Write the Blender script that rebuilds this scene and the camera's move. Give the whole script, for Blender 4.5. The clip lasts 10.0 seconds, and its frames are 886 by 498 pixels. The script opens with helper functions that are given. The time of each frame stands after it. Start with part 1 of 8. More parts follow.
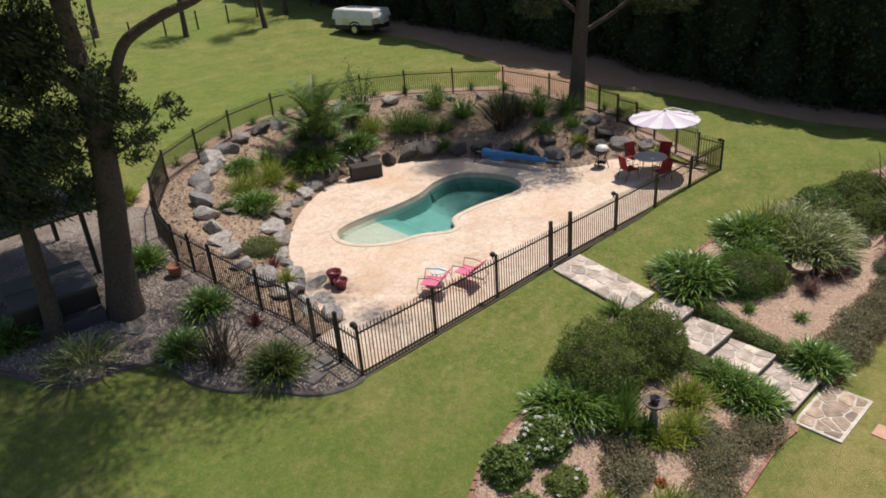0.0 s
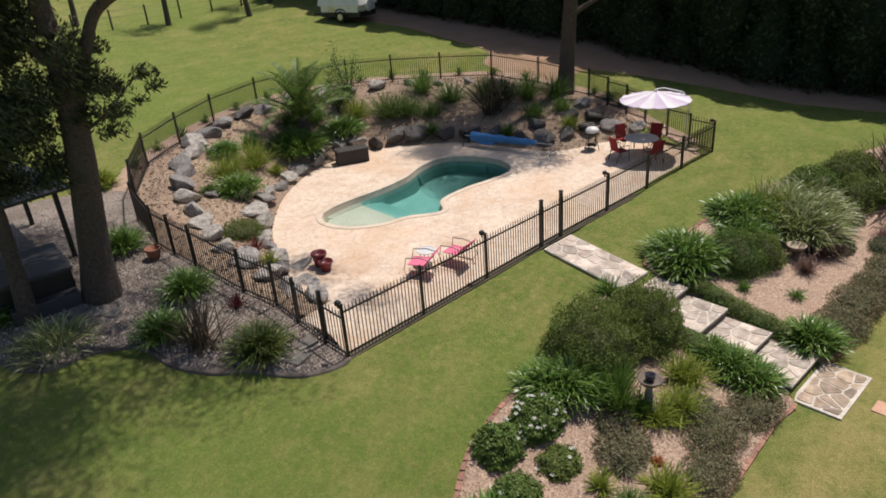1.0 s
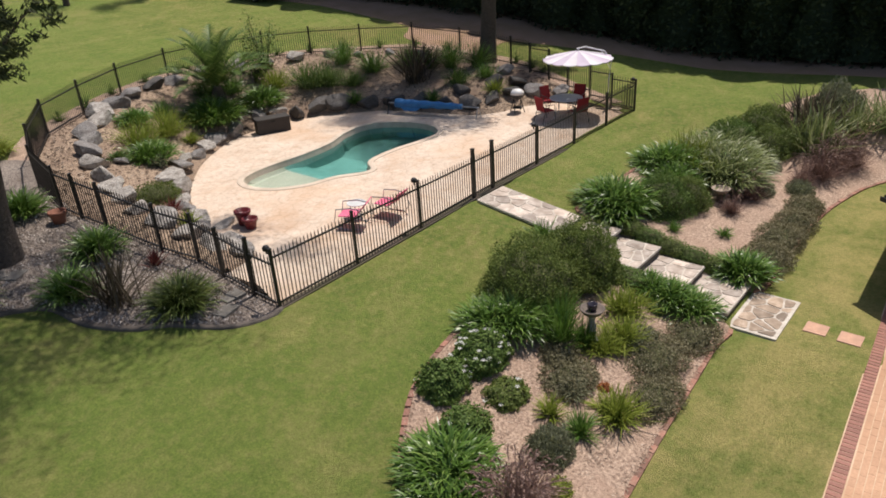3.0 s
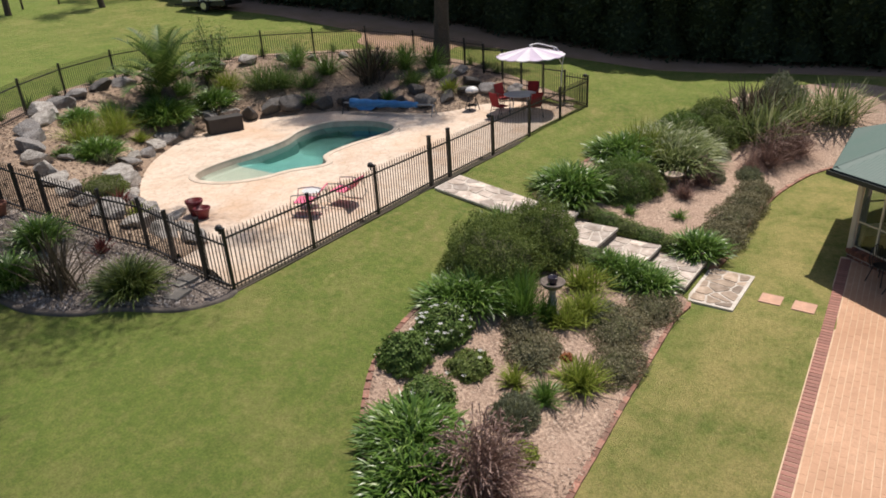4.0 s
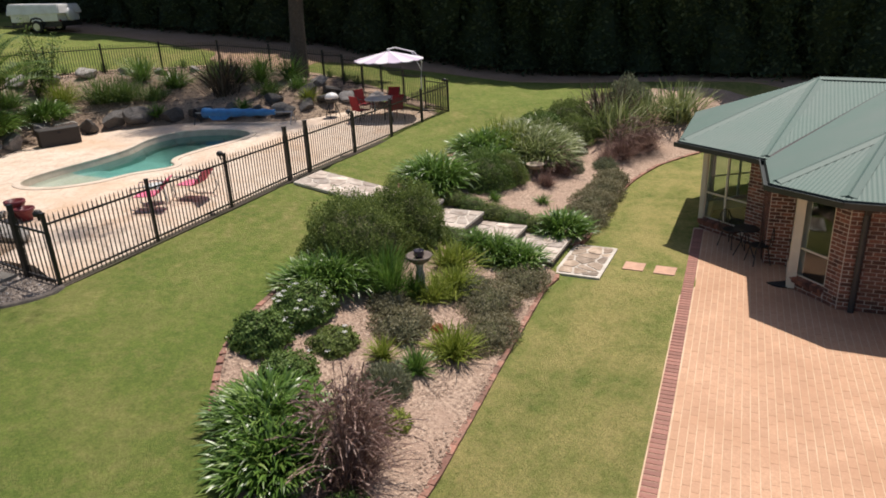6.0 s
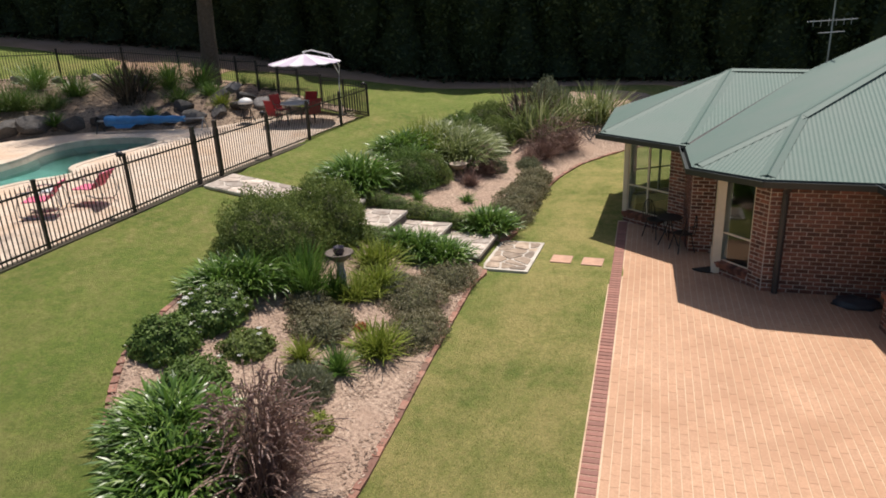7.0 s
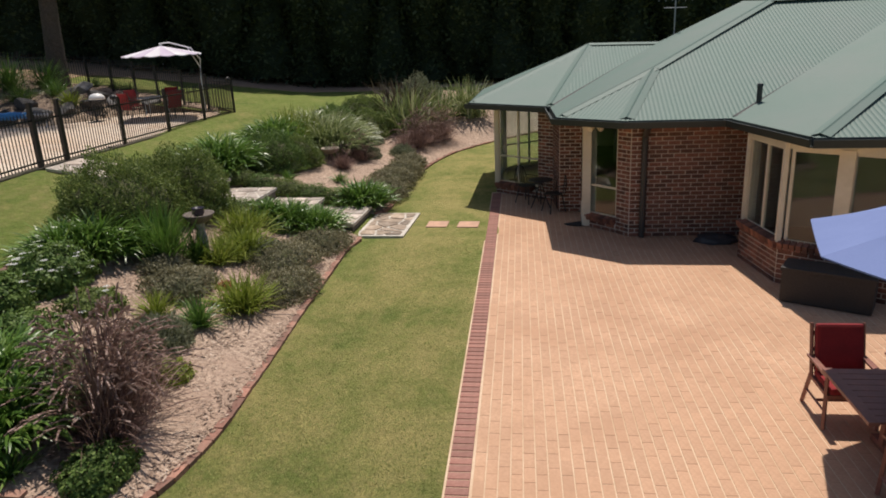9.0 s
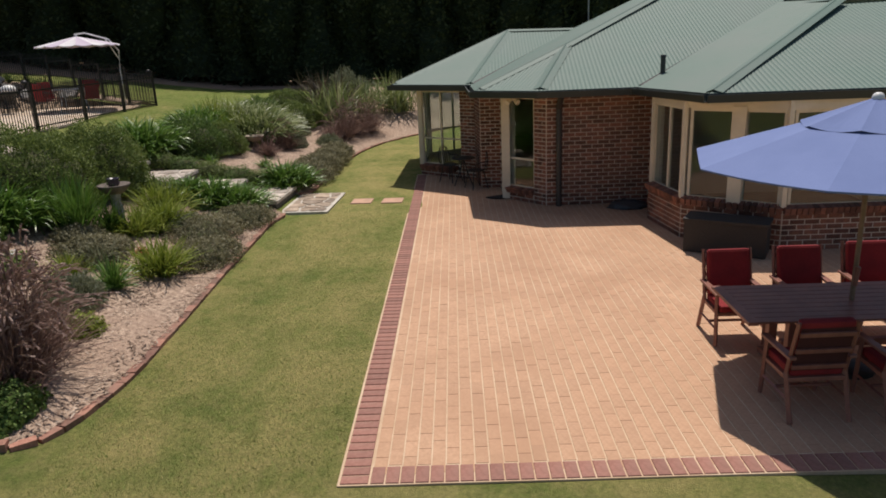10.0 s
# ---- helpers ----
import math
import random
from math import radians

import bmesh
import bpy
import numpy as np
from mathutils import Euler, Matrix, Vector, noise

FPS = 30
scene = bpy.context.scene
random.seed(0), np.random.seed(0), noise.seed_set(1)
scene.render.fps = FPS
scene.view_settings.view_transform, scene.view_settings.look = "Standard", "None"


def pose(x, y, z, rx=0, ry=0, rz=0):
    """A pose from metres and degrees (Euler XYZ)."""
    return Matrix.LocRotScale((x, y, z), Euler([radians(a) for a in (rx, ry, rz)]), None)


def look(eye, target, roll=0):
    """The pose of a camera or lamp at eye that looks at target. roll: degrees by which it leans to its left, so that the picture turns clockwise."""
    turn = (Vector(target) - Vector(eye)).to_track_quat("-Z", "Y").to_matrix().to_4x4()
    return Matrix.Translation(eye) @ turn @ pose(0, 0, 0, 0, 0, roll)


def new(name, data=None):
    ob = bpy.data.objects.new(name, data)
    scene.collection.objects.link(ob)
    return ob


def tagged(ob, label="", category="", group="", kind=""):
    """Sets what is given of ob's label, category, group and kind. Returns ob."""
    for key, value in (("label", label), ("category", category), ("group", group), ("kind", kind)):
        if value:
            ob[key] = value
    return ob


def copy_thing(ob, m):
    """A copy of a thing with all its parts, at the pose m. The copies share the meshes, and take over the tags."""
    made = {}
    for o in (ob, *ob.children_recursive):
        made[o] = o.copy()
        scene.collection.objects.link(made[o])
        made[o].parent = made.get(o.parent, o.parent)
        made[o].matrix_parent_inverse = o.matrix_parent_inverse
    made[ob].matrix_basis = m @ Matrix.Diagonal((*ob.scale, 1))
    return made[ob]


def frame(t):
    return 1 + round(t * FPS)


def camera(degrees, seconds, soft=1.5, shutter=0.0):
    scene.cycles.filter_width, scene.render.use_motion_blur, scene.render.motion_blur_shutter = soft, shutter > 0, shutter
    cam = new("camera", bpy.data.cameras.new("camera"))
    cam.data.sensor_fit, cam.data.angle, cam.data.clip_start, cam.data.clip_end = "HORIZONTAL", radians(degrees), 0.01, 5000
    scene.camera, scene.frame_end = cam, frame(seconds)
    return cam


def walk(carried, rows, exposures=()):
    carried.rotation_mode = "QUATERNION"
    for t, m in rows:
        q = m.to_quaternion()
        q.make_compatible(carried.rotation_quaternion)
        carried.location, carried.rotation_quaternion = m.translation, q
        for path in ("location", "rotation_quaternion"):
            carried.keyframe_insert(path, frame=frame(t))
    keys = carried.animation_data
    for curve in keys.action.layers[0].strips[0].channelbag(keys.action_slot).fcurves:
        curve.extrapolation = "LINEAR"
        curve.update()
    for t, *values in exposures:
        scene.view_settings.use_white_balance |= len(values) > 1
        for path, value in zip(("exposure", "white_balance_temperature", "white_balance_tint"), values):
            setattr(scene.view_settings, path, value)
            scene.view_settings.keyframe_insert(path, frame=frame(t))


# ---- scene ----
cam = camera(64.9, 10.0, soft=1.8)
EXPOSURE, SKY, SUN = 0.05, 0.075, 4.0
PATH = [
    (0, (1.014, -0.099, 11.525), (0.827, 1.696, 10.663), -4.5),
    (0.5, (0.989, 0.062, 11.185), (0.81, 1.857, 10.32), -4.5),
    (1, (0.986, 0.175, 10.795), (0.829, 1.97, 9.927), -4.5),
    (1.5, (0.943, 0.236, 10.427), (0.84, 2.031, 9.552), -4.4),
    (2, (0.851, 0.214, 10.017), (0.809, 2.009, 9.136), -4.3),
    (2.5, (0.702, 0.153, 9.652), (0.708, 1.947, 8.767), -4.1),
    (4, (0.521, -0.203, 8.204), (0.708, 1.615, 7.389), -3.6),
    (4.5, (0.558, -0.394, 7.766), (0.8, 1.429, 6.98), -3.6),
    (5, (0.629, -0.455, 7.315), (0.952, 1.367, 6.556), -3.3),
    (5.5, (0.684, -0.317, 6.914), (1.115, 1.492, 6.178), -3.0),
    (7, (0.998, 0.307, 5.855), (1.742, 2.037, 5.182), -2.7),
    (7.5, (1.134, 0.421, 5.496), (1.957, 2.122, 4.84), -2.7),
    (8, (1.216, 0.459, 5.056), (2.112, 2.131, 4.421), -2.6),
    (8.5, (1.219, 0.373, 4.687), (2.183, 2.014, 4.072), -2.7),
    (9, (1.113, 0.186, 4.273), (2.161, 1.781, 3.676), -2.7),
    (9.5, (1.015, -0.061, 3.88), (2.139, 1.487, 3.298), -2.6),
    (10, (1.05, -0.353, 3.491), (2.248, 1.145, 2.922), -2.6),
]
# the plan's x runs along the patio's lawn edge, y from the house towards the pool
walk(cam, [(t, pose(0, 0, 0, 0, 0, -47) @ look(eye, target, roll)) for t, eye, target, roll in PATH],
     [(t, EXPOSURE + e, 6500, tint) for t, e, tint in ((0, 0.12, 13.5), (2.5, 0.16, 13.5), (5.5, 0.30, 13.5), (7.5, 0.30, 12.5), (8.5, 0.20, 12.0), (10, -0.06, 11.5))])

# ---- world and sun ----
SUN_EL, SUN_AZ = 66.6, 2.0          # elevation; azimuth from +x towards +y
world = bpy.data.worlds.new("sky")
scene.world = world
world.use_nodes = True
nt = world.node_tree
sky = nt.nodes.new("ShaderNodeTexSky")
sky.sky_type, sky.sun_disc = "NISHITA", False
sky.sun_elevation, sky.sun_rotation = radians(SUN_EL), radians(90 - SUN_AZ)
sky.dust_density = 1.5
nt.nodes["Background"].inputs[1].default_value = SKY
nt.links.new(sky.outputs[0], nt.nodes["Background"].inputs[0])
sd = Vector((math.cos(radians(SUN_EL)) * math.cos(radians(SUN_AZ)), math.cos(radians(SUN_EL)) * math.sin(radians(SUN_AZ)), math.sin(radians(SUN_EL))))
sun = new("sun", bpy.data.lights.new("sun", "SUN"))
sun.data.energy, sun.data.angle, sun.data.color = SUN, radians(0.6), (1.0, 0.93, 0.84)
sun.matrix_world = look(sd * 60, (0, 0, 0))

# ---- materials ----
def mat(name, build):
    m = bpy.data.materials.new(name)
    m.use_nodes = True
    build(m.node_tree, m.node_tree.nodes["Principled BSDF"])
    return m


def ramp(nt, fac, stops):
    r = nt.nodes.new("ShaderNodeValToRGB")
    while len(r.color_ramp.elements) < len(stops):
        r.color_ramp.elements.new(0.5)
    for e, (p, c) in zip(r.color_ramp.elements, stops):
        e.position, e.color = p, (*c, 1)
    nt.links.new(fac, r.inputs[0])
    return r.outputs[0]


def noise_at(nt, scale, detail=4, rough=0.6, coord="Object", stretch=None):
    c = nt.nodes.new("ShaderNodeTexCoord")
    n = nt.nodes.new("ShaderNodeTexNoise")
    n.inputs["Scale"].default_value, n.inputs["Detail"].default_value, n.inputs["Roughness"].default_value = scale, detail, rough
    src = c.outputs[coord]
    if stretch:
        mp = nt.nodes.new("ShaderNodeMapping")
        mp.inputs["Scale"].default_value = stretch
        nt.links.new(src, mp.inputs[0])
        src = mp.outputs[0]
    nt.links.new(src, n.inputs["Vector"])
    return n.outputs["Fac"]


def mix(nt, fac, a, b, mode="MIX"):
    m = nt.nodes.new("ShaderNodeMix")
    m.data_type, m.blend_type = "RGBA", mode
    for sock, v in ((m.inputs[0], fac), (m.inputs[6], a), (m.inputs[7], b)):
        if isinstance(v, (int, float)):
            sock.default_value = v
        elif isinstance(v, tuple):
            sock.default_value = (*v, 1)
        else:
            nt.links.new(v, sock)
    return m.outputs[2]


def bump(nt, bsdf, height, strength, dist=0.02):
    b = nt.nodes.new("ShaderNodeBump")
    b.inputs["Strength"].default_value, b.inputs["Distance"].default_value = strength, dist
    nt.links.new(height, b.inputs["Height"])
    nt.links.new(b.outputs[0], bsdf.inputs["Normal"])


def blotchy(name, c1, c2, c3, fine=40, coarse=2.0, rough=0.85, bumps=0.4, dist=0.02, metal=0.0, vary=0.0, island=0.0):
    """Base colour between c1 and c2 by fine grain, drifting to c3 in larger stains."""
    def build(nt, b):
        f, g = noise_at(nt, fine), noise_at(nt, coarse, 3)
        col = ramp(nt, f, [(0.3, c1), (0.7, c2)])
        col = mix(nt, ramp(nt, g, [(0.4, (0, 0, 0)), (0.68, (0.85, 0.85, 0.85))]), col, c3)
        if vary or island:
            if vary:
                src = nt.nodes.new("ShaderNodeObjectInfo").outputs["Random"]
            else:
                src = nt.nodes.new("ShaderNodeNewGeometry").outputs["Random Per Island"]
            k = vary or island
            col = mix(nt, 1.0, col, ramp(nt, src, [(0.0, (1 - k, 1 - k, 1 - k)), (1.0, (1 + k, 1 + k * 0.9, 1 + k * 0.8))]), "MULTIPLY")
        nt.links.new(col, b.inputs["Base Color"])
        b.inputs["Roughness"].default_value, b.inputs["Metallic"].default_value = rough, metal
        if bumps:
            bump(nt, b, f, bumps, dist)
    return mat(name, build)


def leafy(name, dark, light, tip=None, rough=0.55, trans=0.25, gloss=0.22):
    """Leaves: each island its own shade."""
    def build(nt, b):
        g = nt.nodes.new("ShaderNodeNewGeometry")
        stops = [(0.0, dark), (0.75, light)] + ([(1.0, tip)] if tip else [])
        col = ramp(nt, g.outputs["Random Per Island"], stops)
        col = mix(nt, 0.35, col, ramp(nt, noise_at(nt, 1.3, 3), [(0.35, dark), (0.7, light)]))
        nt.links.new(col, b.inputs["Base Color"])
        b.inputs["Roughness"].default_value = rough
        b.inputs["Specular IOR Level"].default_value = gloss
        tr = nt.nodes.new("ShaderNodeBsdfTranslucent")
        nt.links.new(col, tr.inputs[0])
        ms = nt.nodes.new("ShaderNodeMixShader")
        ms.inputs[0].default_value = trans
        out = nt.nodes["Material Output"]
        nt.links.new(b.outputs[0], ms.inputs[1])
        nt.links.new(tr.outputs[0], ms.inputs[2])
        nt.links.new(ms.outputs[0], out.inputs[0])
    return mat(name, build)


def grass_build(nt, b):
    f, g, h, k = noise_at(nt, 26, 5, 0.85), noise_at(nt, 0.7, 6, 0.72), noise_at(nt, 4.5, 4, 0.7), noise_at(nt, 0.1, 2)
    w = noise_at(nt, 2.2, 3, 0.6, stretch=(0.25, 1.0, 1.0))
    col = ramp(nt, g, [(0.30, (0.104, 0.158, 0.034)), (0.50, (0.174, 0.212, 0.052)), (0.70, (0.295, 0.265, 0.100))])
    col = mix(nt, ramp(nt, h, [(0.45, (0, 0, 0)), (0.72, (0.7, 0.7, 0.7))]), col, (0.330, 0.270, 0.118))
    col = mix(nt, ramp(nt, k, [(0.38, (0, 0, 0)), (0.68, (0.55, 0.55, 0.55))]), col, (0.150, 0.225, 0.045))
    col = mix(nt, ramp(nt, w, [(0.42, (0, 0, 0)), (0.7, (0.35, 0.35, 0.35))]), col, (0.130, 0.175, 0.042))
    # drier, thinner turf on the level strip beside the patio
    c = nt.nodes.new("ShaderNodeTexCoord")
    xyz = nt.nodes.new("ShaderNodeSeparateXYZ")
    nt.links.new(c.outputs["Object"], xyz.inputs[0])
    mr = nt.nodes.new("ShaderNodeMapRange")
    mr.inputs["From Min"].default_value, mr.inputs["From Max"].default_value = 4.6, 2.6
    nt.links.new(xyz.outputs[1], mr.inputs["Value"])
    dry = mix(nt, 1.0, ramp(nt, g, [(0.38, (0.12, 0.12, 0.12)), (0.62, (0.8, 0.8, 0.8))]), mr.outputs[0], "MULTIPLY")
    col = mix(nt, dry, col, (0.400, 0.335, 0.135))
    col = mix(nt, 1.0, col, ramp(nt, f, [(0.25, (0.52, 0.56, 0.50)), (0.5, (1, 1, 1)), (0.75, (1.46, 1.42, 1.34))]), "MULTIPLY")
    col = mix(nt, 1.0, col, ramp(nt, noise_at(nt, 8, 5, 0.8), [(0.3, (0.78, 0.82, 0.74)), (0.5, (1, 1, 1)), (0.7, (1.2, 1.17, 1.14))]), "MULTIPLY")
    nt.links.new(col, b.inputs["Base Color"])
    b.inputs["Roughness"].default_value = 0.95
    b.inputs["Specular IOR Level"].default_value = 0.15
    bump(nt, b, f, 0.9, 0.06)


GRASS = mat("lawn_grass", grass_build)
BANK_SOIL = blotchy("leaf_littered_bark", (0.12, 0.08, 0.055), (0.58, 0.44, 0.31), (0.25, 0.17, 0.12), 15, 0.7, 0.95, 1.0, 0.06)
MULCH = blotchy("bark_mulch", (0.19, 0.125, 0.088), (0.64, 0.475, 0.355), (0.40, 0.275, 0.20), 15, 1.1, 0.95, 1.0, 0.06)
DIRT = blotchy("bare_dirt", (0.30, 0.19, 0.125), (0.44, 0.29, 0.20), (0.30, 0.20, 0.11), 18, 0.7, 0.95, 0.6, 0.04)
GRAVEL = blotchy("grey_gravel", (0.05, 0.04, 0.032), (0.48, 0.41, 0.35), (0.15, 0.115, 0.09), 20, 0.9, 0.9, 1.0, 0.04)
KERB = blotchy("dark_kerb_concrete", (0.065, 0.055, 0.047), (0.12, 0.10, 0.085), (0.17, 0.14, 0.115), 30, 2, 0.85)
SOIL_K = blotchy("earth_stained_concrete", (0.07, 0.055, 0.042), (0.15, 0.12, 0.09), (0.09, 0.085, 0.045), 26, 1.5, 0.95, 0.5, 0.02)
FENCE = blotchy("black_powder_coat", (0.010, 0.010, 0.010), (0.018, 0.017, 0.016), (0.025, 0.022, 0.02), 30, 3, 0.45, 0.0)
MORTAR = blotchy("mortar", (0.64, 0.57, 0.47), (0.74, 0.66, 0.56), (0.56, 0.49, 0.40), 60, 3, 0.95, 0.3, 0.005)
BRICK = blotchy("clay_brick", (0.185, 0.077, 0.050), (0.30, 0.132, 0.085), (0.105, 0.052, 0.044), 28, 5, 0.9, 0.35, 0.006, vary=0.45)
BRICK_J = blotchy("clay_brick_joined", (0.185, 0.077, 0.050), (0.30, 0.132, 0.085), (0.105, 0.052, 0.044), 28, 5, 0.9, 0.35, 0.006, island=0.45)
EDGE_BRICK = blotchy("edging_brick", (0.25, 0.115, 0.082), (0.39, 0.205, 0.15), (0.24, 0.155, 0.115), 25, 3, 0.9, 0.4, 0.01, island=0.35)
PAVER = blotchy("tan_paver", (0.47, 0.28, 0.168), (0.60, 0.37, 0.235), (0.44, 0.252, 0.15), 30, 0.55, 0.85, 0.25, 0.004, island=0.045)
PAVER_P = blotchy("tan_paver_single", (0.47, 0.28, 0.168), (0.60, 0.37, 0.235), (0.44, 0.252, 0.15), 30, 0.55, 0.85, 0.25, 0.004, vary=0.045)
PAVER_RED = blotchy("red_border_paver", (0.255, 0.110, 0.082), (0.36, 0.170, 0.130), (0.31, 0.18, 0.14), 30, 1.5, 0.85, 0.3, 0.005, vary=0.16)
JOINT = blotchy("pale_joint", (0.58, 0.42, 0.28), (0.70, 0.54, 0.38), (0.50, 0.33, 0.205), 50, 1.1, 0.95, 0.2, 0.004)
ROOF = blotchy("green_steel_roof", (0.082, 0.146, 0.118), (0.096, 0.162, 0.132), (0.112, 0.160, 0.136), 9, 0.6, 0.65, 0.0)
GUTTER = blotchy("dark_green_gutter", (0.018, 0.026, 0.023), (0.028, 0.036, 0.032), (0.03, 0.035, 0.03), 20, 2, 0.45, 0.0)
LEAD = blotchy("lead_flashing", (0.035, 0.033, 0.032), (0.085, 0.078, 0.072), (0.03, 0.028, 0.028), 25, 4, 0.7, 0.3)
CREAM = blotchy("cream_paint", (0.72, 0.65, 0.50), (0.78, 0.71, 0.56), (0.66, 0.59, 0.45), 12, 2, 0.55, 0.0)
PIPE_D = blotchy("charcoal_pipe", (0.035, 0.034, 0.034), (0.05, 0.048, 0.047), (0.06, 0.055, 0.05), 20, 3, 0.5, 0.0)
ROCK = blotchy("grey_boulder", (0.11, 0.105, 0.10), (0.40, 0.38, 0.36), (0.17, 0.15, 0.135), 9, 2.2, 0.9, 0.9, 0.05)
ROCK_PALE = blotchy("pale_boulder", (0.27, 0.25, 0.225), (0.64, 0.60, 0.54), (0.20, 0.175, 0.15), 9, 3.0, 0.9, 0.9, 0.05)
# boulder copy with the planted bank's shade put into its colour
ROCK_SHADED = blotchy("shaded_boulder", (0.05, 0.047, 0.045), (0.15, 0.14, 0.13), (0.09, 0.08, 0.07), 9, 2.2, 0.9, 0.9, 0.05)
FLAG = blotchy("crazy_paving_stone", (0.44, 0.37, 0.31), (0.68, 0.61, 0.54), (0.30, 0.235, 0.185), 14, 3.5, 0.85, 0.6, 0.015, vary=0.34)
FLAG_B = blotchy("brown_paving_stone", (0.29, 0.215, 0.155), (0.50, 0.415, 0.33), (0.20, 0.15, 0.105), 14, 3.5, 0.85, 0.6, 0.015, vary=0.45)
FLAG_J = blotchy("crazy_paving_joint", (0.54, 0.49, 0.42), (0.70, 0.65, 0.57), (0.40, 0.345, 0.28), 20, 3, 0.9, 0.4, 0.01)
# riser stone with the shade below the treads put into its colour
RISER = blotchy("shaded_stone_riser", (0.07, 0.062, 0.055), (0.15, 0.135, 0.115), (0.10, 0.09, 0.075), 14, 3, 0.9, 0.6, 0.02)
PINKPAVE = blotchy("pink_stepping_paver", (0.52, 0.30, 0.20), (0.64, 0.40, 0.28), (0.44, 0.27, 0.19), 22, 3, 0.9, 0.3)
DARKPAVE = blotchy("grey_stepping_stone", (0.16, 0.15, 0.135), (0.24, 0.225, 0.20), (0.12, 0.11, 0.095), 22, 3, 0.9, 0.4)
BARK = blotchy("dark_tree_bark", (0.045, 0.034, 0.026), (0.135, 0.105, 0.083), (0.085, 0.07, 0.057), 14, 2, 0.95, 1.0, 0.06)


def deck_build(nt, b):
    g, h = noise_at(nt, 0.5, 4, 0.6), noise_at(nt, 7, 4, 0.6)
    c = nt.nodes.new("ShaderNodeTexCoord")
    v = nt.nodes.new("ShaderNodeTexVoronoi")
    v.feature, v.inputs["Scale"].default_value = "DISTANCE_TO_EDGE", 2.6
    w = nt.nodes.new("ShaderNodeTexNoise")
    w.inputs["Scale"].default_value = 3.0
    nt.links.new(c.outputs["Object"], w.inputs["Vector"])
    mm = mix(nt, 0.12, c.outputs["Object"], w.outputs["Color"])
    nt.links.new(mm, v.inputs["Vector"])
    col = ramp(nt, g, [(0.34, (0.73, 0.615, 0.495)), (0.54, (0.65, 0.525, 0.41)), (0.72, (0.52, 0.365, 0.25))])
    col = mix(nt, ramp(nt, h, [(0.45, (0, 0, 0)), (0.8, (0.6, 0.6, 0.6))]), col, (0.40, 0.30, 0.22))
    col = mix(nt, ramp(nt, noise_at(nt, 1.7, 6, 0.75), [(0.5, (0, 0, 0)), (0.66, (0.55, 0.55, 0.55))]), col, (0.52, 0.34, 0.21))
    col = mix(nt, ramp(nt, noise_at(nt, 2.9, 6, 0.75), [(0.52, (0, 0, 0)), (0.68, (0.6, 0.6, 0.6))]), col, (0.74, 0.645, 0.53))
    col = mix(nt, ramp(nt, noise_at(nt, 11, 5, 0.75), [(0.56, (0, 0, 0)), (0.66, (0.6, 0.6, 0.6))]), col, (0.36, 0.24, 0.155))
    col = mix(nt, ramp(nt, noise_at(nt, 0.32, 3, 0.6), [(0.5, (0, 0, 0)), (0.7, (0.5, 0.5, 0.5))]), col, (0.64, 0.43, 0.27))
    line = ramp(nt, v.outputs["Distance"], [(0.0, (0.86, 0.84, 0.81)), (0.05, (1, 1, 1))])
    nt.links.new(mix(nt, 1.0, col, line, "MULTIPLY"), b.inputs["Base Color"])
    b.inputs["Roughness"].default_value = 0.8
    bump(nt, b, h, 0.5, 0.02)


DECK = mat("stamped_concrete", deck_build)
COPING = blotchy("pale_coping", (0.58, 0.48, 0.375), (0.68, 0.575, 0.46), (0.50, 0.40, 0.30), 30, 3, 0.75, 0.2)


def plaster_build(nt, b):
    f, g = noise_at(nt, 30), noise_at(nt, 1.2)
    col = mix(nt, f, (0.085, 0.245, 0.225), (0.12, 0.30, 0.27))
    nt.links.new(mix(nt, ramp(nt, g, [(0.4, (0, 0, 0)), (0.7, (0.6, 0.6, 0.6))]), col, (0.055, 0.165, 0.16)), b.inputs["Base Color"])


PLASTER = mat("pool_plaster", plaster_build)
LEDGE = blotchy("pebbled_ledge", (0.26, 0.26, 0.215), (0.46, 0.435, 0.36), (0.33, 0.325, 0.27), 14, 2, 0.8, 0.5)


def water_build(nt, b):
    b.inputs["Base Color"].default_value = (0.72, 0.93, 0.90, 1)
    b.inputs["Roughness"].default_value, b.inputs["IOR"].default_value = 0.03, 1.33
    b.inputs["Transmission Weight"].default_value = 1.0
    bump(nt, b, noise_at(nt, 5, 3), 0.18, 0.03)


WATER = mat("pool_water", water_build)


def glass_build(nt, b):
    b.inputs["Base Color"].default_value = (0.75, 0.82, 0.8, 1)
    b.inputs["Roughness"].default_value, b.inputs["IOR"].default_value = 0.02, 1.5
    b.inputs["Transmission Weight"].default_value = 1.0


GLASS = mat("window_glass", glass_build)

# ---- builders ----
def obj(name, bm_or_mesh, material, parent=None, label="", category="", group="", kind="", smooth=False):
    if isinstance(bm_or_mesh, bmesh.types.BMesh):
        me = bpy.data.meshes.new(name)
        bm_or_mesh.to_mesh(me)
        bm_or_mesh.free()
    else:
        me = bm_or_mesh
    if material is not None and not me.materials:
        me.materials.append(material)
    if smooth:
        me.polygons.foreach_set("use_smooth", [True] * len(me.polygons))
    ob = new(name, me)
    if parent is not None:
        ob.parent = parent
    return tagged(ob, label, category, group, kind)


def part(name, bm, material, parent, label="", smooth=False, kind=""):
    return obj(name, bm, material, parent, label, smooth=smooth, kind=kind)


def thing(name, m, label, category, group=""):
    ob = new(name)
    ob.matrix_world = m
    ob.empty_display_size = 0.2
    return tagged(ob, label, category, group)


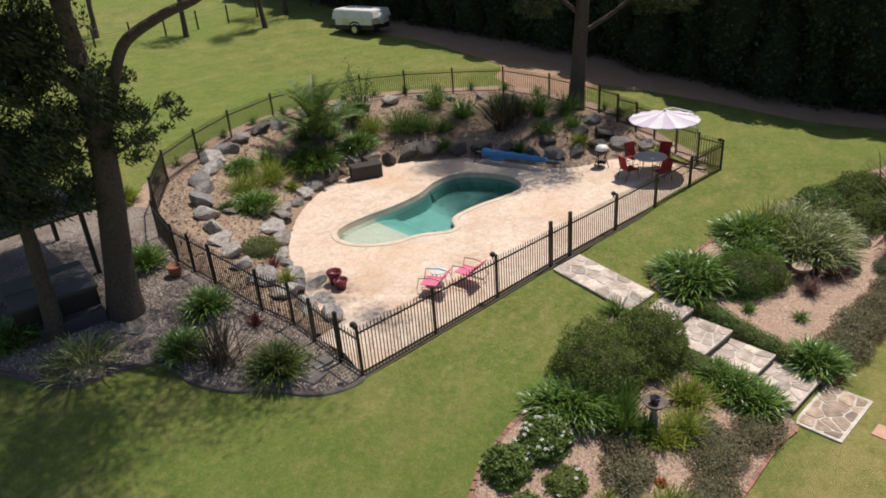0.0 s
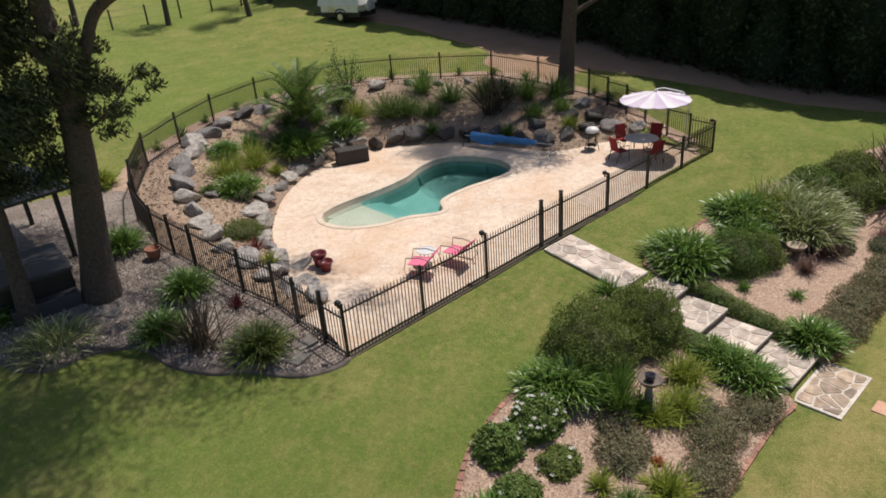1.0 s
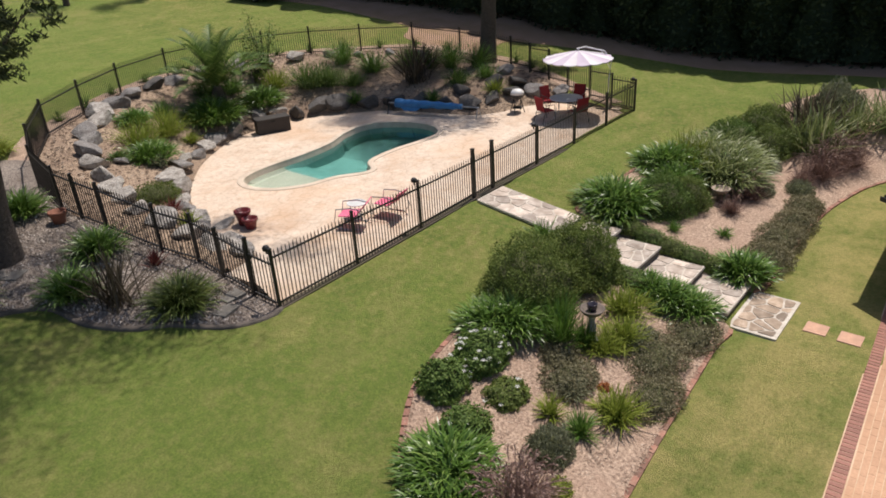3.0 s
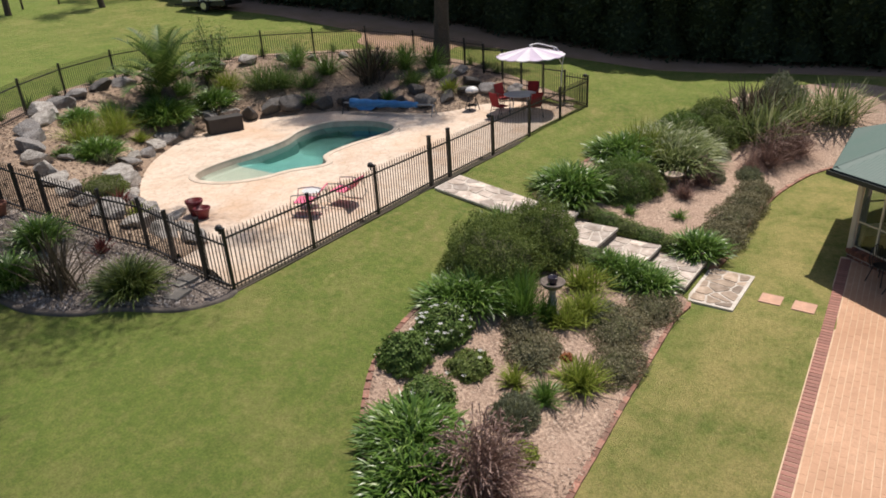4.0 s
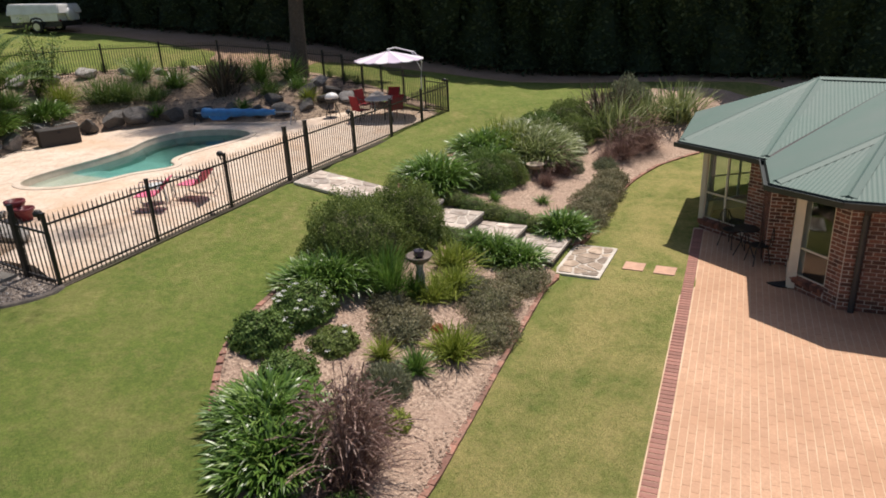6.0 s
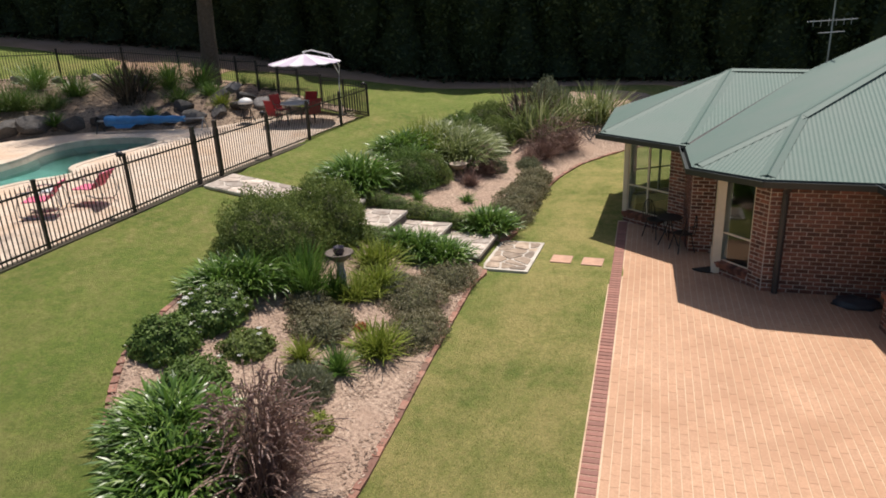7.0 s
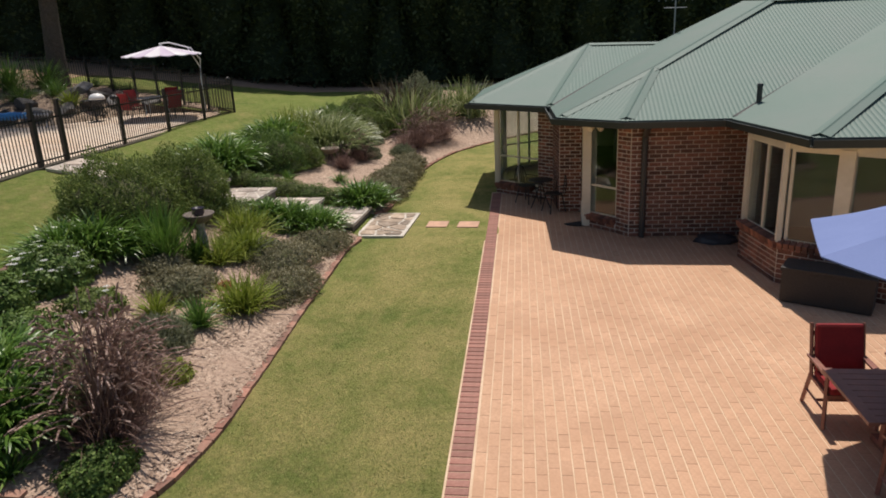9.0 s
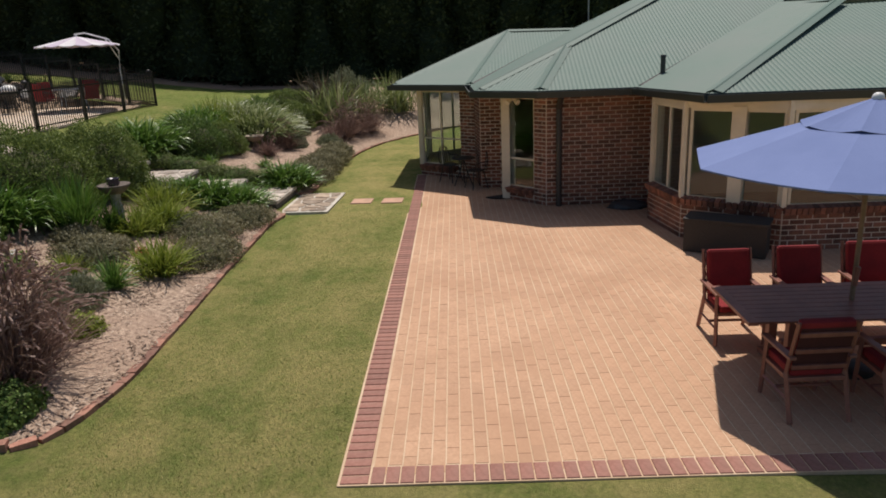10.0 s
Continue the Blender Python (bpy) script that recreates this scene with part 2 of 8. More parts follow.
def box(bm, lo, hi, bevel=0.0, m=None):
    r = bmesh.ops.create_cube(bm, size=1.0)
    s = [hi[i] - lo[i] for i in range(3)]
    c = [(hi[i] + lo[i]) / 2 for i in range(3)]
    bmesh.ops.transform(bm, matrix=(m or Matrix()) @ Matrix.Translation(c) @ Matrix.Diagonal((*s, 1)), verts=r["verts"])
    if bevel:
        es = list({e for v in r["verts"] for e in v.link_edges})
        bmesh.ops.bevel(bm, geom=es, offset=bevel, segments=2, affect="EDGES", profile=0.6)
    return bm


def boxed(lo, hi, bevel=0.0, m=None):
    return box(bmesh.new(), lo, hi, bevel, m)


def prism(poly, z0, z1, bm=None):
    """A solid over a plan outline (anticlockwise); z0 and z1 numbers or functions of x, y."""
    bm = bm or bmesh.new()
    f0 = z0 if callable(z0) else (lambda x, y: z0)
    f1 = z1 if callable(z1) else (lambda x, y: z1)
    a = [bm.verts.new((x, y, f0(x, y))) for x, y in poly]
    b = [bm.verts.new((x, y, f1(x, y))) for x, y in poly]
    n = len(poly)
    bm.faces.new(b)
    bm.faces.new(a[::-1])
    for i in range(n):
        bm.faces.new((a[i], a[(i + 1) % n], b[(i + 1) % n], b[i]))
    return bm


def rod(bm, p, q, r0, r1=None, n=8):
    r1 = r0 if r1 is None else r1
    p, q = Vector(p), Vector(q)
    d = q - p
    m = Matrix.Translation((p + q) / 2) @ d.to_track_quat("Z", "Y").to_matrix().to_4x4()
    bmesh.ops.create_cone(bm, cap_ends=True, segments=n, radius1=r0, radius2=r1, depth=d.length, matrix=m)
    return bm


def sweep(pts, radii, n=8, bm=None):
    """A tube along points with a radius at each."""
    bm = bm or bmesh.new()
    pts = [Vector(p) for p in pts]
    rings = []
    for i, p in enumerate(pts):
        d = (pts[min(i + 1, len(pts) - 1)] - pts[max(i - 1, 0)]).normalized()
        q = d.to_track_quat("Z", "Y")
        rings.append([bm.verts.new(p + q @ Vector((math.cos(6.2832 * k / n) * radii[i], math.sin(6.2832 * k / n) * radii[i], 0))) for k in range(n)])
    for a, b in zip(rings, rings[1:]):
        for k in range(n):
            bm.faces.new((a[k], a[(k + 1) % n], b[(k + 1) % n], b[k]))
    bm.faces.new(rings[0][::-1])
    bm.faces.new(rings[-1])
    return bm


def lathe(profile, n=24):
    bm = bmesh.new()
    rings = [[bm.verts.new((r * math.cos(6.2832 * k / n), r * math.sin(6.2832 * k / n), z)) for k in range(n)] for r, z in profile]
    for a, b in zip(rings, rings[1:]):
        for k in range(n):
            bm.faces.new((a[k], a[(k + 1) % n], b[(k + 1) % n], b[k]))
    bm.faces.new(rings[0][::-1])
    bm.faces.new(rings[-1])
    return bm


def smooth_loop(pts, per=6, closed=True):
    """Catmull-Rom through plan points."""
    out, n = [], len(pts)
    for i in range(n if closed else n - 1):
        p = [Vector(pts[(i + k) % n] if closed else pts[min(max(i + k, 0), n - 1)]) for k in (-1, 0, 1, 2)]
        for s in range(per):
            t = s / per
            q = 0.5 * ((2 * p[1]) + (p[2] - p[0]) * t + (2 * p[0] - 5 * p[1] + 4 * p[2] - p[3]) * t * t + (3 * p[1] - p[0] - 3 * p[2] + p[3]) * t ** 3)
            out.append(tuple(q))
    if not closed:
        out.append(tuple(pts[-1]))
    return out


def inside(x, y, poly):
    c = False
    for (x0, y0), (x1, y1) in zip(poly, poly[1:] + poly[:1]):
        if (y0 > y) != (y1 > y) and x < (x1 - x0) * (y - y0) / (y1 - y0) + x0:
            c = not c
    return c


def lerp(v, xs, ys):
    return float(np.interp(v, xs, ys))


# ---- the ground ----
def toe(u):
    return lerp(u, (-50, 5, 14, 23, 26.3, 28.4, 31, 36, 60), (2.8, 3.0, 3.5, 3.5, 2.8, 1.7, -0.5, -7, -30))


def dip(u):
    return 0.15 * lerp(u, (6.3, 7.8, 9.5, 15.4), (0, 1, 1, 0))


def ground_z(u, v):
    """Lower lawn by the house at 0, a bank, the pool lawn at 1.6 and the hill behind."""
    z = lerp(v - toe(u), (0, 0.4, 1.5, 2.7, 3.9, 5.0, 7.6), (0, 0.05, 0.3, 0.55, 0.82, 1.1, 1.6))
    z += 0.11 * max(0.0, min(v, 70) - 11.4) + 0.04 * max(0.0, min(u - 20, v - 9, 20))
    if 15.3 <= u <= 17.0 and 2.9 < v < 11.2:
        return lerp(v, (2.9, 3.7, 3.9, 4.9, 6.1, 7.3, 8.5, 11.2), (-0.06, -0.06, 0.14, 0.2, 0.42, 0.66, 1.12, 1.52))
    if v < -10 or u < -8:
        return z
    z -= dip(u) * math.exp(-((v - 11.25) / 1.1) ** 2)
    return z + 0.025 * noise.noise((u * 0.35, v * 0.35, 0))


FENCE_LINE = [(8.25, 11.3), (8.16, 12.05), (8.1, 13.1), (8.1, 14.1), (7.8, 15.2), (7.5, 17.3), (7.35, 18.3), (7.25, 19.2), (7.5, 21.1), (8.2, 22.9), (9.56, 25.0),
              (11.46, 26.3), (13.54, 27.4), (16.13, 28.2), (18.5, 28.25), (20.85, 27.7), (22.8, 26.6), (24.7, 25.1), (26.6, 23.4), (27.3, 21.0), (27.5, 18.2),
              (27.1, 16.9), (26.75, 15.7), (26.3, 14.5), (26.0, 13.3), (25.75, 12.2), (25.95, 11.3)]
ENCLOSURE = smooth_loop(FENCE_LINE, 3, closed=False)
PATIO = [(5.45, -14.0), (20.0, -14.0), (20.0, 0.9), (5.45, 0.9)]


def axis(near0, near1, step, far):
    a = list(np.arange(near0, near1 + 1e-6, step))
    g, lo, hi = step, near0, near1
    while hi < far or lo > -far:
        g *= 1.45
        lo, hi = lo - g, hi + g
        a = [lo] + a + [hi]
    return a


def ground_sheet():
    xs, ys = axis(-6, 44, 0.5, 900), axis(-14, 52, 0.5, 900)
    nx = len(xs)
    verts = [(x, y, ground_z(x, y) - (0.12 if 5.9 < x < 27 and y < 0.4 else 0.0)) for y in ys for x in xs]
    faces = []
    for j in range(len(ys) - 1):
        for i in range(nx - 1):
            cx, cy = (xs[i] + xs[i + 1]) / 2, (ys[j] + ys[j + 1]) / 2
            if 6 < cx < 29 and 10 < cy < 29 and all(inside(cx + a, cy + b, ENCLOSURE) for a in (-0.4, 0.4) for b in (-0.4, 0.4)):
                continue
            faces.append((j * nx + i, j * nx + i + 1, (j + 1) * nx + i + 1, (j + 1) * nx + i))
    me = bpy.data.meshes.new("ground")
    me.from_pydata(verts, [], faces)
    return obj("ground", me, GRASS, None, "mown green lawn on a gentle hillside", "lawn", kind="structure", smooth=True)


ground_sheet()


def patch(name, poly, material, lift, step, label, category, kind="structure", rough=0.0):
    """A bed or path laid over the ground, following it: a grid cut to the outline, with a skirt."""
    x0, x1 = min(p[0] for p in poly), max(p[0] for p in poly)
    y0, y1 = min(p[1] for p in poly), max(p[1] for p in poly)
    bm = bmesh.new()
    face = bm.faces.new([bm.verts.new((x, y, 0)) for x, y in poly])
    for k in np.arange(x0 + step, x1, step):
        bmesh.ops.bisect_plane(bm, geom=bm.verts[:] + bm.edges[:] + bm.faces[:], plane_co=(k, 0, 0), plane_no=(1, 0, 0))
    for k in np.arange(y0 + step, y1, step):
        bmesh.ops.bisect_plane(bm, geom=bm.verts[:] + bm.edges[:] + bm.faces[:], plane_co=(0, k, 0), plane_no=(0, 1, 0))
    edge = {v for e in bm.edges if e.is_boundary for v in e.verts}
    for v in bm.verts:
        bumpy = 0 if v in edge else rough * (0.5 + noise.noise((v.co.x * 1.3, v.co.y * 1.3, 3.0)))
        v.co.z = ground_z(v.co.x, v.co.y) + lift + bumpy
    r = bmesh.ops.extrude_edge_only(bm, edges=[e for e in bm.edges if e.is_boundary])
    for v in r["geom"]:
        if isinstance(v, bmesh.types.BMVert):
            v.co.z -= lift + 0.12
    bmesh.ops.recalc_face_normals(bm, faces=bm.faces[:])
    return obj(name, bm, material, None, label, category, kind=kind, smooth=False)


BED_1 = smooth_loop([(5.75, 4.2), (5.95, 3.35), (7.1, 3.12), (8.5, 3.2), (11.0, 3.4), (14.0, 3.62), (15.25, 3.75), (15.3, 6.0), (15.3, 8.6), (14.0, 8.5), (12.0, 8.15), (10.1, 7.85), (8.6, 7.5), (7.6, 7.0), (6.6, 6.2), (5.9, 5.25)], 5)
BED_2 = smooth_loop([(17.05, 3.75), (19.5, 3.6), (22.8, 3.55), (25.0, 3.2), (26.4, 2.8), (28.4, 1.75), (30.5, 0.2), (33.0, -1.5), (34.5, 1.5), (33.0, 5.0), (30.0, 7.0), (26.7, 8.1), (23.5, 8.8), (20.5, 8.9), (18.5, 8.75), (17.0, 8.7), (17.0, 6.0)], 5)
patch("garden_bed_1", BED_1, MULCH, 0.035, 0.35, "sloping garden bed of pale bark mulch", "garden bed", rough=0.05)
patch("garden_bed_2", BED_2, MULCH, 0.035, 0.4, "long sloping garden bed of pale bark mulch", "garden bed", rough=0.06)
BED_3 = smooth_loop([(1.0, 18.0), (2.1, 16.75), (2.5, 15.95), (3.0, 15.5), (3.8, 15.45), (4.5, 15.15), (4.9, 14.7), (5.05, 13.8), (5.35, 13.2), (5.7, 12.75), (6.2, 12.4), (6.75, 11.7), (7.35, 11.3), (8.2, 11.25), (8.32, 12.1), (8.3, 14.0), (7.95, 15.5), (7.65, 17.3), (7.5, 19.2), (7.75, 21.5), (8.3, 23.2), (6.5, 24.5), (3.0, 25.0), (-2.0, 24.0), (-3.0, 20.5)], 4)
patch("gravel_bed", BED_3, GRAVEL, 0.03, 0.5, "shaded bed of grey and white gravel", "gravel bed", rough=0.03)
HEDGE_BED = smooth_loop([(29.8, 42.0), (30.2, 34.0), (30.0, 27.5), (29.2, 26.0), (27.9, 25.0), (27.6, 21.0), (29.5, 20.6), (31.0, 20.2), (33.0, 15.5), (34.6, 9.7), (36.0, 3.0), (37.0, -8.0), (46.0, -8.0), (46.0, 20.0), (42.0, 42.0)], 4)
patch("dirt_strip", HEDGE_BED, DIRT, 0.02, 1.0, "strip of bare brown dirt along the hedge", "dirt strip", rough=0.02)
FENCE_BED = ENCLOSURE[24:75] + [(p[0] + (p[0] - 17) * 0.085, p[1] + (p[1] - 18) * 0.085) for p in reversed(ENCLOSURE[24:75])]
patch("fence_border", FENCE_BED[::-1], MULCH, 0.025, 0.7, "narrow mulched planting strip outside the pool fence", "garden bed", rough=0.02)

# ---- the pool terrace ----
DECK_Z = 1.8
DECK_IN = smooth_loop([(9.3, 13.4), (9.1, 14.6), (10.1, 17.4), (11.0, 19.1), (12.6, 21.0), (14.2, 22.2), (15.4, 22.8), (16.9, 23.0), (18.4, 22.7), (19.9, 21.7), (21.2, 20.2), (21.8, 18.1), (22.2, 16.5), (23.0, 15.8), (24.2, 15.4), (25.2, 14.6), (25.75, 13.4), (25.6, 12.2)], 4, closed=False)
DECK_POLY = [(8.3, 11.95), (25.7, 11.95)] + DECK_IN[::-1] + [(8.25, 13.2)]
POOL = smooth_loop([(12.33, 18.5), (12.1, 17.7), (12.4, 16.8), (13.26, 16.1), (14.2, 15.85), (15.0, 15.3), (15.55, 15.35), (16.1, 16.0), (17.35, 16.1), (18.4, 15.95), (19.6, 15.95), (20.3, 16.6), (20.5, 17.65), (20.1, 18.8), (19.3, 19.6), (18.0, 19.6), (16.7, 19.1), (15.4, 18.95), (14.1, 19.0), (13.0, 18.9)], 5)


def offset(poly, d):
    out, n = [], len(poly)
    for i in range(n):
        a, b = Vector(poly[i - 1]), Vector(poly[(i + 1) % n])
        t = (b - a).normalized()
        out.append((poly[i][0] + t.y * d, poly[i][1] - t.x * d))
    return out


def ring(outer_a, za, outer_b, zb, bm):
    n = len(outer_a)
    a = [bm.verts.new((x, y, za)) for x, y in outer_a]
    b = [bm.verts.new((x, y, zb)) for x, y in outer_b]
    for i in range(n):
        bm.faces.new((a[i], a[(i + 1) % n], b[(i + 1) % n], b[i]))


def deck_with_hole():
    bm = bmesh.new()
    outer = [bm.verts.new((x, y, DECK_Z)) for x, y in DECK_POLY]
    hole = [bm.verts.new((x, y, DECK_Z)) for x, y in offset(POOL, 0.02)]
    es = []
    for loop in (outer, hole):
        es += [bm.edges.new((loop[i], loop[(i + 1) % len(loop)])) for i in range(len(loop))]
    bmesh.ops.triangle_fill(bm, use_beauty=True, use_dissolve=False, edges=es)
    bmesh.ops.recalc_face_normals(bm, faces=bm.faces[:])
    for f in bm.faces:
        if f.normal.z < 0:
            f.normal_flip()
    r = bmesh.ops.extrude_edge_only(bm, edges=[e for e in bm.edges if e.is_boundary])
    for v in r["geom"]:
        if isinstance(v, bmesh.types.BMVert):
            v.co.z -= 0.35
    return obj("pool_deck", bm, DECK, None, "cream and tan stamped concrete pool surround", "paving", kind="structure")


deck_with_hole()


def deck_apron():
    """The deck's front strip, falling to the foot of the fence."""
    bm = bmesh.new()
    rows = []
    for x in np.linspace(8.28, 25.85, 40):
        x = float(x)
        low = DECK_Z - 0.15 - dip(x)
        rows.append([bm.verts.new(v) for v in ((x, 11.95, DECK_Z), (x, 11.42, low), (x, 11.42, low - 0.3))])
    for a, b in zip(rows, rows[1:]):
        for k in (0, 1):
            bm.faces.new((a[k], a[k + 1], b[k + 1], b[k]))
    bmesh.ops.recalc_face_normals(bm, faces=bm.faces[:])
    if sum(f.normal.z for f in bm.faces) < 0:
        bmesh.ops.reverse_faces(bm, faces=bm.faces[:])
    return obj("pool_deck_apron", bm, DECK, None, "sloping front strip of the stamped concrete pool surround", "paving", kind="structure")


deck_apron()


def pool_basin():
    pool = thing("swimming_pool", Matrix(), "freeform in-ground pool with turquoise water and shallow ledge", "swimming pool")
    bm = bmesh.new()
    out, inn = offset(POOL, 0.015), offset(POOL, -0.2)
    ring(offset(POOL, -0.01), DECK_Z - 0.1, out, DECK_Z + 0.015, bm)
    ring(out, DECK_Z + 0.015, offset(POOL, -0.04), DECK_Z + 0.03, bm)
    ring(offset(POOL, -0.04), DECK_Z + 0.03, offset(POOL, -0.17), DECK_Z + 0.03, bm)
    ring(offset(POOL, -0.17), DECK_Z + 0.03, inn, DECK_Z + 0.01, bm)
    ring(inn, DECK_Z + 0.01, inn, DECK_Z - 0.06, bm)
    part("coping", bm, COPING, pool, "pale rounded concrete coping", smooth=True)
    bm = bmesh.new()
    ring(offset(POOL, -0.19), DECK_Z, offset(POOL, -0.235), DECK_Z - 0.3, bm)
    part("waterline_band", bm, COPING, pool, "beige rendered band above the water", smooth=True)
    bm = bmesh.new()
    wall = offset(POOL, -0.24)
    mid = offset(POOL, -0.4)

    def depth(x, y):
        return lerp(x, (12.0, 14.6, 15.2, 15.5, 17.2, 18.4, 20.5), (-0.30, -0.40, -0.7, -1.25, -1.55, -1.4, -1.25))
    n = len(wall)
    a = [bm.verts.new((x, y, DECK_Z - 0.2)) for x, y in wall]
    b = [bm.verts.new((x, y, DECK_Z - 0.06 + depth(x, y))) for x, y in mid]
    for i in range(n):
        bm.faces.new((a[i], b[i], b[(i + 1) % n], a[(i + 1) % n]))
    bed = bm.faces.new(b)
    bmesh.ops.triangulate(bm, faces=[bed])
    for k in np.arange(12.4, 20.4, 0.2):
        bmesh.ops.bisect_plane(bm, geom=bm.verts[:] + bm.edges[:] + bm.faces[:], plane_co=(k, 0, 0), plane_no=(1, 0, 0))
    for v in bm.verts:
        if v.co.z < DECK_Z - 0.21:
            v.co.z = DECK_Z - 0.06 + depth(v.co.x, v.co.y)
    bm2 = bm.copy()
    bmesh.ops.delete(bm, geom=[f for f in bm.faces if f.calc_center_median().x < 14.4], context="FACES")
    bmesh.ops.delete(bm2, geom=[f for f in bm2.faces if f.calc_center_median().x >= 14.4], context="FACES")
    part("basin", bm, PLASTER, pool, "sea-green lined deep basin")
    part("beach_ledge", bm2, LEDGE, pool, "shallow pebbled beach ledge")
    bm = bmesh.new()
    bm.faces.new([bm.verts.new((x, y, DECK_Z - 0.19)) for x, y in offset(POOL, -0.225)])
    w = part("water", bm, WATER, pool, "clear turquoise water")
    w.visible_shadow = False
    bm = bmesh.new()
    for k in range(3):
        box(bm, (15.1 + 0.14 * k, 15.72 + 0.3 * k, DECK_Z - 1.1), (15.9 + 0.1 * k, 16.02 + 0.3 * k, DECK_Z - 0.2 - 0.26 * k), 0.03)
    part("pool_steps", bm, PLASTER, pool, "submerged entry steps")


pool_basin()


def mound():
    """Planted bank between the terrace and the fence, and a kerb along the fence."""
    pts_in = [(8.35, 13.2)] + DECK_IN
    n = 90

    def along(line, k):
        d = [0.0]
        for p, q in zip(line, line[1:]):
            d.append(d[-1] + math.dist(p, q))
        s = d[-1] * k
        return lerp(s, d, [p[0] for p in line]), lerp(s, d, [p[1] for p in line])
    fence = ENCLOSURE[6:]
    bm = bmesh.new()
    rows, m = [], 9
    for i in range(n + 1):
        a, b = along(pts_in, i / n), along(fence, i / n)
        row = []
        zb = ground_z(*b)
        for j in range(m + 1):
            t = j / m
            x, y = a[0] + (b[0] - a[0]) * t, a[1] + (b[1] - a[1]) * t
            width = math.dist(a, b)
            rise = min(1.0, t * 1.25) ** 0.9 if width > 1.2 else t
            z = DECK_Z - 0.03 + (zb - DECK_Z + 0.05) * rise + (0.10 * noise.noise((x * 0.8, y * 0.8, 1.0)) + 0.12 * math.sin(math.pi * t) if 0 < j < m else 0)
            row.append(bm.verts.new((x, y, z)))
        rows.append(row)
    for r, q in zip(rows, rows[1:]):
        for j in range(m):
            bm.faces.new((r[j], r[j + 1], q[j + 1], q[j]))
    bmesh.ops.recalc_face_normals(bm, faces=bm.faces[:])
    if sum(f.normal.z for f in bm.faces) < 0:
        bmesh.ops.reverse_faces(bm, faces=bm.faces[:])
    bmesh.ops.subdivide_edges(bm, edges=bm.edges[:], cuts=1, use_grid_fill=True)
    for v in bm.verts:
        v.co.z += 0.03 * noise.noise((v.co.x * 2.5, v.co.y * 2.5, 5.0))
    ob = obj("planted_bank", bm, BANK_SOIL, None, "mulched planted bank rising behind the pool terrace", "garden bed", kind="structure", smooth=True)
    return ob


bank = mound()
BANK_PTS = np.array([tuple(v.co) for v in bank.data.vertices])


def bank_z(x, y):
    d = (BANK_PTS[:, 0] - x) ** 2 + (BANK_PTS[:, 1] - y) ** 2
    return float(BANK_PTS[np.argmin(d), 2])

# ---- patio ----
bm = prism([(5.33, -14.0), (19.6, -14.0), (19.6, -1.0), (19.45, 0.9), (5.33, 0.9)], -0.25, 0.012)
patio = obj("patio_slab", bm, JOINT, None, "paved patio with pale joints between tan brick pavers", "patio", kind="structure")
patio.matrix_world = Matrix.Translation((18.1, 0.98, 0)) @ pose(0, 0, 0, 0, 0, 2.9) @ Matrix.Translation((-18.1, -0.9, 0))


def paver_mesh(l, w, h=0.006, b=0.005):
    bm = bmesh.new()
    top = [bm.verts.new((x * (l / 2 - b), y * (w / 2 - b), h)) for x, y in ((-1, -1), (1, -1), (1, 1), (-1, 1))]
    low = [bm.verts.new((x * l / 2, y * w / 2, 0)) for x, y in ((-1, -1), (1, -1), (1, 1), (-1, 1))]
    bm.faces.new(top)
    for i in range(4):
        bm.faces.new((low[i], low[(i + 1) % 4], top[(i + 1) % 4], top[i]))
    me = bpy.data.meshes.new("paver")
    bm.to_mesh(me)
    bm.free()
    return me


def lay_pavers():
    rng = random.Random(3)
    L, W = 0.245, 0.125
    me = paver_mesh(L - 0.0015, W - 0.013, 0.004, 0.002)
    me.materials.append(PAVER_P)
    verts, faces, singles = [], [], 0
    for j in range(int(9.3 / W)):
        y = 0.62 - W * (j + 0.5)
        for i in range(int(14.0 / L) + 1):
            x = 5.60 + L * (i + (0.5 if j % 2 else 0.0)) + rng.uniform(-0.004, 0.004)
            if x > 19.2 or (x > 16.2 and y < -2.9) or (x > 13.2 and y < -5.0) or (x > 12.2 and y < -6.6):
                continue
            if 5.7 < x < 8.6 and -1.0 > y > -4.2 and singles < 300:
                ob = obj("paver", me, None, patio)
                ob.location, singles = (x, y, 0.012), singles + 1
                continue
            b, k = 0.002, len(verts)
            hx, hy = (L - 0.0015) / 2, (W - 0.013) / 2
            verts += [(x + sx * hx, y + sy * hy, 0.012) for sx, sy in ((-1, -1), (1, -1), (1, 1), (-1, 1))]
            verts += [(x + sx * (hx - b), y + sy * (hy - b), 0.016) for sx, sy in ((-1, -1), (1, -1), (1, 1), (-1, 1))]
            faces += [(k + 4, k + 5, k + 6, k + 7)] + [(k + a, k + (a + 1) % 4, k + 4 + (a + 1) % 4, k + 4 + a) for a in range(4)]
    m2 = bpy.data.meshes.new("pavers")
    m2.from_pydata(verts, [], faces)
    obj("pavers", m2, PAVER, patio, "tan brick pavers", kind="stuff")
    red = paver_mesh(0.235, 0.113, 0.009)
    red.materials.append(PAVER_RED)
    n = 0
    for i in range(112):
        x = 5.34 + 0.125 * (i + 0.5)
        if x > 19.3:
            break
        ob = obj("border_paver", red, None, patio)
        ob.location, ob.rotation_euler = (x, 0.76, 0.012), (0, 0, radians(90))
        n += 1
    for i in range(100):
        ob = obj("border_paver", red, None, patio)
        ob.location = (5.46, 0.63 - 0.125 * (i + 0.5), 0.012)


# ---- house ----
WALL_H = 2.42
house = thing("house", Matrix(), "single-storey brown brick house with green steel roof", "house")


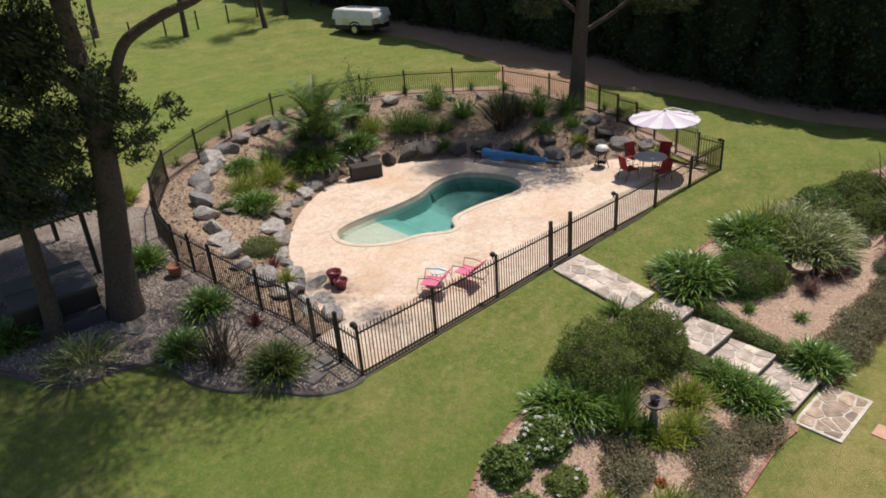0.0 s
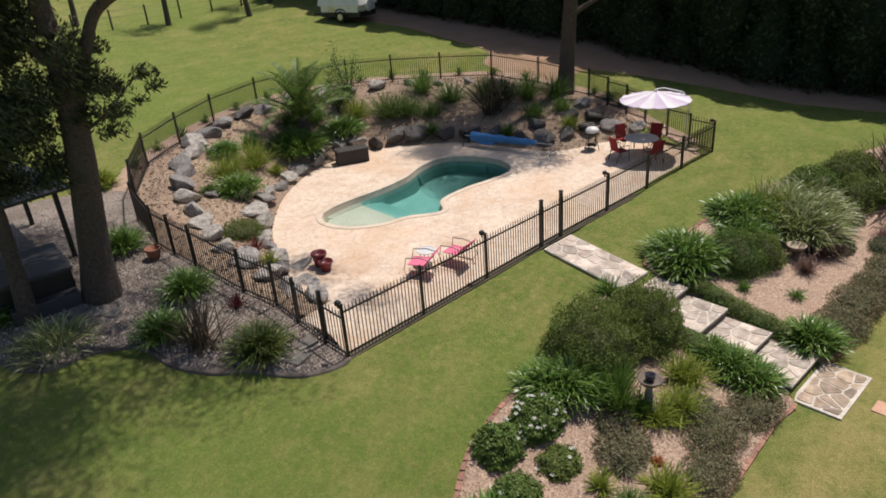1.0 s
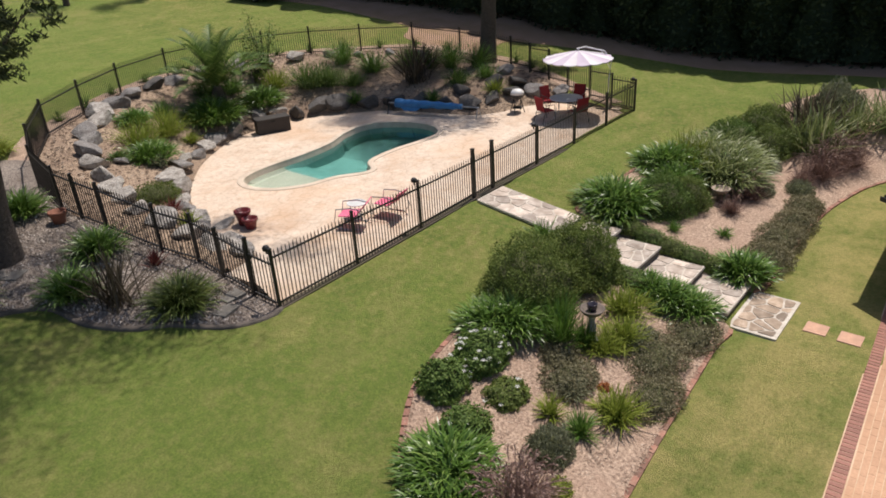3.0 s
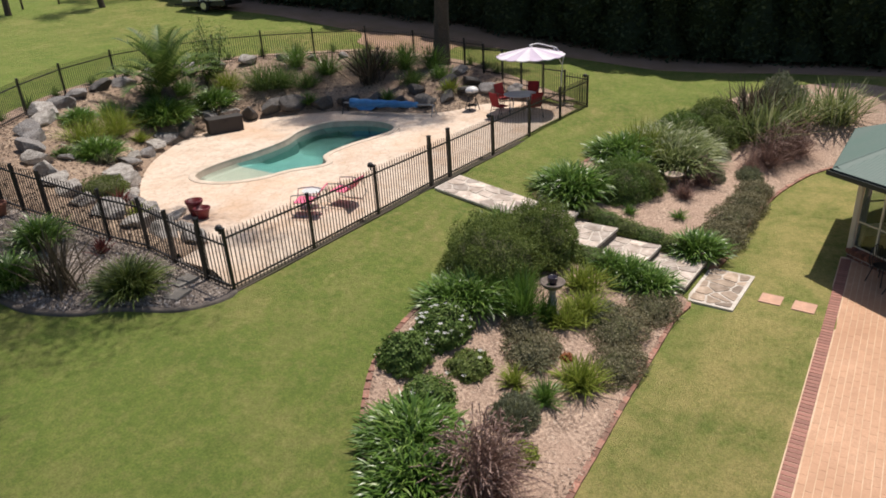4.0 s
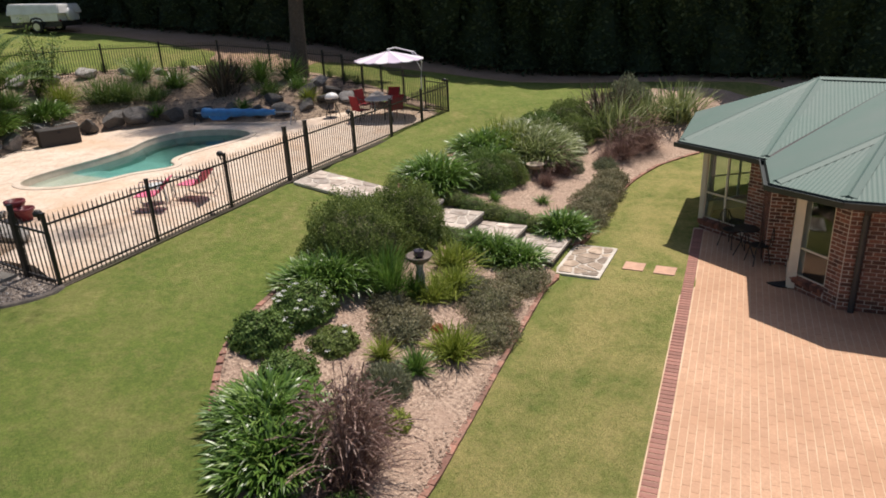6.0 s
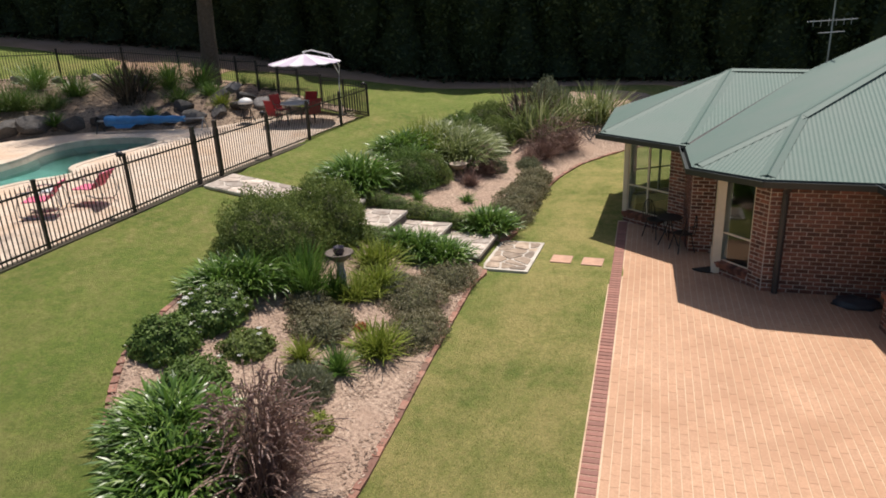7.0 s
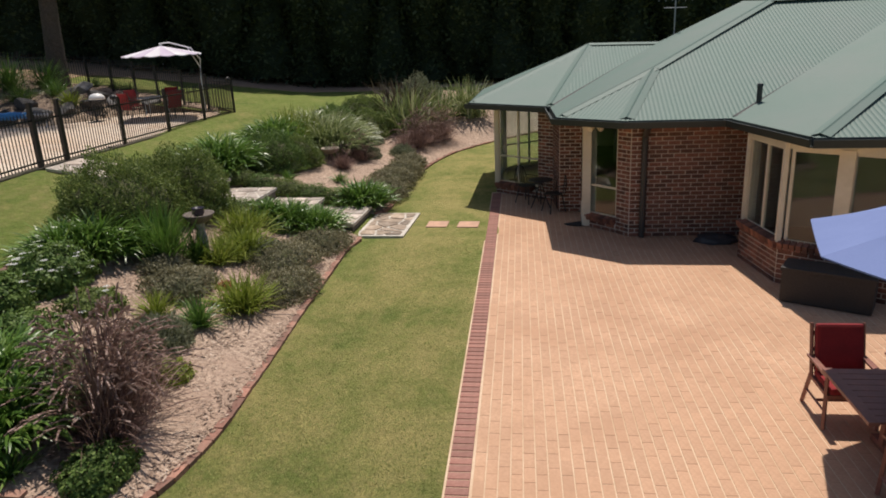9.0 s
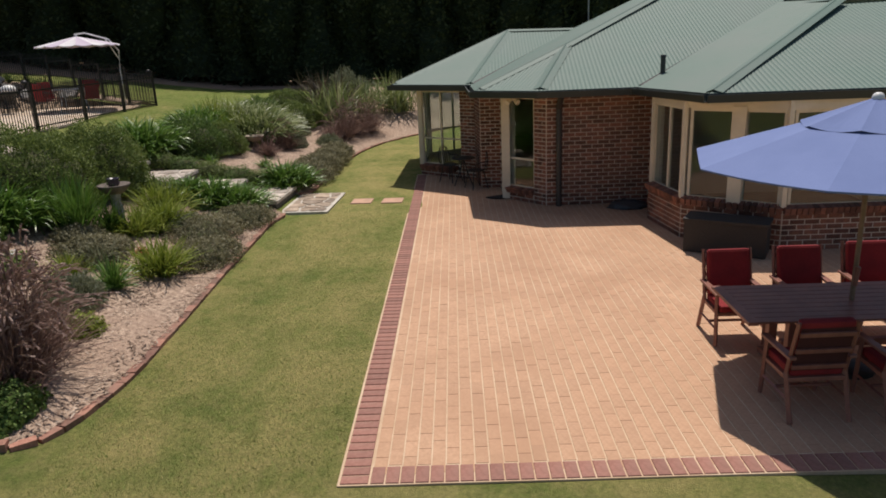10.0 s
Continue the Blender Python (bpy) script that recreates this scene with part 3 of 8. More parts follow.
def wall_run(name, p, q, z0, z1, thick=0.24, material=MORTAR, side=-1):
    """An upright slab from p to q; its outer face lies on the line."""
    p, q = Vector(p), Vector(q)
    d = (q - p).normalized()
    nrm = Vector((d.y, -d.x)) * side * thick
    poly = [p, q, q + nrm, p + nrm]
    if (q - p).x * nrm.y - (q - p).y * nrm.x < 0:
        poly = poly[::-1]
    return part(name, prism([tuple(v) for v in poly], z0, z1), material, house)


BRICK_L, BRICK_H = 0.24, 0.086
brick_bm = boxed((-0.110, -0.012, -0.0345), (0.110, 0.007, 0.0345))
BRICK_ME = bpy.data.meshes.new("brick")
brick_bm.to_mesh(BRICK_ME)
brick_bm.free()
BRICK_ME.materials.append(BRICK)


def lay_bricks(wall, p, q, z0, z1, single=False, holes=(), side=1):
    """Brick faces on the outer face from p to q, stretcher bond; holes as (s0, s1, z0, z1)."""
    p, q = Vector(p), Vector(q)
    d = (q - p).normalized()
    ln = (q - p).length
    ang = math.atan2(d.y, d.x) + (math.pi if side > 0 else 0)
    out = Vector((-d.y, d.x)) * side
    rng = random.Random(len(bpy.data.objects))
    verts, faces = [], []
    for r in range(int((z1 - z0) / BRICK_H + 0.01)):
        z = z0 + BRICK_H * (r + 0.5)
        s = -0.12 if r % 2 else 0.0
        while s < ln - 0.02:
            a, b = max(s, 0.0), min(s + BRICK_L, ln)
            s += BRICK_L
            mid = (a + b) / 2
            if b - a < 0.05 or any(h[0] < mid < h[1] and h[2] < z < h[3] for h in holes):
                continue
            c = p + d * mid + out * rng.uniform(-0.001, 0.003)
            if single and b - a > 0.2:
                ob = obj("brick", BRICK_ME, None, wall)
                ob.location, ob.rotation_euler = (c.x, c.y, z), (0, 0, ang)
            else:
                k, hl = len(verts), (b - a) / 2 - 0.010
                for o, e in ((-0.012, 0.0), (0.007, 0.0)):
                    for sx, sz in ((-1, -1), (1, -1), (1, 1), (-1, 1)):
                        w = c + d * (sx * hl) + out * o
                        verts.append((w.x, w.y, z + sz * 0.0345))
                faces += [(k + 4, k + 5, k + 6, k + 7)] + [(k + i, k + (i + 1) % 4, k + 4 + (i + 1) % 4, k + 4 + i) for i in range(4)]
    if verts:
        me = bpy.data.meshes.new("bricks")
        me.from_pydata(verts, [], faces)
        bm = bmesh.new()
        bm.from_mesh(me)
        bmesh.ops.recalc_face_normals(bm, faces=bm.faces[:])
        bm.to_mesh(me)
        bm.free()
        obj("bricks", me, BRICK_J, wall, "brown clay bricks", kind="stuff")


def sill_bricks(wall, p, q, z, depth=0.13, side=1):
    """A row of sloping brick-on-edge sill bricks."""
    p, q = Vector(p), Vector(q)
    d = (q - p).normalized()
    out = Vector((-d.y, d.x)) * side
    n = max(1, int((q - p).length / 0.092))
    bm = bmesh.new()
    for i in range(n):
        c = p + d * ((i + 0.5) * (q - p).length / n)
        m = Matrix.Translation((c.x, c.y, z)) @ Matrix(((d.x, out.x, 0, 0), (d.y, out.y, 0, 0), (0, 0, 1, 0), (0, 0, 0, 1))) @ pose(0, 0, 0, -14)
        box(bm, (-0.038, -0.10, -0.06), (0.038, depth - 0.05, 0.055), 0, m)
    bmesh.ops.recalc_face_normals(bm, faces=bm.faces[:])
    part("sill_bricks", bm, BRICK_J, wall, "sloping brick sill", kind="stuff")


def window_unit(p, q, z0, z1, cols, rail=None, fr=0.05, side=1, inset=0.06):
    """A cream aluminium window between two plan points with panes of real glass."""
    p, q = Vector(p), Vector(q)
    d = (q - p).normalized()
    out = Vector((-d.y, d.x)) * side
    ln = (q - p).length
    m = Matrix.Translation((p.x, p.y, 0)) @ Matrix(((d.x, out.x, 0, 0), (d.y, out.y, 0, 0), (0, 0, 1, 0), (0, 0, 0, 1)))
    w = part("window", boxed((0, -0.02 - inset, z0), (ln, 0.02 - inset, z0 + fr), 0, m), CREAM, house, "cream aluminium framed window")

    def piece(name, lo, hi, material):
        bm = boxed(lo, hi, 0, m)
        bmesh.ops.recalc_face_normals(bm, faces=bm.faces[:])
        return part(name, bm, material, w)
    piece("frame", (0, -0.025 - inset, z1 - fr), (ln, 0.025 - inset, z1), CREAM)
    xs = [0.0] + [sum(cols[:i + 1]) / sum(cols) * ln for i in range(len(cols))]
    for i, x in enumerate(xs):
        a = max(0.0, min(x - fr / 2, ln - fr))
        piece("frame", (a, -0.028 - inset, z0 + fr), (a + fr, 0.028 - inset, z1 - fr), CREAM)
    for a, b in zip(xs, xs[1:]):
        if rail:
            piece("rail", (a + fr / 2, -0.02 - inset, rail - 0.02), (b - fr / 2, 0.02 - inset, rail + 0.02), CREAM)
        pane = piece("pane", (a + fr * 0.4, -0.006 - inset, z0 + fr * 0.5), (b - fr * 0.4, 0.002 - inset, z1 - fr * 0.5), GLASS)
        pane.visible_shadow = False
    return w


# plan corners, outer faces: nook, door return, west wall, bay
N0, N1, N2, N3 = (19.5, 0.93), (18.38, -0.6), (17.35, -0.75), (17.35, -1.3)
D0, D1, W0, W1 = (16.1, -1.3), (15.5, -1.92), (15.24, -2.16), (15.36, -4.5)
WB, B0, B1, B2 = (13.92, -4.02), (12.55, -4.28), (11.6, -5.62), (11.75, -9.5)

FOOT = 0.20
# nook: low brick base, a tall window, a brick pier
base = wall_run("wall", N0, N1, 0, FOOT)
lay_bricks(base, N0, N1, 0.01, FOOT, side=-1)
sill_bricks(base, N0, (18.74, -0.07), FOOT + 0.05, side=-1)
nd = (Vector(N1) - Vector(N0)).normalized()
NP = tuple(Vector(N0) + nd * 1.42)
window_unit(N0, NP, FOOT + 0.1, 2.28, (1, 1), 1.02, side=-1, inset=0.1)
pier = wall_run("wall", NP, N1, FOOT, WALL_H)
lay_bricks(pier, NP, N1, FOOT, 2.38, side=-1)
pier = wall_run("wall", N1, N2, 0, WALL_H)
lay_bricks(pier, N1, N2, 0.01, 2.38, side=-1)
pier = wall_run("wall", N2, N3, 0, WALL_H)
lay_bricks(pier, N2, N3, 0.01, 2.38, side=-1)
# other nook faces, seen through the glass
wall_run("wall", (21.2, 0.93), (19.5, 0.93), 0, FOOT + 0.1)
window_unit((21.2, 0.93), (19.5, 0.93), FOOT + 0.1, 2.28, (1, 1), 1.02, side=-1, inset=0.1)
wall_run("wall", (22.3, -0.55), (21.2, 0.93), 0, FOOT + 0.1)
window_unit((22.25, -0.5), (21.25, 0.86), FOOT + 0.1, 2.28, (1, 1), 1.02, side=-1, inset=0.1)
wall_run("window_head", (22.3, -0.55), (21.2, 0.93), 2.28, 2.42, 0.14, CREAM)
wall_run("window_head", (21.2, 0.93), (19.5, 0.93), 2.28, 2.42, 0.14, CREAM)
part("corner_post", boxed((19.44, 0.84, FOOT), (19.56, 0.96, 2.42), 0.01), CREAM, house, "cream corner post")
part("window_head", prism([(19.5, 0.96), tuple(Vector(NP) + Vector((-0.02, 0.0))), tuple(Vector(NP) + Vector((0.12, -0.06))), (19.6, 0.88)][::-1], 2.28, 2.42), CREAM, house)
# recess with the glazed door
wall_run("wall", N3, D0, 0, WALL_H)
door = part("door", prism([(16.98, -1.28), (16.24, -1.28), (16.24, -1.24), (16.98, -1.24)][::-1], 0.05, 2.25), CREAM, house, "cream framed glazed door")
part("door_glass", boxed((16.34, -1.237, 0.5), (16.88, -1.23, 2.12)), GLASS, door)
part("handle", boxed((16.28, -1.24, 0.98), (16.40, -1.20, 1.01), 0.006), PIPE_D, door)
base = wall_run("wall", D0, D1, 0, 0.22)
lay_bricks(base, D0, D1, 0.01, 0.2, side=-1)
sill_bricks(base, D0, D1, 0.26, side=-1)
window_unit(D0, D1, 0.3, 2.3, (1,), 0.95, side=-1, inset=0.07)
part("door_pillar", boxed((15.99, -1.42, 0.03), (16.2, -1.24, 2.42), 0.012), CREAM, house, "cream timber post")
part("window_head", prism([D0, D1, (15.64, -2.02), (16.2, -1.44)], 2.3, 2.42), CREAM, house)
pier = wall_run("wall", D1, W0, 0, WALL_H)
lay_bricks(pier, D1, W0, 0.01, 2.38, side=-1)
west = wall_run("wall", W0, W1, 0, WALL_H)
lay_bricks(west, W0, W1, 0.01, 2.38, single=True, side=-1)
bmp = bmesh.new()
rod(bmp, (15.17, -2.42, 0.02), (15.17, -2.42, 2.1), 0.06, n=12)
rod(bmp, (15.17, -2.42, 2.1), (14.72, -2.42, 2.36), 0.06, n=12)
for zz in (0.5, 1.5):
    box(bmp, (15.15, -2.48, zz), (15.26, -2.36, zz + 0.04))
part("downpipe", bmp, PIPE_D, house, "charcoal round downpipe")
# bay with a brick dado and tall windows
SILL = 0.72
jog = wall_run("wall", W1, WB, 0, WALL_H)
lay_bricks(jog, W1, WB, 0.01, 2.38, side=-1)
for p, q in ((WB, B0), (B0, B1), (B1, B2)):
    w = wall_run("wall", p, q, 0, SILL - 0.05)
    lay_bricks(w, p, q, 0.01, SILL - 0.08, side=-1)
    sill_bricks(w, p, q, SILL - 0.03, side=-1)
window_unit((WB[0] - 0.04, WB[1] - 0.01), (B0[0] + 0.08, B0[1] + 0.015), SILL, 2.26, (1.0, 1.0), side=-1, inset=0.08)
window_unit((B0[0] - 0.04, B0[1] - 0.05), (B1[0] + 0.04, B1[1] + 0.05), SILL, 2.26, (1.0, 0.16, 1.0), side=-1, inset=0.08)
window_unit((B1[0], B1[1] - 0.08), (B2[0], B2[1] + 0.1), SILL, 2.26, (1.0, 0.5, 1.0, 0.5), side=-1, inset=0.08)
for x, y in (B0, B1):
    part("corner_post", boxed((x - 0.02, y - 0.04, SILL), (x + 0.07, y + 0.04, 2.42), 0.01), CREAM, house, "cream corner post")
part("corner_post", boxed((WB[0] - 0.06, WB[1] - 0.06, SILL - 0.02), (WB[0] + 0.0, WB[1] + 0.0, 2.42), 0.01), CREAM, house, "cream corner post")
bd = (Vector(B1) - Vector(B0)).normalized()
mull = Vector(B0) + bd * 0.87
part("mullion", prism([tuple(mull - bd * 0.11 + Vector((-0.03, 0.02))), tuple(mull + bd * 0.11 + Vector((-0.03, 0.02))), tuple(mull + bd * 0.11 + Vector((0.12, -0.09))), tuple(mull - bd * 0.11 + Vector((0.12, -0.09)))], SILL, 2.3), CREAM, house, "wide cream mullion")
for p, q in ((WB, B0), (B0, B1), (B1, B2)):
    wall_run("window_head", p, q, 2.26, 2.42, 0.14, CREAM)
# closed back of the house and inner rooms
for p, q in (((11.75, -9.5), (11.75, -16.0)), ((11.75, -16.0), (27.0, -16.0)), ((27.0, -16.0), (27.0, -0.55)), ((27.0, -0.55), (22.3, -0.55))):
    wall_run("wall", p, q, 0, WALL_H)
PLASTER_IN = blotchy("inside_plaster", (0.42, 0.38, 0.32), (0.46, 0.42, 0.36), (0.38, 0.34, 0.29), 8, 2, 0.9, 0.0)
FLOOR_IN = blotchy("inside_carpet", (0.16, 0.13, 0.10), (0.20, 0.165, 0.13), (0.14, 0.11, 0.09), 30, 2, 0.95, 0.1)
part("inside_floor", prism([(26.8, -15.8), (26.8, -0.8), (17.6, -1.0), (15.7, -2.4), (15.7, -4.6), (12.8, -4.6), (12.0, -5.8), (12.0, -15.8)], 0.0, 0.03), FLOOR_IN, house)
part("nook_floor", prism([(19.4, 0.7), (18.7, -0.5), (18.5, -1.8), (22.2, -1.8), (22.2, -0.6), (21.1, 0.75)], 0.0, 0.035), FLOOR_IN, house)
part("inside_wall", boxed((15.9, -8.0, 0.0), (16.0, -4.6, 2.4)), PLASTER_IN, house)
part("inside_wall", boxed((12.4, -8.6, 0.0), (16.0, -8.5, 2.4)), PLASTER_IN, house)
part("inside_wall", boxed((17.4, -2.6, 0.0), (24.0, -2.5, 2.4)), PLASTER_IN, house)
part("inside_wall", boxed((16.4, -4.4, 0.0), (16.5, -2.2, 2.4)), PLASTER_IN, house)

# ---- roof: ribbed steel sheets cut to each slope ----
PITCH = 0.38
EAVE = 2.47


def sheet(corners, run, name="roof_sheet", pitch=0.085, amp=0.0045):
    """A ribbed sheet over a plan polygon with heights: ribs run along the plan direction run."""
    run = Vector(run).normalized()
    side = Vector((-run.y, run.x))
    P = [Vector(c) for c in corners]
    nrm = (P[1] - P[0]).cross(P[2] - P[0])
    if nrm.z < 0:
        nrm = -nrm
    st = [(Vector((p.x, p.y)).dot(side), Vector((p.x, p.y)).dot(run)) for p in P]
    zf = lambda x, y: P[0].z - (nrm.x * (x - P[0].x) + nrm.y * (y - P[0].y)) / nrm.z
    s0, s1 = min(a for a, b in st), max(a for a, b in st)
    verts, faces, prev = [], [], None
    k, n = 0, int((s1 - s0) / (pitch / 4))
    for i in range(n + 1):
        s = s0 + 1e-4 + (s1 - s0 - 2e-4) * i / n
        cuts = []
        for (a0, b0), (a1, b1) in zip(st, st[1:] + st[:1]):
            if (a0 - s) * (a1 - s) < 0:
                cuts.append(b0 + (b1 - b0) * (s - a0) / (a1 - a0))
        if len(cuts) < 2:
            prev = None
            continue
        h = amp * (1, 0.4, -1, 0.4)[i % 4]
        pair = []
        for c in (min(cuts), max(cuts)):
            w = side * s + run * c
            verts.append((w.x, w.y, zf(w.x, w.y) + h))
            pair.append(len(verts) - 1)
        if prev:
            faces.append((prev[0], prev[1], pair[1], pair[0]))
        prev = pair
    me = bpy.data.meshes.new(name)
    me.from_pydata(verts, [], faces)
    return obj(name, me, ROOF, house)


def cap(p, q, r=0.1, material=ROOF, name="ridge_cap"):
    p, q = Vector(p), Vector(q)
    if p.z < 2.6:
        p = p + (q - p).normalized() * 0.14
    d = (q - p).normalized()
    s = d.cross(Vector((0, 0, 1))).normalized()
    u = s.cross(d)
    bm = bmesh.new()
    prof = [(-1.5, -0.40), (-0.22, -0.02), (0.0, 0.14), (0.22, -0.02), (1.5, -0.40)]
    a = [bm.verts.new(p + s * x * r + u * (y * r + 0.03)) for x, y in prof]
    b = [bm.verts.new(q + s * x * r + u * (y * r + 0.03)) for x, y in prof]
    for i in range(4):
        bm.faces.new((a[i], a[i + 1], b[i + 1], b[i]))
    part(name, bm, material, house)


def gutter(p, q, h=0.12, w=0.11):
    p, q = Vector(p), Vector(q)
    d = (q - p).normalized()
    s = Vector((-d.y, d.x, 0))
    p, q = p - d * 0.05, q + d * 0.05
    bm = bmesh.new()
    prof = [(0.0, 0.02), (-0.02, -h), (w, -h), (w + 0.012, 0.0), (w - 0.01, 0.0), (w - 0.012, -h + 0.02), (0.02, -h + 0.02)]
    a = [bm.verts.new(p + s * x + Vector((0, 0, y))) for x, y in prof]
    b = [bm.verts.new(q + s * x + Vector((0, 0, y))) for x, y in prof]
    n = len(prof)
    for i in range(n):
        bm.faces.new((a[i], a[(i + 1) % n], b[(i + 1) % n], b[i]))
    bm.faces.new(a[::-1])
    bm.faces.new(b)
    bmesh.ops.recalc_face_normals(bm, faces=bm.faces[:])
    part("gutter", bm, GUTTER, house, "dark green gutter")


E0, E1, E1b = (18.92, 1.55, EAVE), (17.5, -0.52, EAVE), (15.4, -0.68, EAVE)
E2, EV, C1, C2 = (14.58, -1.96, EAVE), (14.58, -3.85, EAVE), (11.74, -4.40, 2.53), (11.45, -10.0, 2.53)
RID, VAL = (21.75, -1.57, 3.72), (21.65, -3.5, 3.68)
HIP2, TOP = (16.79, -2.72, 3.30), (20.3, -5.9, 4.63)
E9, E10 = (23.2, 1.6, EAVE), (25.0, -1.5, EAVE)
sheet([E0, E1, RID], (1.0, -0.62))
sheet([E0, RID, E9], (0.25, -1.0))
sheet([E1, VAL, RID], (1, 0))
sheet([E9, RID, E10], (-1.0, -0.6))
sheet([E10, RID, VAL, (25.0, -3.5, EAVE)], (-1, 0))
sheet([E1b, HIP2, TOP, (23.0, -5.9, 4.63), VAL, E1], (0, -1))
sheet([E1b, E2, HIP2], (1.0, -0.55))
BR = (15.9, -8.1, 3.98)
BV = (18.65, -8.0, 3.98)
sheet([E2, EV, BV, (20.3, -9.0, 4.63), TOP, HIP2], (1, 0))
sheet([EV, C1, BR, BV], (0, -1))
sheet([C1, C2, (15.9, -14.0, 3.98), BR], (1, 0))
sheet([BR, (15.9, -14.0, 3.98), (20.3, -14.0, 3.99), BV], (1, 0))
sheet([TOP, (20.3, -17.0, 4.63), (27.8, -17.0, 2.47), (27.8, -1.0, 2.47), (23.0, -5.9, 4.63)], (-1, 0))
for p, q in ((E0, RID), (E1, RID), (RID, VAL), (E1b, HIP2), (E2, HIP2), (HIP2, TOP), (C1, BR), (TOP, (20.3, -16.0, 4.63)), (BR, BV)):
    cap(p, q)
for p, q in ((E1, VAL), (EV, BV)):
    cap(tuple(Vector(p) + Vector((0, 0, -0.01))), q, 0.045, LEAD, "valley_flashing")
for p, q in ((E0, E1), (E1, E1b), (E1b, E2), (E2, EV), (EV, C1), (C1, C2)):
    gutter(q, p)
gutter(E9, E0)
# soffit under the eaves
bm = prism([(18.95, 1.5), (17.55, -0.54), (15.44, -0.72), (14.64, -1.98), (14.64, -3.88), (11.82, -4.44), (11.55, -16.0), (27.0, -16.0), (27.0, -0.6), (23.0, 1.55)][::-1], 2.36, 2.40)
part("soffit", bm, CREAM, house, "cream eave lining")
bm = bmesh.new()
rod(bm, (15.11, -4.47, 2.60), (15.11, -4.47, 3.02), 0.05, n=14)
rod(bm, (15.11, -4.47, 3.02), (15.11, -4.47, 3.06), 0.065, 0.05, n=14)
rod(bm, (15.11, -4.47, 2.62), (15.11, -4.47, 2.72), 0.12, 0.055, n=14)
part("vent_pipe", bm, PIPE_D, house, "dark roof vent pipe")
ALU = blotchy("dull_aluminium", (0.34, 0.34, 0.34), (0.42, 0.42, 0.42), (0.30, 0.30, 0.30), 20, 3, 0.5, 0.0, metal=0.5)
bm = bmesh.new()
ax, ay, az = 22.3, -3.95, 3.75
rod(bm, (ax, ay, az), (ax, ay, az + 2.2), 0.02)
for k, (zz, l) in enumerate(((1.7, 0.6), (1.15, 0.95), (0.85, 0.5))):
    rod(bm, (ax - l * 0.5, ay + l * 0.7, az + zz), (ax + l * 0.5, ay - l * 0.7, az + zz), 0.012)
for k in range(6):
    rod(bm, (ax - 0.36 + 0.14 * k, ay + 0.5 - 0.2 * k, az + 1.02), (ax - 0.36 + 0.14 * k, ay + 0.5 - 0.2 * k, az + 1.2), 0.008)
part("antenna", bm, ALU, house, "television antenna on a mast")
bm = bmesh.new()
rod(bm, (15.9, -1.5, 2.28), (15.9, -1.5, 2.36), 0.05)
for s in (-1, 1):
    rod(bm, (15.88, -1.48, 2.28), (15.72, -1.48 + 0.12 * s, 2.18), 0.035, 0.06)
part("flood_lamp", bm, CREAM, house, "twin white security lamp under the eave")

# ---- steps between the two lawns ----
def crazy_slab(u0, u1, v0, v1, z, seed, rise=0.18, slope=0.0, border=0.03, stone=None):
    """A stone-paved tread: mortar slab with fitted flat stones, a riser in front darkened as if in shade."""
    ob = thing("stone_step", Matrix.Translation(((u0 + u1) / 2, (v0 + v1) / 2, z)), "sandstone crazy-paved garden step with pale mortar joints", "step", "garden steps")
    w, d = (u1 - u0) / 2, (v1 - v0) / 2
    f = lambda x, y: slope * (y + d)
    part("tread", prism([(-w, -d), (w, -d), (w, d), (-w, d)], lambda x, y: f(x, y) - 0.07, f), FLAG_J, ob)
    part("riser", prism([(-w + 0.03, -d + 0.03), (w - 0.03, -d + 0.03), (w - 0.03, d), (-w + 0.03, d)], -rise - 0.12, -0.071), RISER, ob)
    rng = random.Random(seed)
    m, n = max(3, round(2 * w / 0.40)), max(2, round(2 * d / 0.40))
    seeds = [Vector((-w + 2 * w * (i + 0.5 + rng.uniform(-0.42, 0.42)) / m, -d + 2 * d * (j + 0.5 + rng.uniform(-0.42, 0.42)) / n)) for i in range(m) for j in range(n)]
    for a in seeds:
        e = border
        cell = [Vector((-w + e, -d + e)), Vector((w - e, -d + e)), Vector((w - e, d - e)), Vector((-w + e, d - e))]
        for b in seeds:
            if b is a:
                continue
            mid, nrm = (a + b) / 2, (b - a).normalized()
            mid = mid - nrm * rng.uniform(0.014, 0.03)
            out = []
            for p, q in zip(cell, cell[1:] + cell[:1]):
                dp, dq = (p - mid).dot(nrm), (q - mid).dot(nrm)
                if dp <= 0:
                    out.append(p)
                if dp * dq < 0:
                    out.append(p.lerp(q, dp / (dp - dq)))
            cell = out
            if len(cell) < 3:
                break
        if len(cell) < 3:
            continue
        pts = []
        for p, q in zip(cell, cell[1:] + cell[:1]):
            pts += [tuple(p.lerp(q, 0.14)), tuple(p.lerp(q, 0.86))]
        h = rng.uniform(0.006, 0.018)
        part("stone", prism(pts, lambda x, y: f(x, y) - 0.02, lambda x, y: f(x, y) + h), stone or FLAG, ob)
    return ob


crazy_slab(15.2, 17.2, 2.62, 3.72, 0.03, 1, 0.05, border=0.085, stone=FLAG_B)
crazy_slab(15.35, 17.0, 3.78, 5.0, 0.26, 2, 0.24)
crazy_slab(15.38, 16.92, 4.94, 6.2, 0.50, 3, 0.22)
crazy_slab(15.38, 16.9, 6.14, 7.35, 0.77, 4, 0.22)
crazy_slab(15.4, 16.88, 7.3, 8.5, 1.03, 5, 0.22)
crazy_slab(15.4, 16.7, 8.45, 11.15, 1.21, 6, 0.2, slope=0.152)

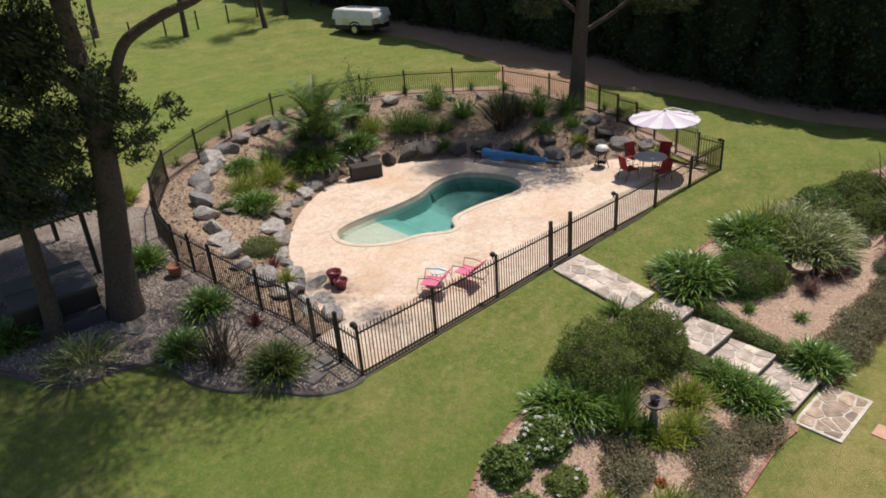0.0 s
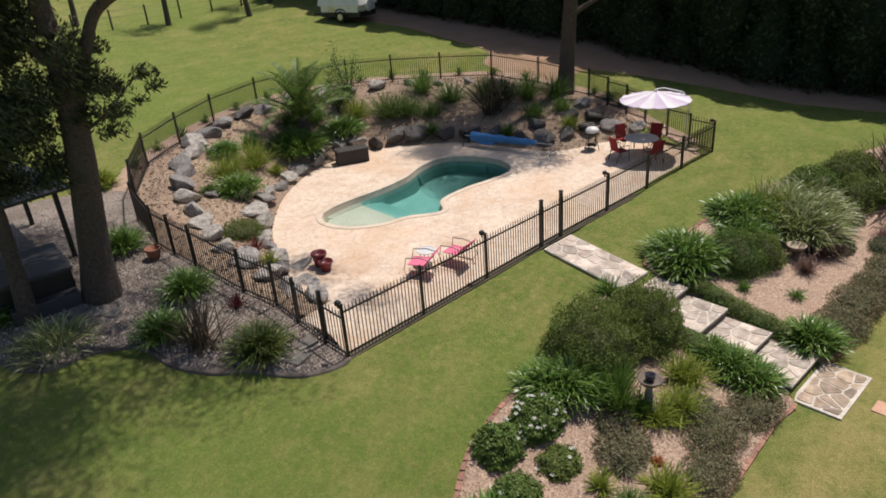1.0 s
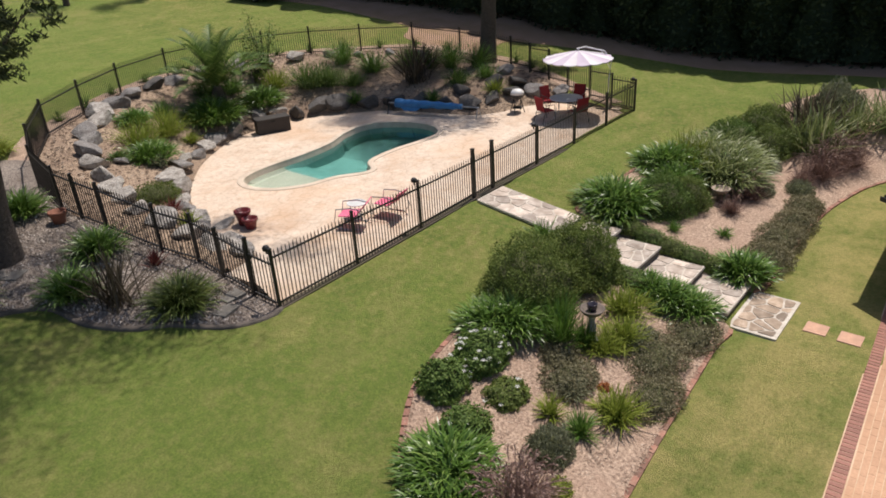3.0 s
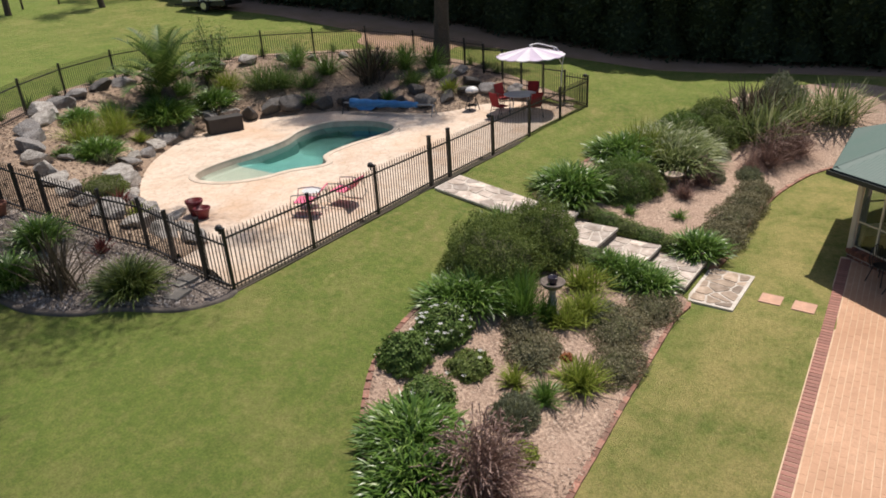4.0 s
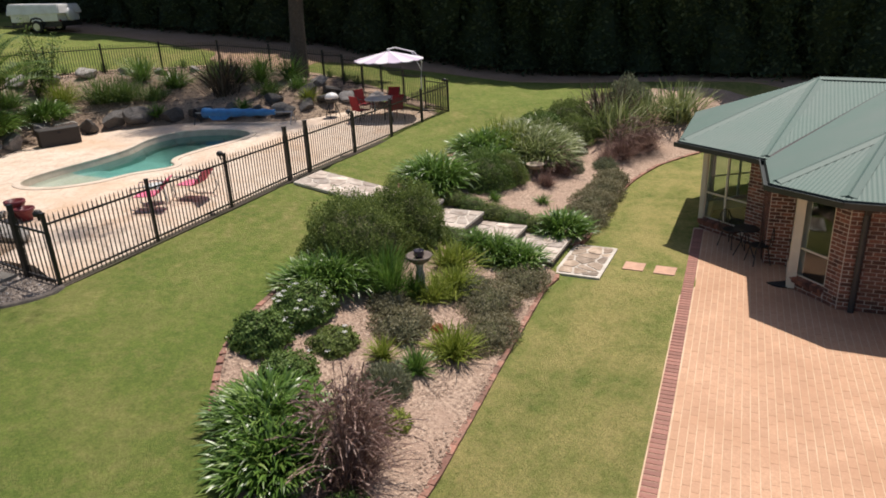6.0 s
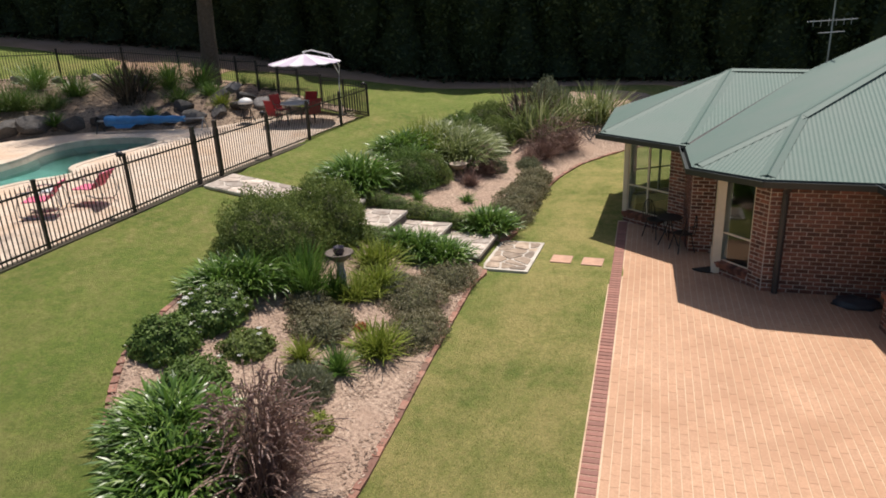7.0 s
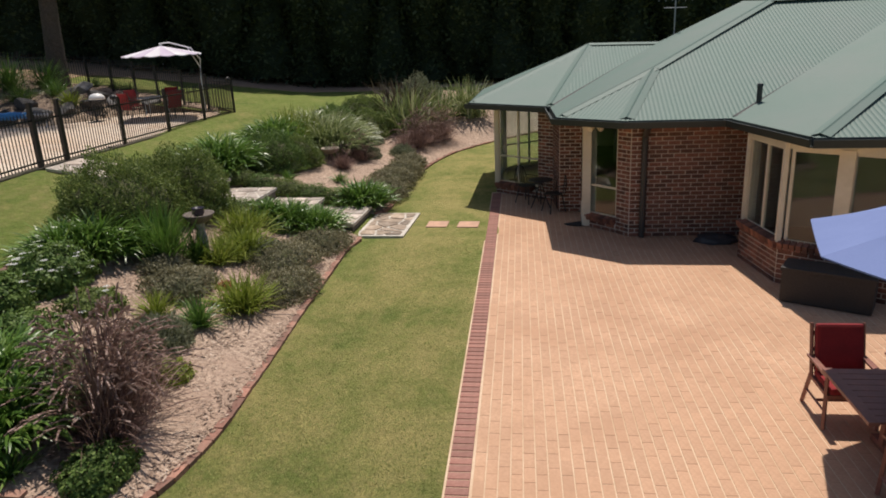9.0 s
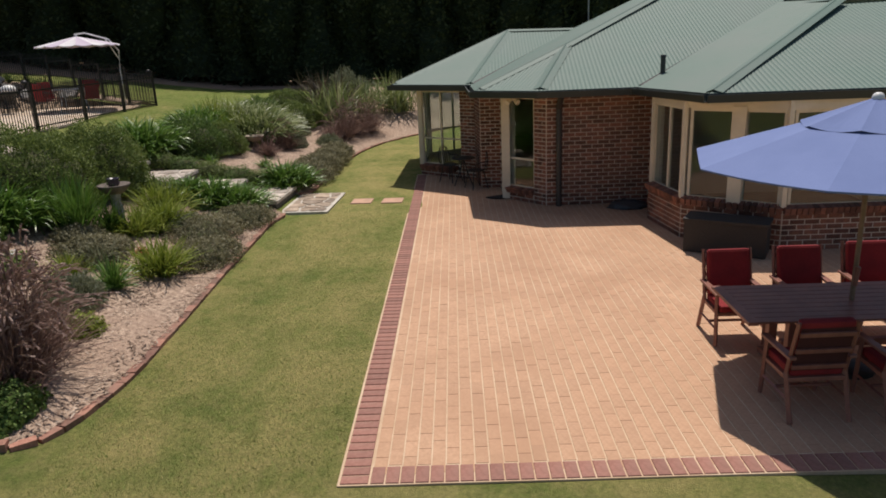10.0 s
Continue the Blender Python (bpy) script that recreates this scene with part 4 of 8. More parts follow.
for k, (x, y) in enumerate(((16.18, 2.02), (16.14, 1.3))):
    b = obj("stepping_paver", boxed((-0.24, -0.24, -0.05), (0.24, 0.24, 0.022), 0.01), PINKPAVE, None, "square terracotta pink stepping paver set in lawn", "paver", "stepping pavers")
    b.location = (x, y, ground_z(x, y) + 0.0)


# ---- pool fence ----
fence = thing("pool_fence", Matrix(), "black tubular steel pool fence with spear-topped pickets", "fence")
PICKET = bpy.data.meshes.new("picket")
bm = bmesh.new()
box(bm, (-0.009, -0.009, 0.0), (0.009, 0.009, 1.18))
bmesh.ops.create_cone(bm, cap_ends=True, segments=4, radius1=0.016, radius2=0.002, depth=0.07, matrix=Matrix.Translation((0, 0, 1.215)))
bm.to_mesh(PICKET)
bm.free()
PICKET.materials.append(FENCE)
POST = bpy.data.meshes.new("post")
bm = boxed((-0.032, -0.032, -0.1), (0.032, 0.032, 1.33))
box(bm, (-0.038, -0.038, 1.33), (0.038, 0.038, 1.35))
bm.to_mesh(POST)
bm.free()
POST.materials.append(FENCE)


def fence_post(x, y, z, tall=1.0, fat=1.0):
    ob = obj("post", POST, None, fence)
    ob.location, ob.scale = (x, y, z), (fat, fat, tall)


def fence_panel(p, q, z0, z1, single=False, level=False, drop=None):
    p, q = Vector(p), Vector(q)
    ln = (q - p).length
    d = (q - p) / ln
    if level:
        z0 = z1 = max(z0, z1)
    holder = new("panel")
    holder.parent = fence
    n = max(2, round(ln / 0.105))
    bm = bmesh.new()
    for i in range(1, n):
        s = i / n
        c = p.lerp(q, s)
        z = z0 + (z1 - z0) * s + 0.06
        if single:
            ob = obj("picket", PICKET, None, holder)
            low = drop(c.x) if drop else 0.0
            ob.location, ob.rotation_euler = (c.x, c.y, z - low), (0, 0, math.atan2(d.y, d.x))
            ob.scale.z = 1 + low / 1.25
        else:
            m = Matrix.Translation((c.x, c.y, z))
            box(bm, (-0.009, -0.009, 0.0), (0.009, 0.009, 1.18), 0, m)
            bmesh.ops.create_cone(bm, cap_ends=True, segments=4, radius1=0.016, radius2=0.002, depth=0.07, matrix=m @ Matrix.Translation((0, 0, 1.215)))
    if not single:
        part("picket_infill", bm, FENCE, holder, kind="stuff")
    else:
        bm.free()
    for h in (0.14, 1.10):
        bm = bmesh.new()
        a, b = Vector((p.x, p.y, z0 + h)), Vector((q.x, q.y, z1 + h))
        if drop and h < 1:
            a.z, b.z = a.z - drop(p.x), b.z - drop(q.x)
        s = Vector((-d.y, d.x, 0)) * 0.018
        vs = [bm.verts.new(v) for v in (a - s, b - s, b + s, a + s)]
        vt = [bm.verts.new(v.co + Vector((0, 0, 0.036))) for v in vs]
        bm.faces.new(vs[::-1])
        bm.faces.new(vt)
        for i in range(4):
            bm.faces.new((vs[i], vs[(i + 1) % 4], vt[(i + 1) % 4], vt[i]))
        part("rail", bm, FENCE, holder)


FRONT = [8.25, 10.68, 13.08, 15.47, 16.4, 18.85, 21.25, 23.6, 25.95]
for i, x in enumerate(FRONT):
    tall = 1.13 if i in (3, 4) else 1.0
    fence_post(x, 11.3, 1.6 - dip(x), tall + dip(x) / 1.35, 1.35 if i in (3, 4) else 1.0)
for i, (a, b) in enumerate(zip(FRONT, FRONT[1:])):
    fence_panel((a, 11.3), (b, 11.3), 1.6, 1.6, single=True, drop=dip)
for k, p in enumerate(FENCE_LINE[1:-1]):
    fence_post(*p, ground_z(*p) - 0.02, 1.12 if k == 0 else 1.0, 1.2 if k == 0 else 1.0)
for k, (a, b) in enumerate(zip(FENCE_LINE, FENCE_LINE[1:])):
    fence_panel(a, b, ground_z(*a) - 0.02, ground_z(*b) - 0.02, level=20 <= k < 25)
bm = prism([(8.2, 11.22), (15.4, 11.22), (26.0, 11.22), (26.0, 11.41), (15.4, 11.41), (8.2, 11.41)], 1.2, lambda x, y: 1.63 - dip(x))
obj("fence_kerb", bm, SOIL_K, None, "dark earth-stained kerb under the pool fence", "kerb", kind="structure")


# ---- kerbs and edgings ----
def edging(name, line, w, h, material, label, bricks=False):
    if bricks:
        bm = bmesh.new()
        d = [0.0]
        for p, q in zip(line, line[1:]):
            d.append(d[-1] + math.dist(p, q))
        s = 0.12
        rng = random.Random(5)
        while s < d[-1]:
            x, y = lerp(s, d, [p[0] for p in line]), lerp(s, d, [p[1] for p in line])
            x2, y2 = lerp(s + 0.05, d, [p[0] for p in line]), lerp(s + 0.05, d, [p[1] for p in line])
            m = Matrix.Translation((x, y, ground_z(x, y) + rng.uniform(-0.008, 0.008))) @ pose(0, 0, 0, rng.uniform(-2, 2), rng.uniform(-2, 2), math.degrees(math.atan2(y2 - y, x2 - x)) + rng.uniform(-2, 2))
            box(bm, (-0.112, -w / 2, -0.05), (0.112, w / 2, h), 0, m)
            s += 0.235
        return obj(name, bm, material, None, label, "edging", kind="structure")
    bm = bmesh.new()
    rows = []
    for i, p in enumerate(line):
        a, b = Vector(line[max(i - 1, 0)]), Vector(line[min(i + 1, len(line) - 1)])
        t = (b - a).normalized()
        nrm = Vector((-t.y, t.x))
        z = ground_z(*p)
        rows.append([bm.verts.new((p[0] + nrm.x * o * w, p[1] + nrm.y * o * w, z + k)) for o, k in ((-0.5, -0.1), (-0.48, h * 0.7), (-0.3, h), (0.3, h), (0.48, h * 0.7), (0.5, -0.1))])
    for r, q in zip(rows, rows[1:]):
        for j in range(5):
            bm.faces.new((r[j], r[j + 1], q[j + 1], q[j]))
    bmesh.ops.recalc_face_normals(bm, faces=bm.faces[:])
    return obj(name, bm, material, None, label, "edging", kind="structure", smooth=True)


edging("brick_edging", BED_1[:30], 0.11, 0.055, EDGE_BRICK, "row of red bricks edging the lower side of the bed", True)
edging("brick_edging", BED_1[45:] + BED_1[:1], 0.11, 0.055, EDGE_BRICK, "row of red bricks edging the upper side of the bed", True)
edging("brick_edging", BED_2[:32], 0.11, 0.055, EDGE_BRICK, "curved row of red bricks along the lower lawn", True)
edging("brick_edging", BED_2[54:76], 0.11, 0.055, EDGE_BRICK, "row of red bricks along the upper lawn", True)
edging("concrete_kerb", BED_3[:54], 0.16, 0.07, KERB, "curving dark concrete garden kerb")

# ---- plant materials ----
L_AGAP = leafy("strap_leaf_green", (0.046, 0.108, 0.016), (0.155, 0.275, 0.045), (0.34, 0.45, 0.12), 0.36, 0.25, 0.55)
L_BUSH = leafy("dense_shrub_leaf", (0.075, 0.115, 0.026), (0.200, 0.255, 0.064), (0.33, 0.38, 0.12), trans=0.3)
L_GREEN = leafy("broad_shrub_leaf", (0.058, 0.108, 0.024), (0.155, 0.235, 0.055), (0.26, 0.34, 0.095))
L_YEL = leafy("yellow_green_blade", (0.121, 0.171, 0.022), (0.286, 0.341, 0.050), (0.418, 0.418, 0.121))
L_GREY = leafy("grey_green_leaf", (0.12, 0.137, 0.075), (0.29, 0.305, 0.19), (0.45, 0.45, 0.33))
L_PURP = leafy("purple_grass_blade", (0.12, 0.068, 0.058), (0.31, 0.20, 0.165), (0.48, 0.34, 0.27))
L_PLUME = leafy("purple_grass_plume", (0.31, 0.20, 0.17), (0.50, 0.36, 0.30), (0.62, 0.48, 0.41))
L_DULL = leafy("olive_groundcover", (0.125, 0.118, 0.062), (0.31, 0.285, 0.165), (0.50, 0.46, 0.32), trans=0.3)
L_FLAX = leafy("bronze_flax_blade", (0.040, 0.032, 0.022), (0.135, 0.108, 0.072), (0.26, 0.22, 0.155))
L_STRIPE = leafy("variegated_flax_blade", (0.085, 0.125, 0.035), (0.32, 0.37, 0.14), (0.72, 0.70, 0.46), 0.4, 0.25, 0.45)
L_PALM = leafy("palm_leaflet", (0.038, 0.078, 0.016), (0.125, 0.20, 0.045), (0.25, 0.31, 0.09), 0.5, 0.25, 0.25)
L_HEDGE = leafy("hedge_foliage", (0.018, 0.030, 0.014), (0.056, 0.082, 0.035), (0.125, 0.150, 0.078), 0.7, 0.12)
L_GUM = leafy("gum_leaf", (0.026, 0.040, 0.016), (0.075, 0.096, 0.038), (0.15, 0.165, 0.08))
PETAL = leafy("white_petal", (0.74, 0.74, 0.70), (0.84, 0.84, 0.80))
# shrub cores: twig tone darkened so the inner shade is in the colour
TWIG_SHADE = blotchy("inner_twig_shade", (0.045, 0.055, 0.018), (0.12, 0.13, 0.05), (0.075, 0.075, 0.035), 30, 5, 0.95, 0.8, 0.03)
STEM = blotchy("woody_stem", (0.05, 0.04, 0.028), (0.10, 0.08, 0.055), (0.07, 0.055, 0.04), 20, 3, 0.9, 0.3)


def mesh_of(name, verts, faces):
    me = bpy.data.meshes.new(name)
    me.from_pydata(verts, [], faces)
    return me


def blades(rng, n, r, h, width, droop=1.9, spread=0.18, seg=5, stiff=0.0):
    """Strap leaves from a crown: upright in the heart, leaning and arching outwards towards the rim."""
    verts, faces = [], []
    for _ in range(n):
        a = rng.uniform(0, 6.2832)
        q = rng.random() ** 0.75
        el = 1.5 - (1.02 - 0.45 * stiff) * q + rng.uniform(-0.12, 0.12)
        bend = 0.62 * droop * rng.uniform(0.25, 1.0) * (1 - 0.7 * stiff) * (0.35 + 0.65 * q)
        L = (h * (1 - q) + 1.12 * max(h * 0.8, r) * q) * rng.uniform(0.7, 1.08) * (1.08 + 0.1 * bend)
        x0, y0 = rng.gauss(0, 0.6 * spread * r), rng.gauss(0, 0.6 * spread * r)
        ca, sa = math.cos(a), math.sin(a)
        twist = rng.uniform(-0.8, 0.8)
        wd = width * rng.uniform(0.7, 1.2)
        out, z, k0 = 0.0, 0.0, len(verts)
        for i in range(seg + 1):
            t = i / seg
            if i:
                e = el - bend * (t - 0.5 / seg) ** 1.6
                out += math.cos(e) * L / seg
                z += math.sin(e) * L / seg
            w = wd * (0.62 + 0.75 * t) * (1 - t ** 2.6 * 0.96) / 2
            px, py = x0 + ca * out, y0 + sa * out
            tx, ty = -sa * math.cos(twist), ca * math.cos(twist)
            dz = math.sin(twist) * w
            verts += [(px - tx * w, py - ty * w, max(0.01, z) - dz), (px + tx * w, py + ty * w, max(0.01, z) + dz)]
            if i:
                k = k0 + 2 * i
                faces.append((k - 2, k - 1, k + 1, k))
    return verts, faces


def mound_blades(rng, n, r, h, width):
    """Many short broad strap leaves from crowns spread over a low mound, each arching over at the tip."""
    verts, faces = [], []
    for _ in range(n):
        a0, d = rng.uniform(0, 6.2832), math.sqrt(rng.random())
        x0, y0 = math.cos(a0) * d * r * 0.68, math.sin(a0) * d * r * 0.68
        a = a0 + rng.gauss(0, 0.35 + 1.6 * (1 - d))
        el = 1.5 - 0.85 * d * rng.uniform(0.5, 1.15)
        bend = rng.uniform(0.5, 1.9)
        L = h * rng.uniform(0.62, 0.95)
        ca, sa, twist = math.cos(a), math.sin(a), rng.uniform(-0.7, 0.7)
        wd = width * rng.uniform(0.75, 1.2)
        out, z, k0 = 0.0, h * 0.22 * (1 - d * d), len(verts)
        for i in range(6):
            t = i / 5
            if i:
                e = el - bend * (t - 0.1) ** 1.7
                out += math.cos(e) * L / 5
                z += math.sin(e) * L / 5
            w = wd * (0.7 + 0.6 * t) * (1 - t ** 3 * 0.95) / 2
            px, py = x0 + ca * out, y0 + sa * out
            tx, ty, dz = -sa * math.cos(twist), ca * math.cos(twist), math.sin(twist) * w
            verts += [(px - tx * w, py - ty * w, max(0.01, z) - dz), (px + tx * w, py + ty * w, max(0.01, z) + dz)]
            if i:
                k = k0 + 2 * i
                faces.append((k - 2, k - 1, k + 1, k))
    return verts, faces


def leaf_cloud(rng, n, rx, ry, h, size, aspect=2.2, base=0.1, lumps=3.0, inner=0.35, droop=0.0, seed=0, upright=0.0):
    """Leaves over and inside a lumpy dome."""
    verts, faces = [], []
    for _ in range(n):
        th, cz = rng.uniform(0, 6.2832), rng.uniform(-0.25, 1.0)
        s = math.sqrt(max(0.0, 1 - cz * cz))
        d = Vector((math.cos(th) * s, math.sin(th) * s, cz))
        lump = 1 + 0.26 * noise.noise((d.x * lumps + seed, d.y * lumps, d.z * lumps)) + 0.12 * noise.noise((d.x * 7 + seed, d.y * 7, d.z * 7))
        rad = lump * (1 - inner * rng.random() ** 2.5) * rng.uniform(0.96, 1.06)
        c = Vector((d.x * rx * rad, d.y * ry * rad, base * h + d.z * h * (1 - base) * rad))
        if c.z < 0.01:
            c.z = 0.01 + 0.08 * rng.random()
        n1 = (d + Vector((rng.uniform(-0.9, 0.9), rng.uniform(-0.9, 0.9), rng.uniform(-0.5, 1.0)))).normalized()
        t1 = n1.cross(Vector((rng.uniform(-1, 1), rng.uniform(-1, 1), rng.uniform(-1, 1) - droop * 3))).normalized()
        if droop:
            t1 = (t1 + Vector((0, 0, -droop * 1.5))).normalized()
        if upright:
            t1 = (d * 0.5 * upright + Vector((0, 0, 0.75 * upright)) + t1 * 0.75).normalized()
        b1 = n1.cross(t1).normalized()
        L = size * rng.uniform(0.7, 1.3)
        w = L / aspect
        k = len(verts)
        verts += [tuple(c - t1 * L / 2), tuple(c + b1 * w / 2 - t1 * L * 0.05), tuple(c + t1 * L / 2), tuple(c - b1 * w / 2 - t1 * L * 0.05)]
        faces.append((k, k + 1, k + 2, k + 3))
    return verts, faces


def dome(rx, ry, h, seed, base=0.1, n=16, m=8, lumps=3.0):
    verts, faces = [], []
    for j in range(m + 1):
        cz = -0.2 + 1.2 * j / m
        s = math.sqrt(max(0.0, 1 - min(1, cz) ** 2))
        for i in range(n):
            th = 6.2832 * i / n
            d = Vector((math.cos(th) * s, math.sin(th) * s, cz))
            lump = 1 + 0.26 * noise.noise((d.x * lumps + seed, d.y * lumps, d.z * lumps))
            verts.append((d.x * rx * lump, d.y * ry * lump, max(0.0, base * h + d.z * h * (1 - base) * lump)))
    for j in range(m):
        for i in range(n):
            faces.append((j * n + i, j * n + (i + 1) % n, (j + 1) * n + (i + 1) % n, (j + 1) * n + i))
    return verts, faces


def z_at(x, y):
    return bank_z(x, y) if inside(x, y, ENCLOSURE) else ground_z(x, y) + 0.03


def clump(name, x, y, r, h, n, width, material, label, category="plant", droop=1.9, stiff=0.0, spread=0.18, group="", z=None):
    rng = random.Random(int(x * 131 + y * 17))
    if name in ("lomandra", "flax"):
        r, stiff = r * 1.2, stiff * (0.8 if name == "flax" else 0.5)
    if name == "strappy_lily":
        v, f = mound_blades(rng, int(n * 1.6), r * 0.58, h * 0.92, width * 0.95)
    elif name == "variegated_lily":
        v, f = mound_blades(rng, int(n * 2.2), r, h * 1.2, width * 0.9)
    elif name == "agapanthus":
        v, f = mound_blades(rng, int(n * 2.6), r * 1.05, h * 0.98, width * 1.05)
    else:
        v, f = blades(rng, int(n * 1.35), r * 0.92, h, width, droop, spread * 1.25, stiff=stiff)
    cut = 12 * int(0.7 * len(v) / 12)
    ob = obj(name, mesh_of(name, v[:cut], [q for q in f if q[0] < cut]), material, None, label, category, group, smooth=True)
    part("leaf_fan", mesh_of("leaf_fan", v[cut:], [tuple(i - cut for i in q) for q in f if q[0] >= cut]), material, ob, smooth=True)
    ob.location = (x, y, (z_at(x, y) if z is None else z) - 0.02)
    return ob


def shrub(name, x, y, rx, ry, h, n, size, material, label, aspect=2.2, flowers=0, lumps=3.0, group="", turn=0.0, category="shrub"):
    rng = random.Random(int(x * 71 + y * 37))
    seed = rng.uniform(0, 50)
    if name == "groundcover":
        rx, ry, h, lumps, n, size = rx * 1.15, ry * 1.15, h * 0.9, 5.5, int(n * 1.3), size * 1.25
    up = {"rounded_shrub": 0.6, "groundcover": 0.5, "grey_shrub": 0.9, "rosemary": 0.9}.get(name, 0.25)
    v, f = leaf_cloud(rng, int(n * 1.9), rx, ry, h, size * 0.8, aspect * 0.85, lumps=lumps, inner=0.22, seed=seed, upright=up)
    ob = obj(name, mesh_of(name, v, f), material, None, label, category, group)
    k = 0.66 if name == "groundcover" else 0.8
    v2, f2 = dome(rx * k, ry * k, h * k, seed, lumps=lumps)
    part("core", mesh_of("core", v2, f2), TWIG_SHADE, ob, "twiggy core darkened for inner shade", smooth=True)
    ob.location, ob.rotation_euler = (x, y, z_at(x, y) - 0.03), (0, 0, turn)
    if flowers:
        verts, faces = [], []
        for _ in range(flowers):
            th, cz = rng.uniform(0, 6.2832), rng.uniform(0.15, 0.95)
            s = math.sqrt(1 - cz * cz)
            c = Vector((math.cos(th) * s * rx * 1.04, math.sin(th) * s * ry * 1.04, 0.1 * h + cz * h * 0.95))
            for p in range(5):
                a = 6.2832 * p / 5
                q = len(verts)
                verts += [tuple(c), tuple(c + Vector((math.cos(a - 0.4) * 0.04, math.sin(a - 0.4) * 0.04, 0.02))), tuple(c + Vector((math.cos(a) * 0.055, math.sin(a) * 0.055, 0.012))), tuple(c + Vector((math.cos(a + 0.4) * 0.04, math.sin(a + 0.4) * 0.04, 0.02)))]
                faces.append((q, q + 1, q + 2, q + 3))
        part("flowers", mesh_of("flowers", verts, faces), PETAL, ob, "small white flowers", kind="stuff")
    return ob


def fountain_grass(x, y, r, h, n, plumes, label):
    ob = clump("fountain_grass", x, y, r * 0.75, h * 0.95, int(n * 0.6), 0.012, L_PURP, label, "ornamental grass", droop=1.3, stiff=0.25, spread=0.22)
    rng = random.Random(int(x * 19 + y * 7))
    v, f = blades(rng, int(n * 0.8), r * 1.05, h * 0.62, 0.013, 1.7, 0.3)
    part("leaves", mesh_of("leaves", v, f), L_PURP, ob, "narrow arching purple-brown leaves", kind="stuff")
    verts, faces, stems, sfaces = [], [], [], []
    for _ in range(int(plumes * 0.62)):
        a, q = rng.uniform(0, 6.2832), rng.random() ** 1.15
        reach, top = r * (0.08 + 1.15 * q), h * (1.55 - 0.75 * q) * rng.uniform(0.7, 1.05)
        peak, droop = 0.95 - 0.2 * q * rng.random(), rng.uniform(0.3, 1.5)
        x0, y0 = rng.gauss(0, 0.16 * r), rng.gauss(0, 0.16 * r)
        pts = []
        for i in range(9):
            t = i / 8
            z = top * (1 - ((t - peak) / peak) ** 2 * (1 if t < peak else droop * 3))
            pts.append(Vector((x0 + math.cos(a) * reach * t ** 1.5, y0 + math.sin(a) * reach * t ** 1.5, max(0.02, z, top * 0.42 if i > 4 else 0.0))))
        w = Vector((-math.sin(a), math.cos(a), 0)) * 0.004
        k = len(stems)
        for i in range(9):
            stems += [tuple(pts[i] - w), tuple(pts[i] + w)]
            if i:
                sfaces.append((k + 2 * i - 2, k + 2 * i - 1, k + 2 * i + 1, k + 2 * i))
        for i in range(30):
            t = rng.uniform(5.2, 7.99)
            c = pts[int(t)].lerp(pts[int(t) + 1], t % 1)
            d = (pts[int(t) + 1] - pts[int(t)]).normalized()
            o = Vector((rng.uniform(-1, 1), rng.uniform(-1, 1), rng.uniform(-1, 1))).normalized()
            s = d.cross(o).normalized() * 0.007
            k = len(verts)
            e = c + o * 0.013 + d * 0.055
            verts += [tuple(c - s), tuple(c + s), tuple(e + s), tuple(e - s)]
            faces.append((k, k + 1, k + 2, k + 3))
    part("stems", mesh_of("stems", stems, sfaces), L_PURP, ob, "thin arching dark stems", kind="stuff")
    part("plumes", mesh_of("plumes", verts, faces), L_PLUME, ob, "fluffy mauve seed plumes", kind="stuff")
    return ob


# ---- garden bed beside the lawn ----
AG = "glossy green agapanthus clump with arching strap leaves"
shrub("rounded_shrub", 12.6, 7.5, 1.26, 1.1, 1.42, 13000, 0.075, L_BUSH, "dense rounded olive-green shrub in the mulch bed", 3.0, lumps=3.4)
shrub("rounded_shrub", 14.3, 7.2, 1.10, 1.02, 1.36, 13000, 0.075, L_BUSH, "dense clipped olive-green shrub beside the steps", 3.0, lumps=3.4)
clump("agapanthus", 11.3, 7.2, 0.8, 0.85, 340, 0.038, L_AGAP, AG, spread=0.35)
clump("agapanthus", 10.9, 7.45, 0.7, 0.75, 240, 0.038, L_AGAP, AG, spread=0.35)
clump("dark_iris", 12.0, 6.4, 0.5, 1.0, 190, 0.028, L_AGAP, "upright dark green iris clump", stiff=0.8, spread=0.3)
clump("dark_iris", 11.6, 6.1, 0.5, 0.95, 220, 0.026, L_AGAP, "upright dark green iris clump", stiff=0.6, spread=0.3)
clump("dark_iris", 15.05, 8.7, 0.4, 0.55, 110, 0.03, L_AGAP, "strappy green clump behind the clipped shrub", spread=0.3)
shrub("gardenia", 9.9, 7.0, 0.72, 0.56, 0.6, 3000, 0.085, L_GREEN, "low gardenia bush covered in small white flowers", 1.9, flowers=42)
shrub("gardenia", 8.75, 7.05, 0.55, 0.5, 0.55, 2400, 0.085, L_GREEN, "low dark green bush with few white flowers", 1.9, flowers=5)
shrub("small_bush", 9.45, 6.05, 0.50, 0.42, 0.32, 1500, 0.085, L_BUSH, "small loose green bush on bare mulch", 2.6, flowers=6)
shrub("small_bush", 8.15, 6.05, 0.52, 0.45, 0.5, 1900, 0.085, L_GREEN, "small loose green bush beside the agapanthus", 2.2, flowers=3)
clump("agapanthus", 7.25, 5.75, 0.8, 0.74, 320, 0.046, L_AGAP, AG, spread=0.38)
clump("agapanthus", 6.5, 5.1, 0.78, 0.72, 320, 0.046, L_AGAP, AG, spread=0.38)
clump("agapanthus", 6.95, 5.4, 0.78, 0.78, 300, 0.042, L_AGAP, AG, spread=0.38)
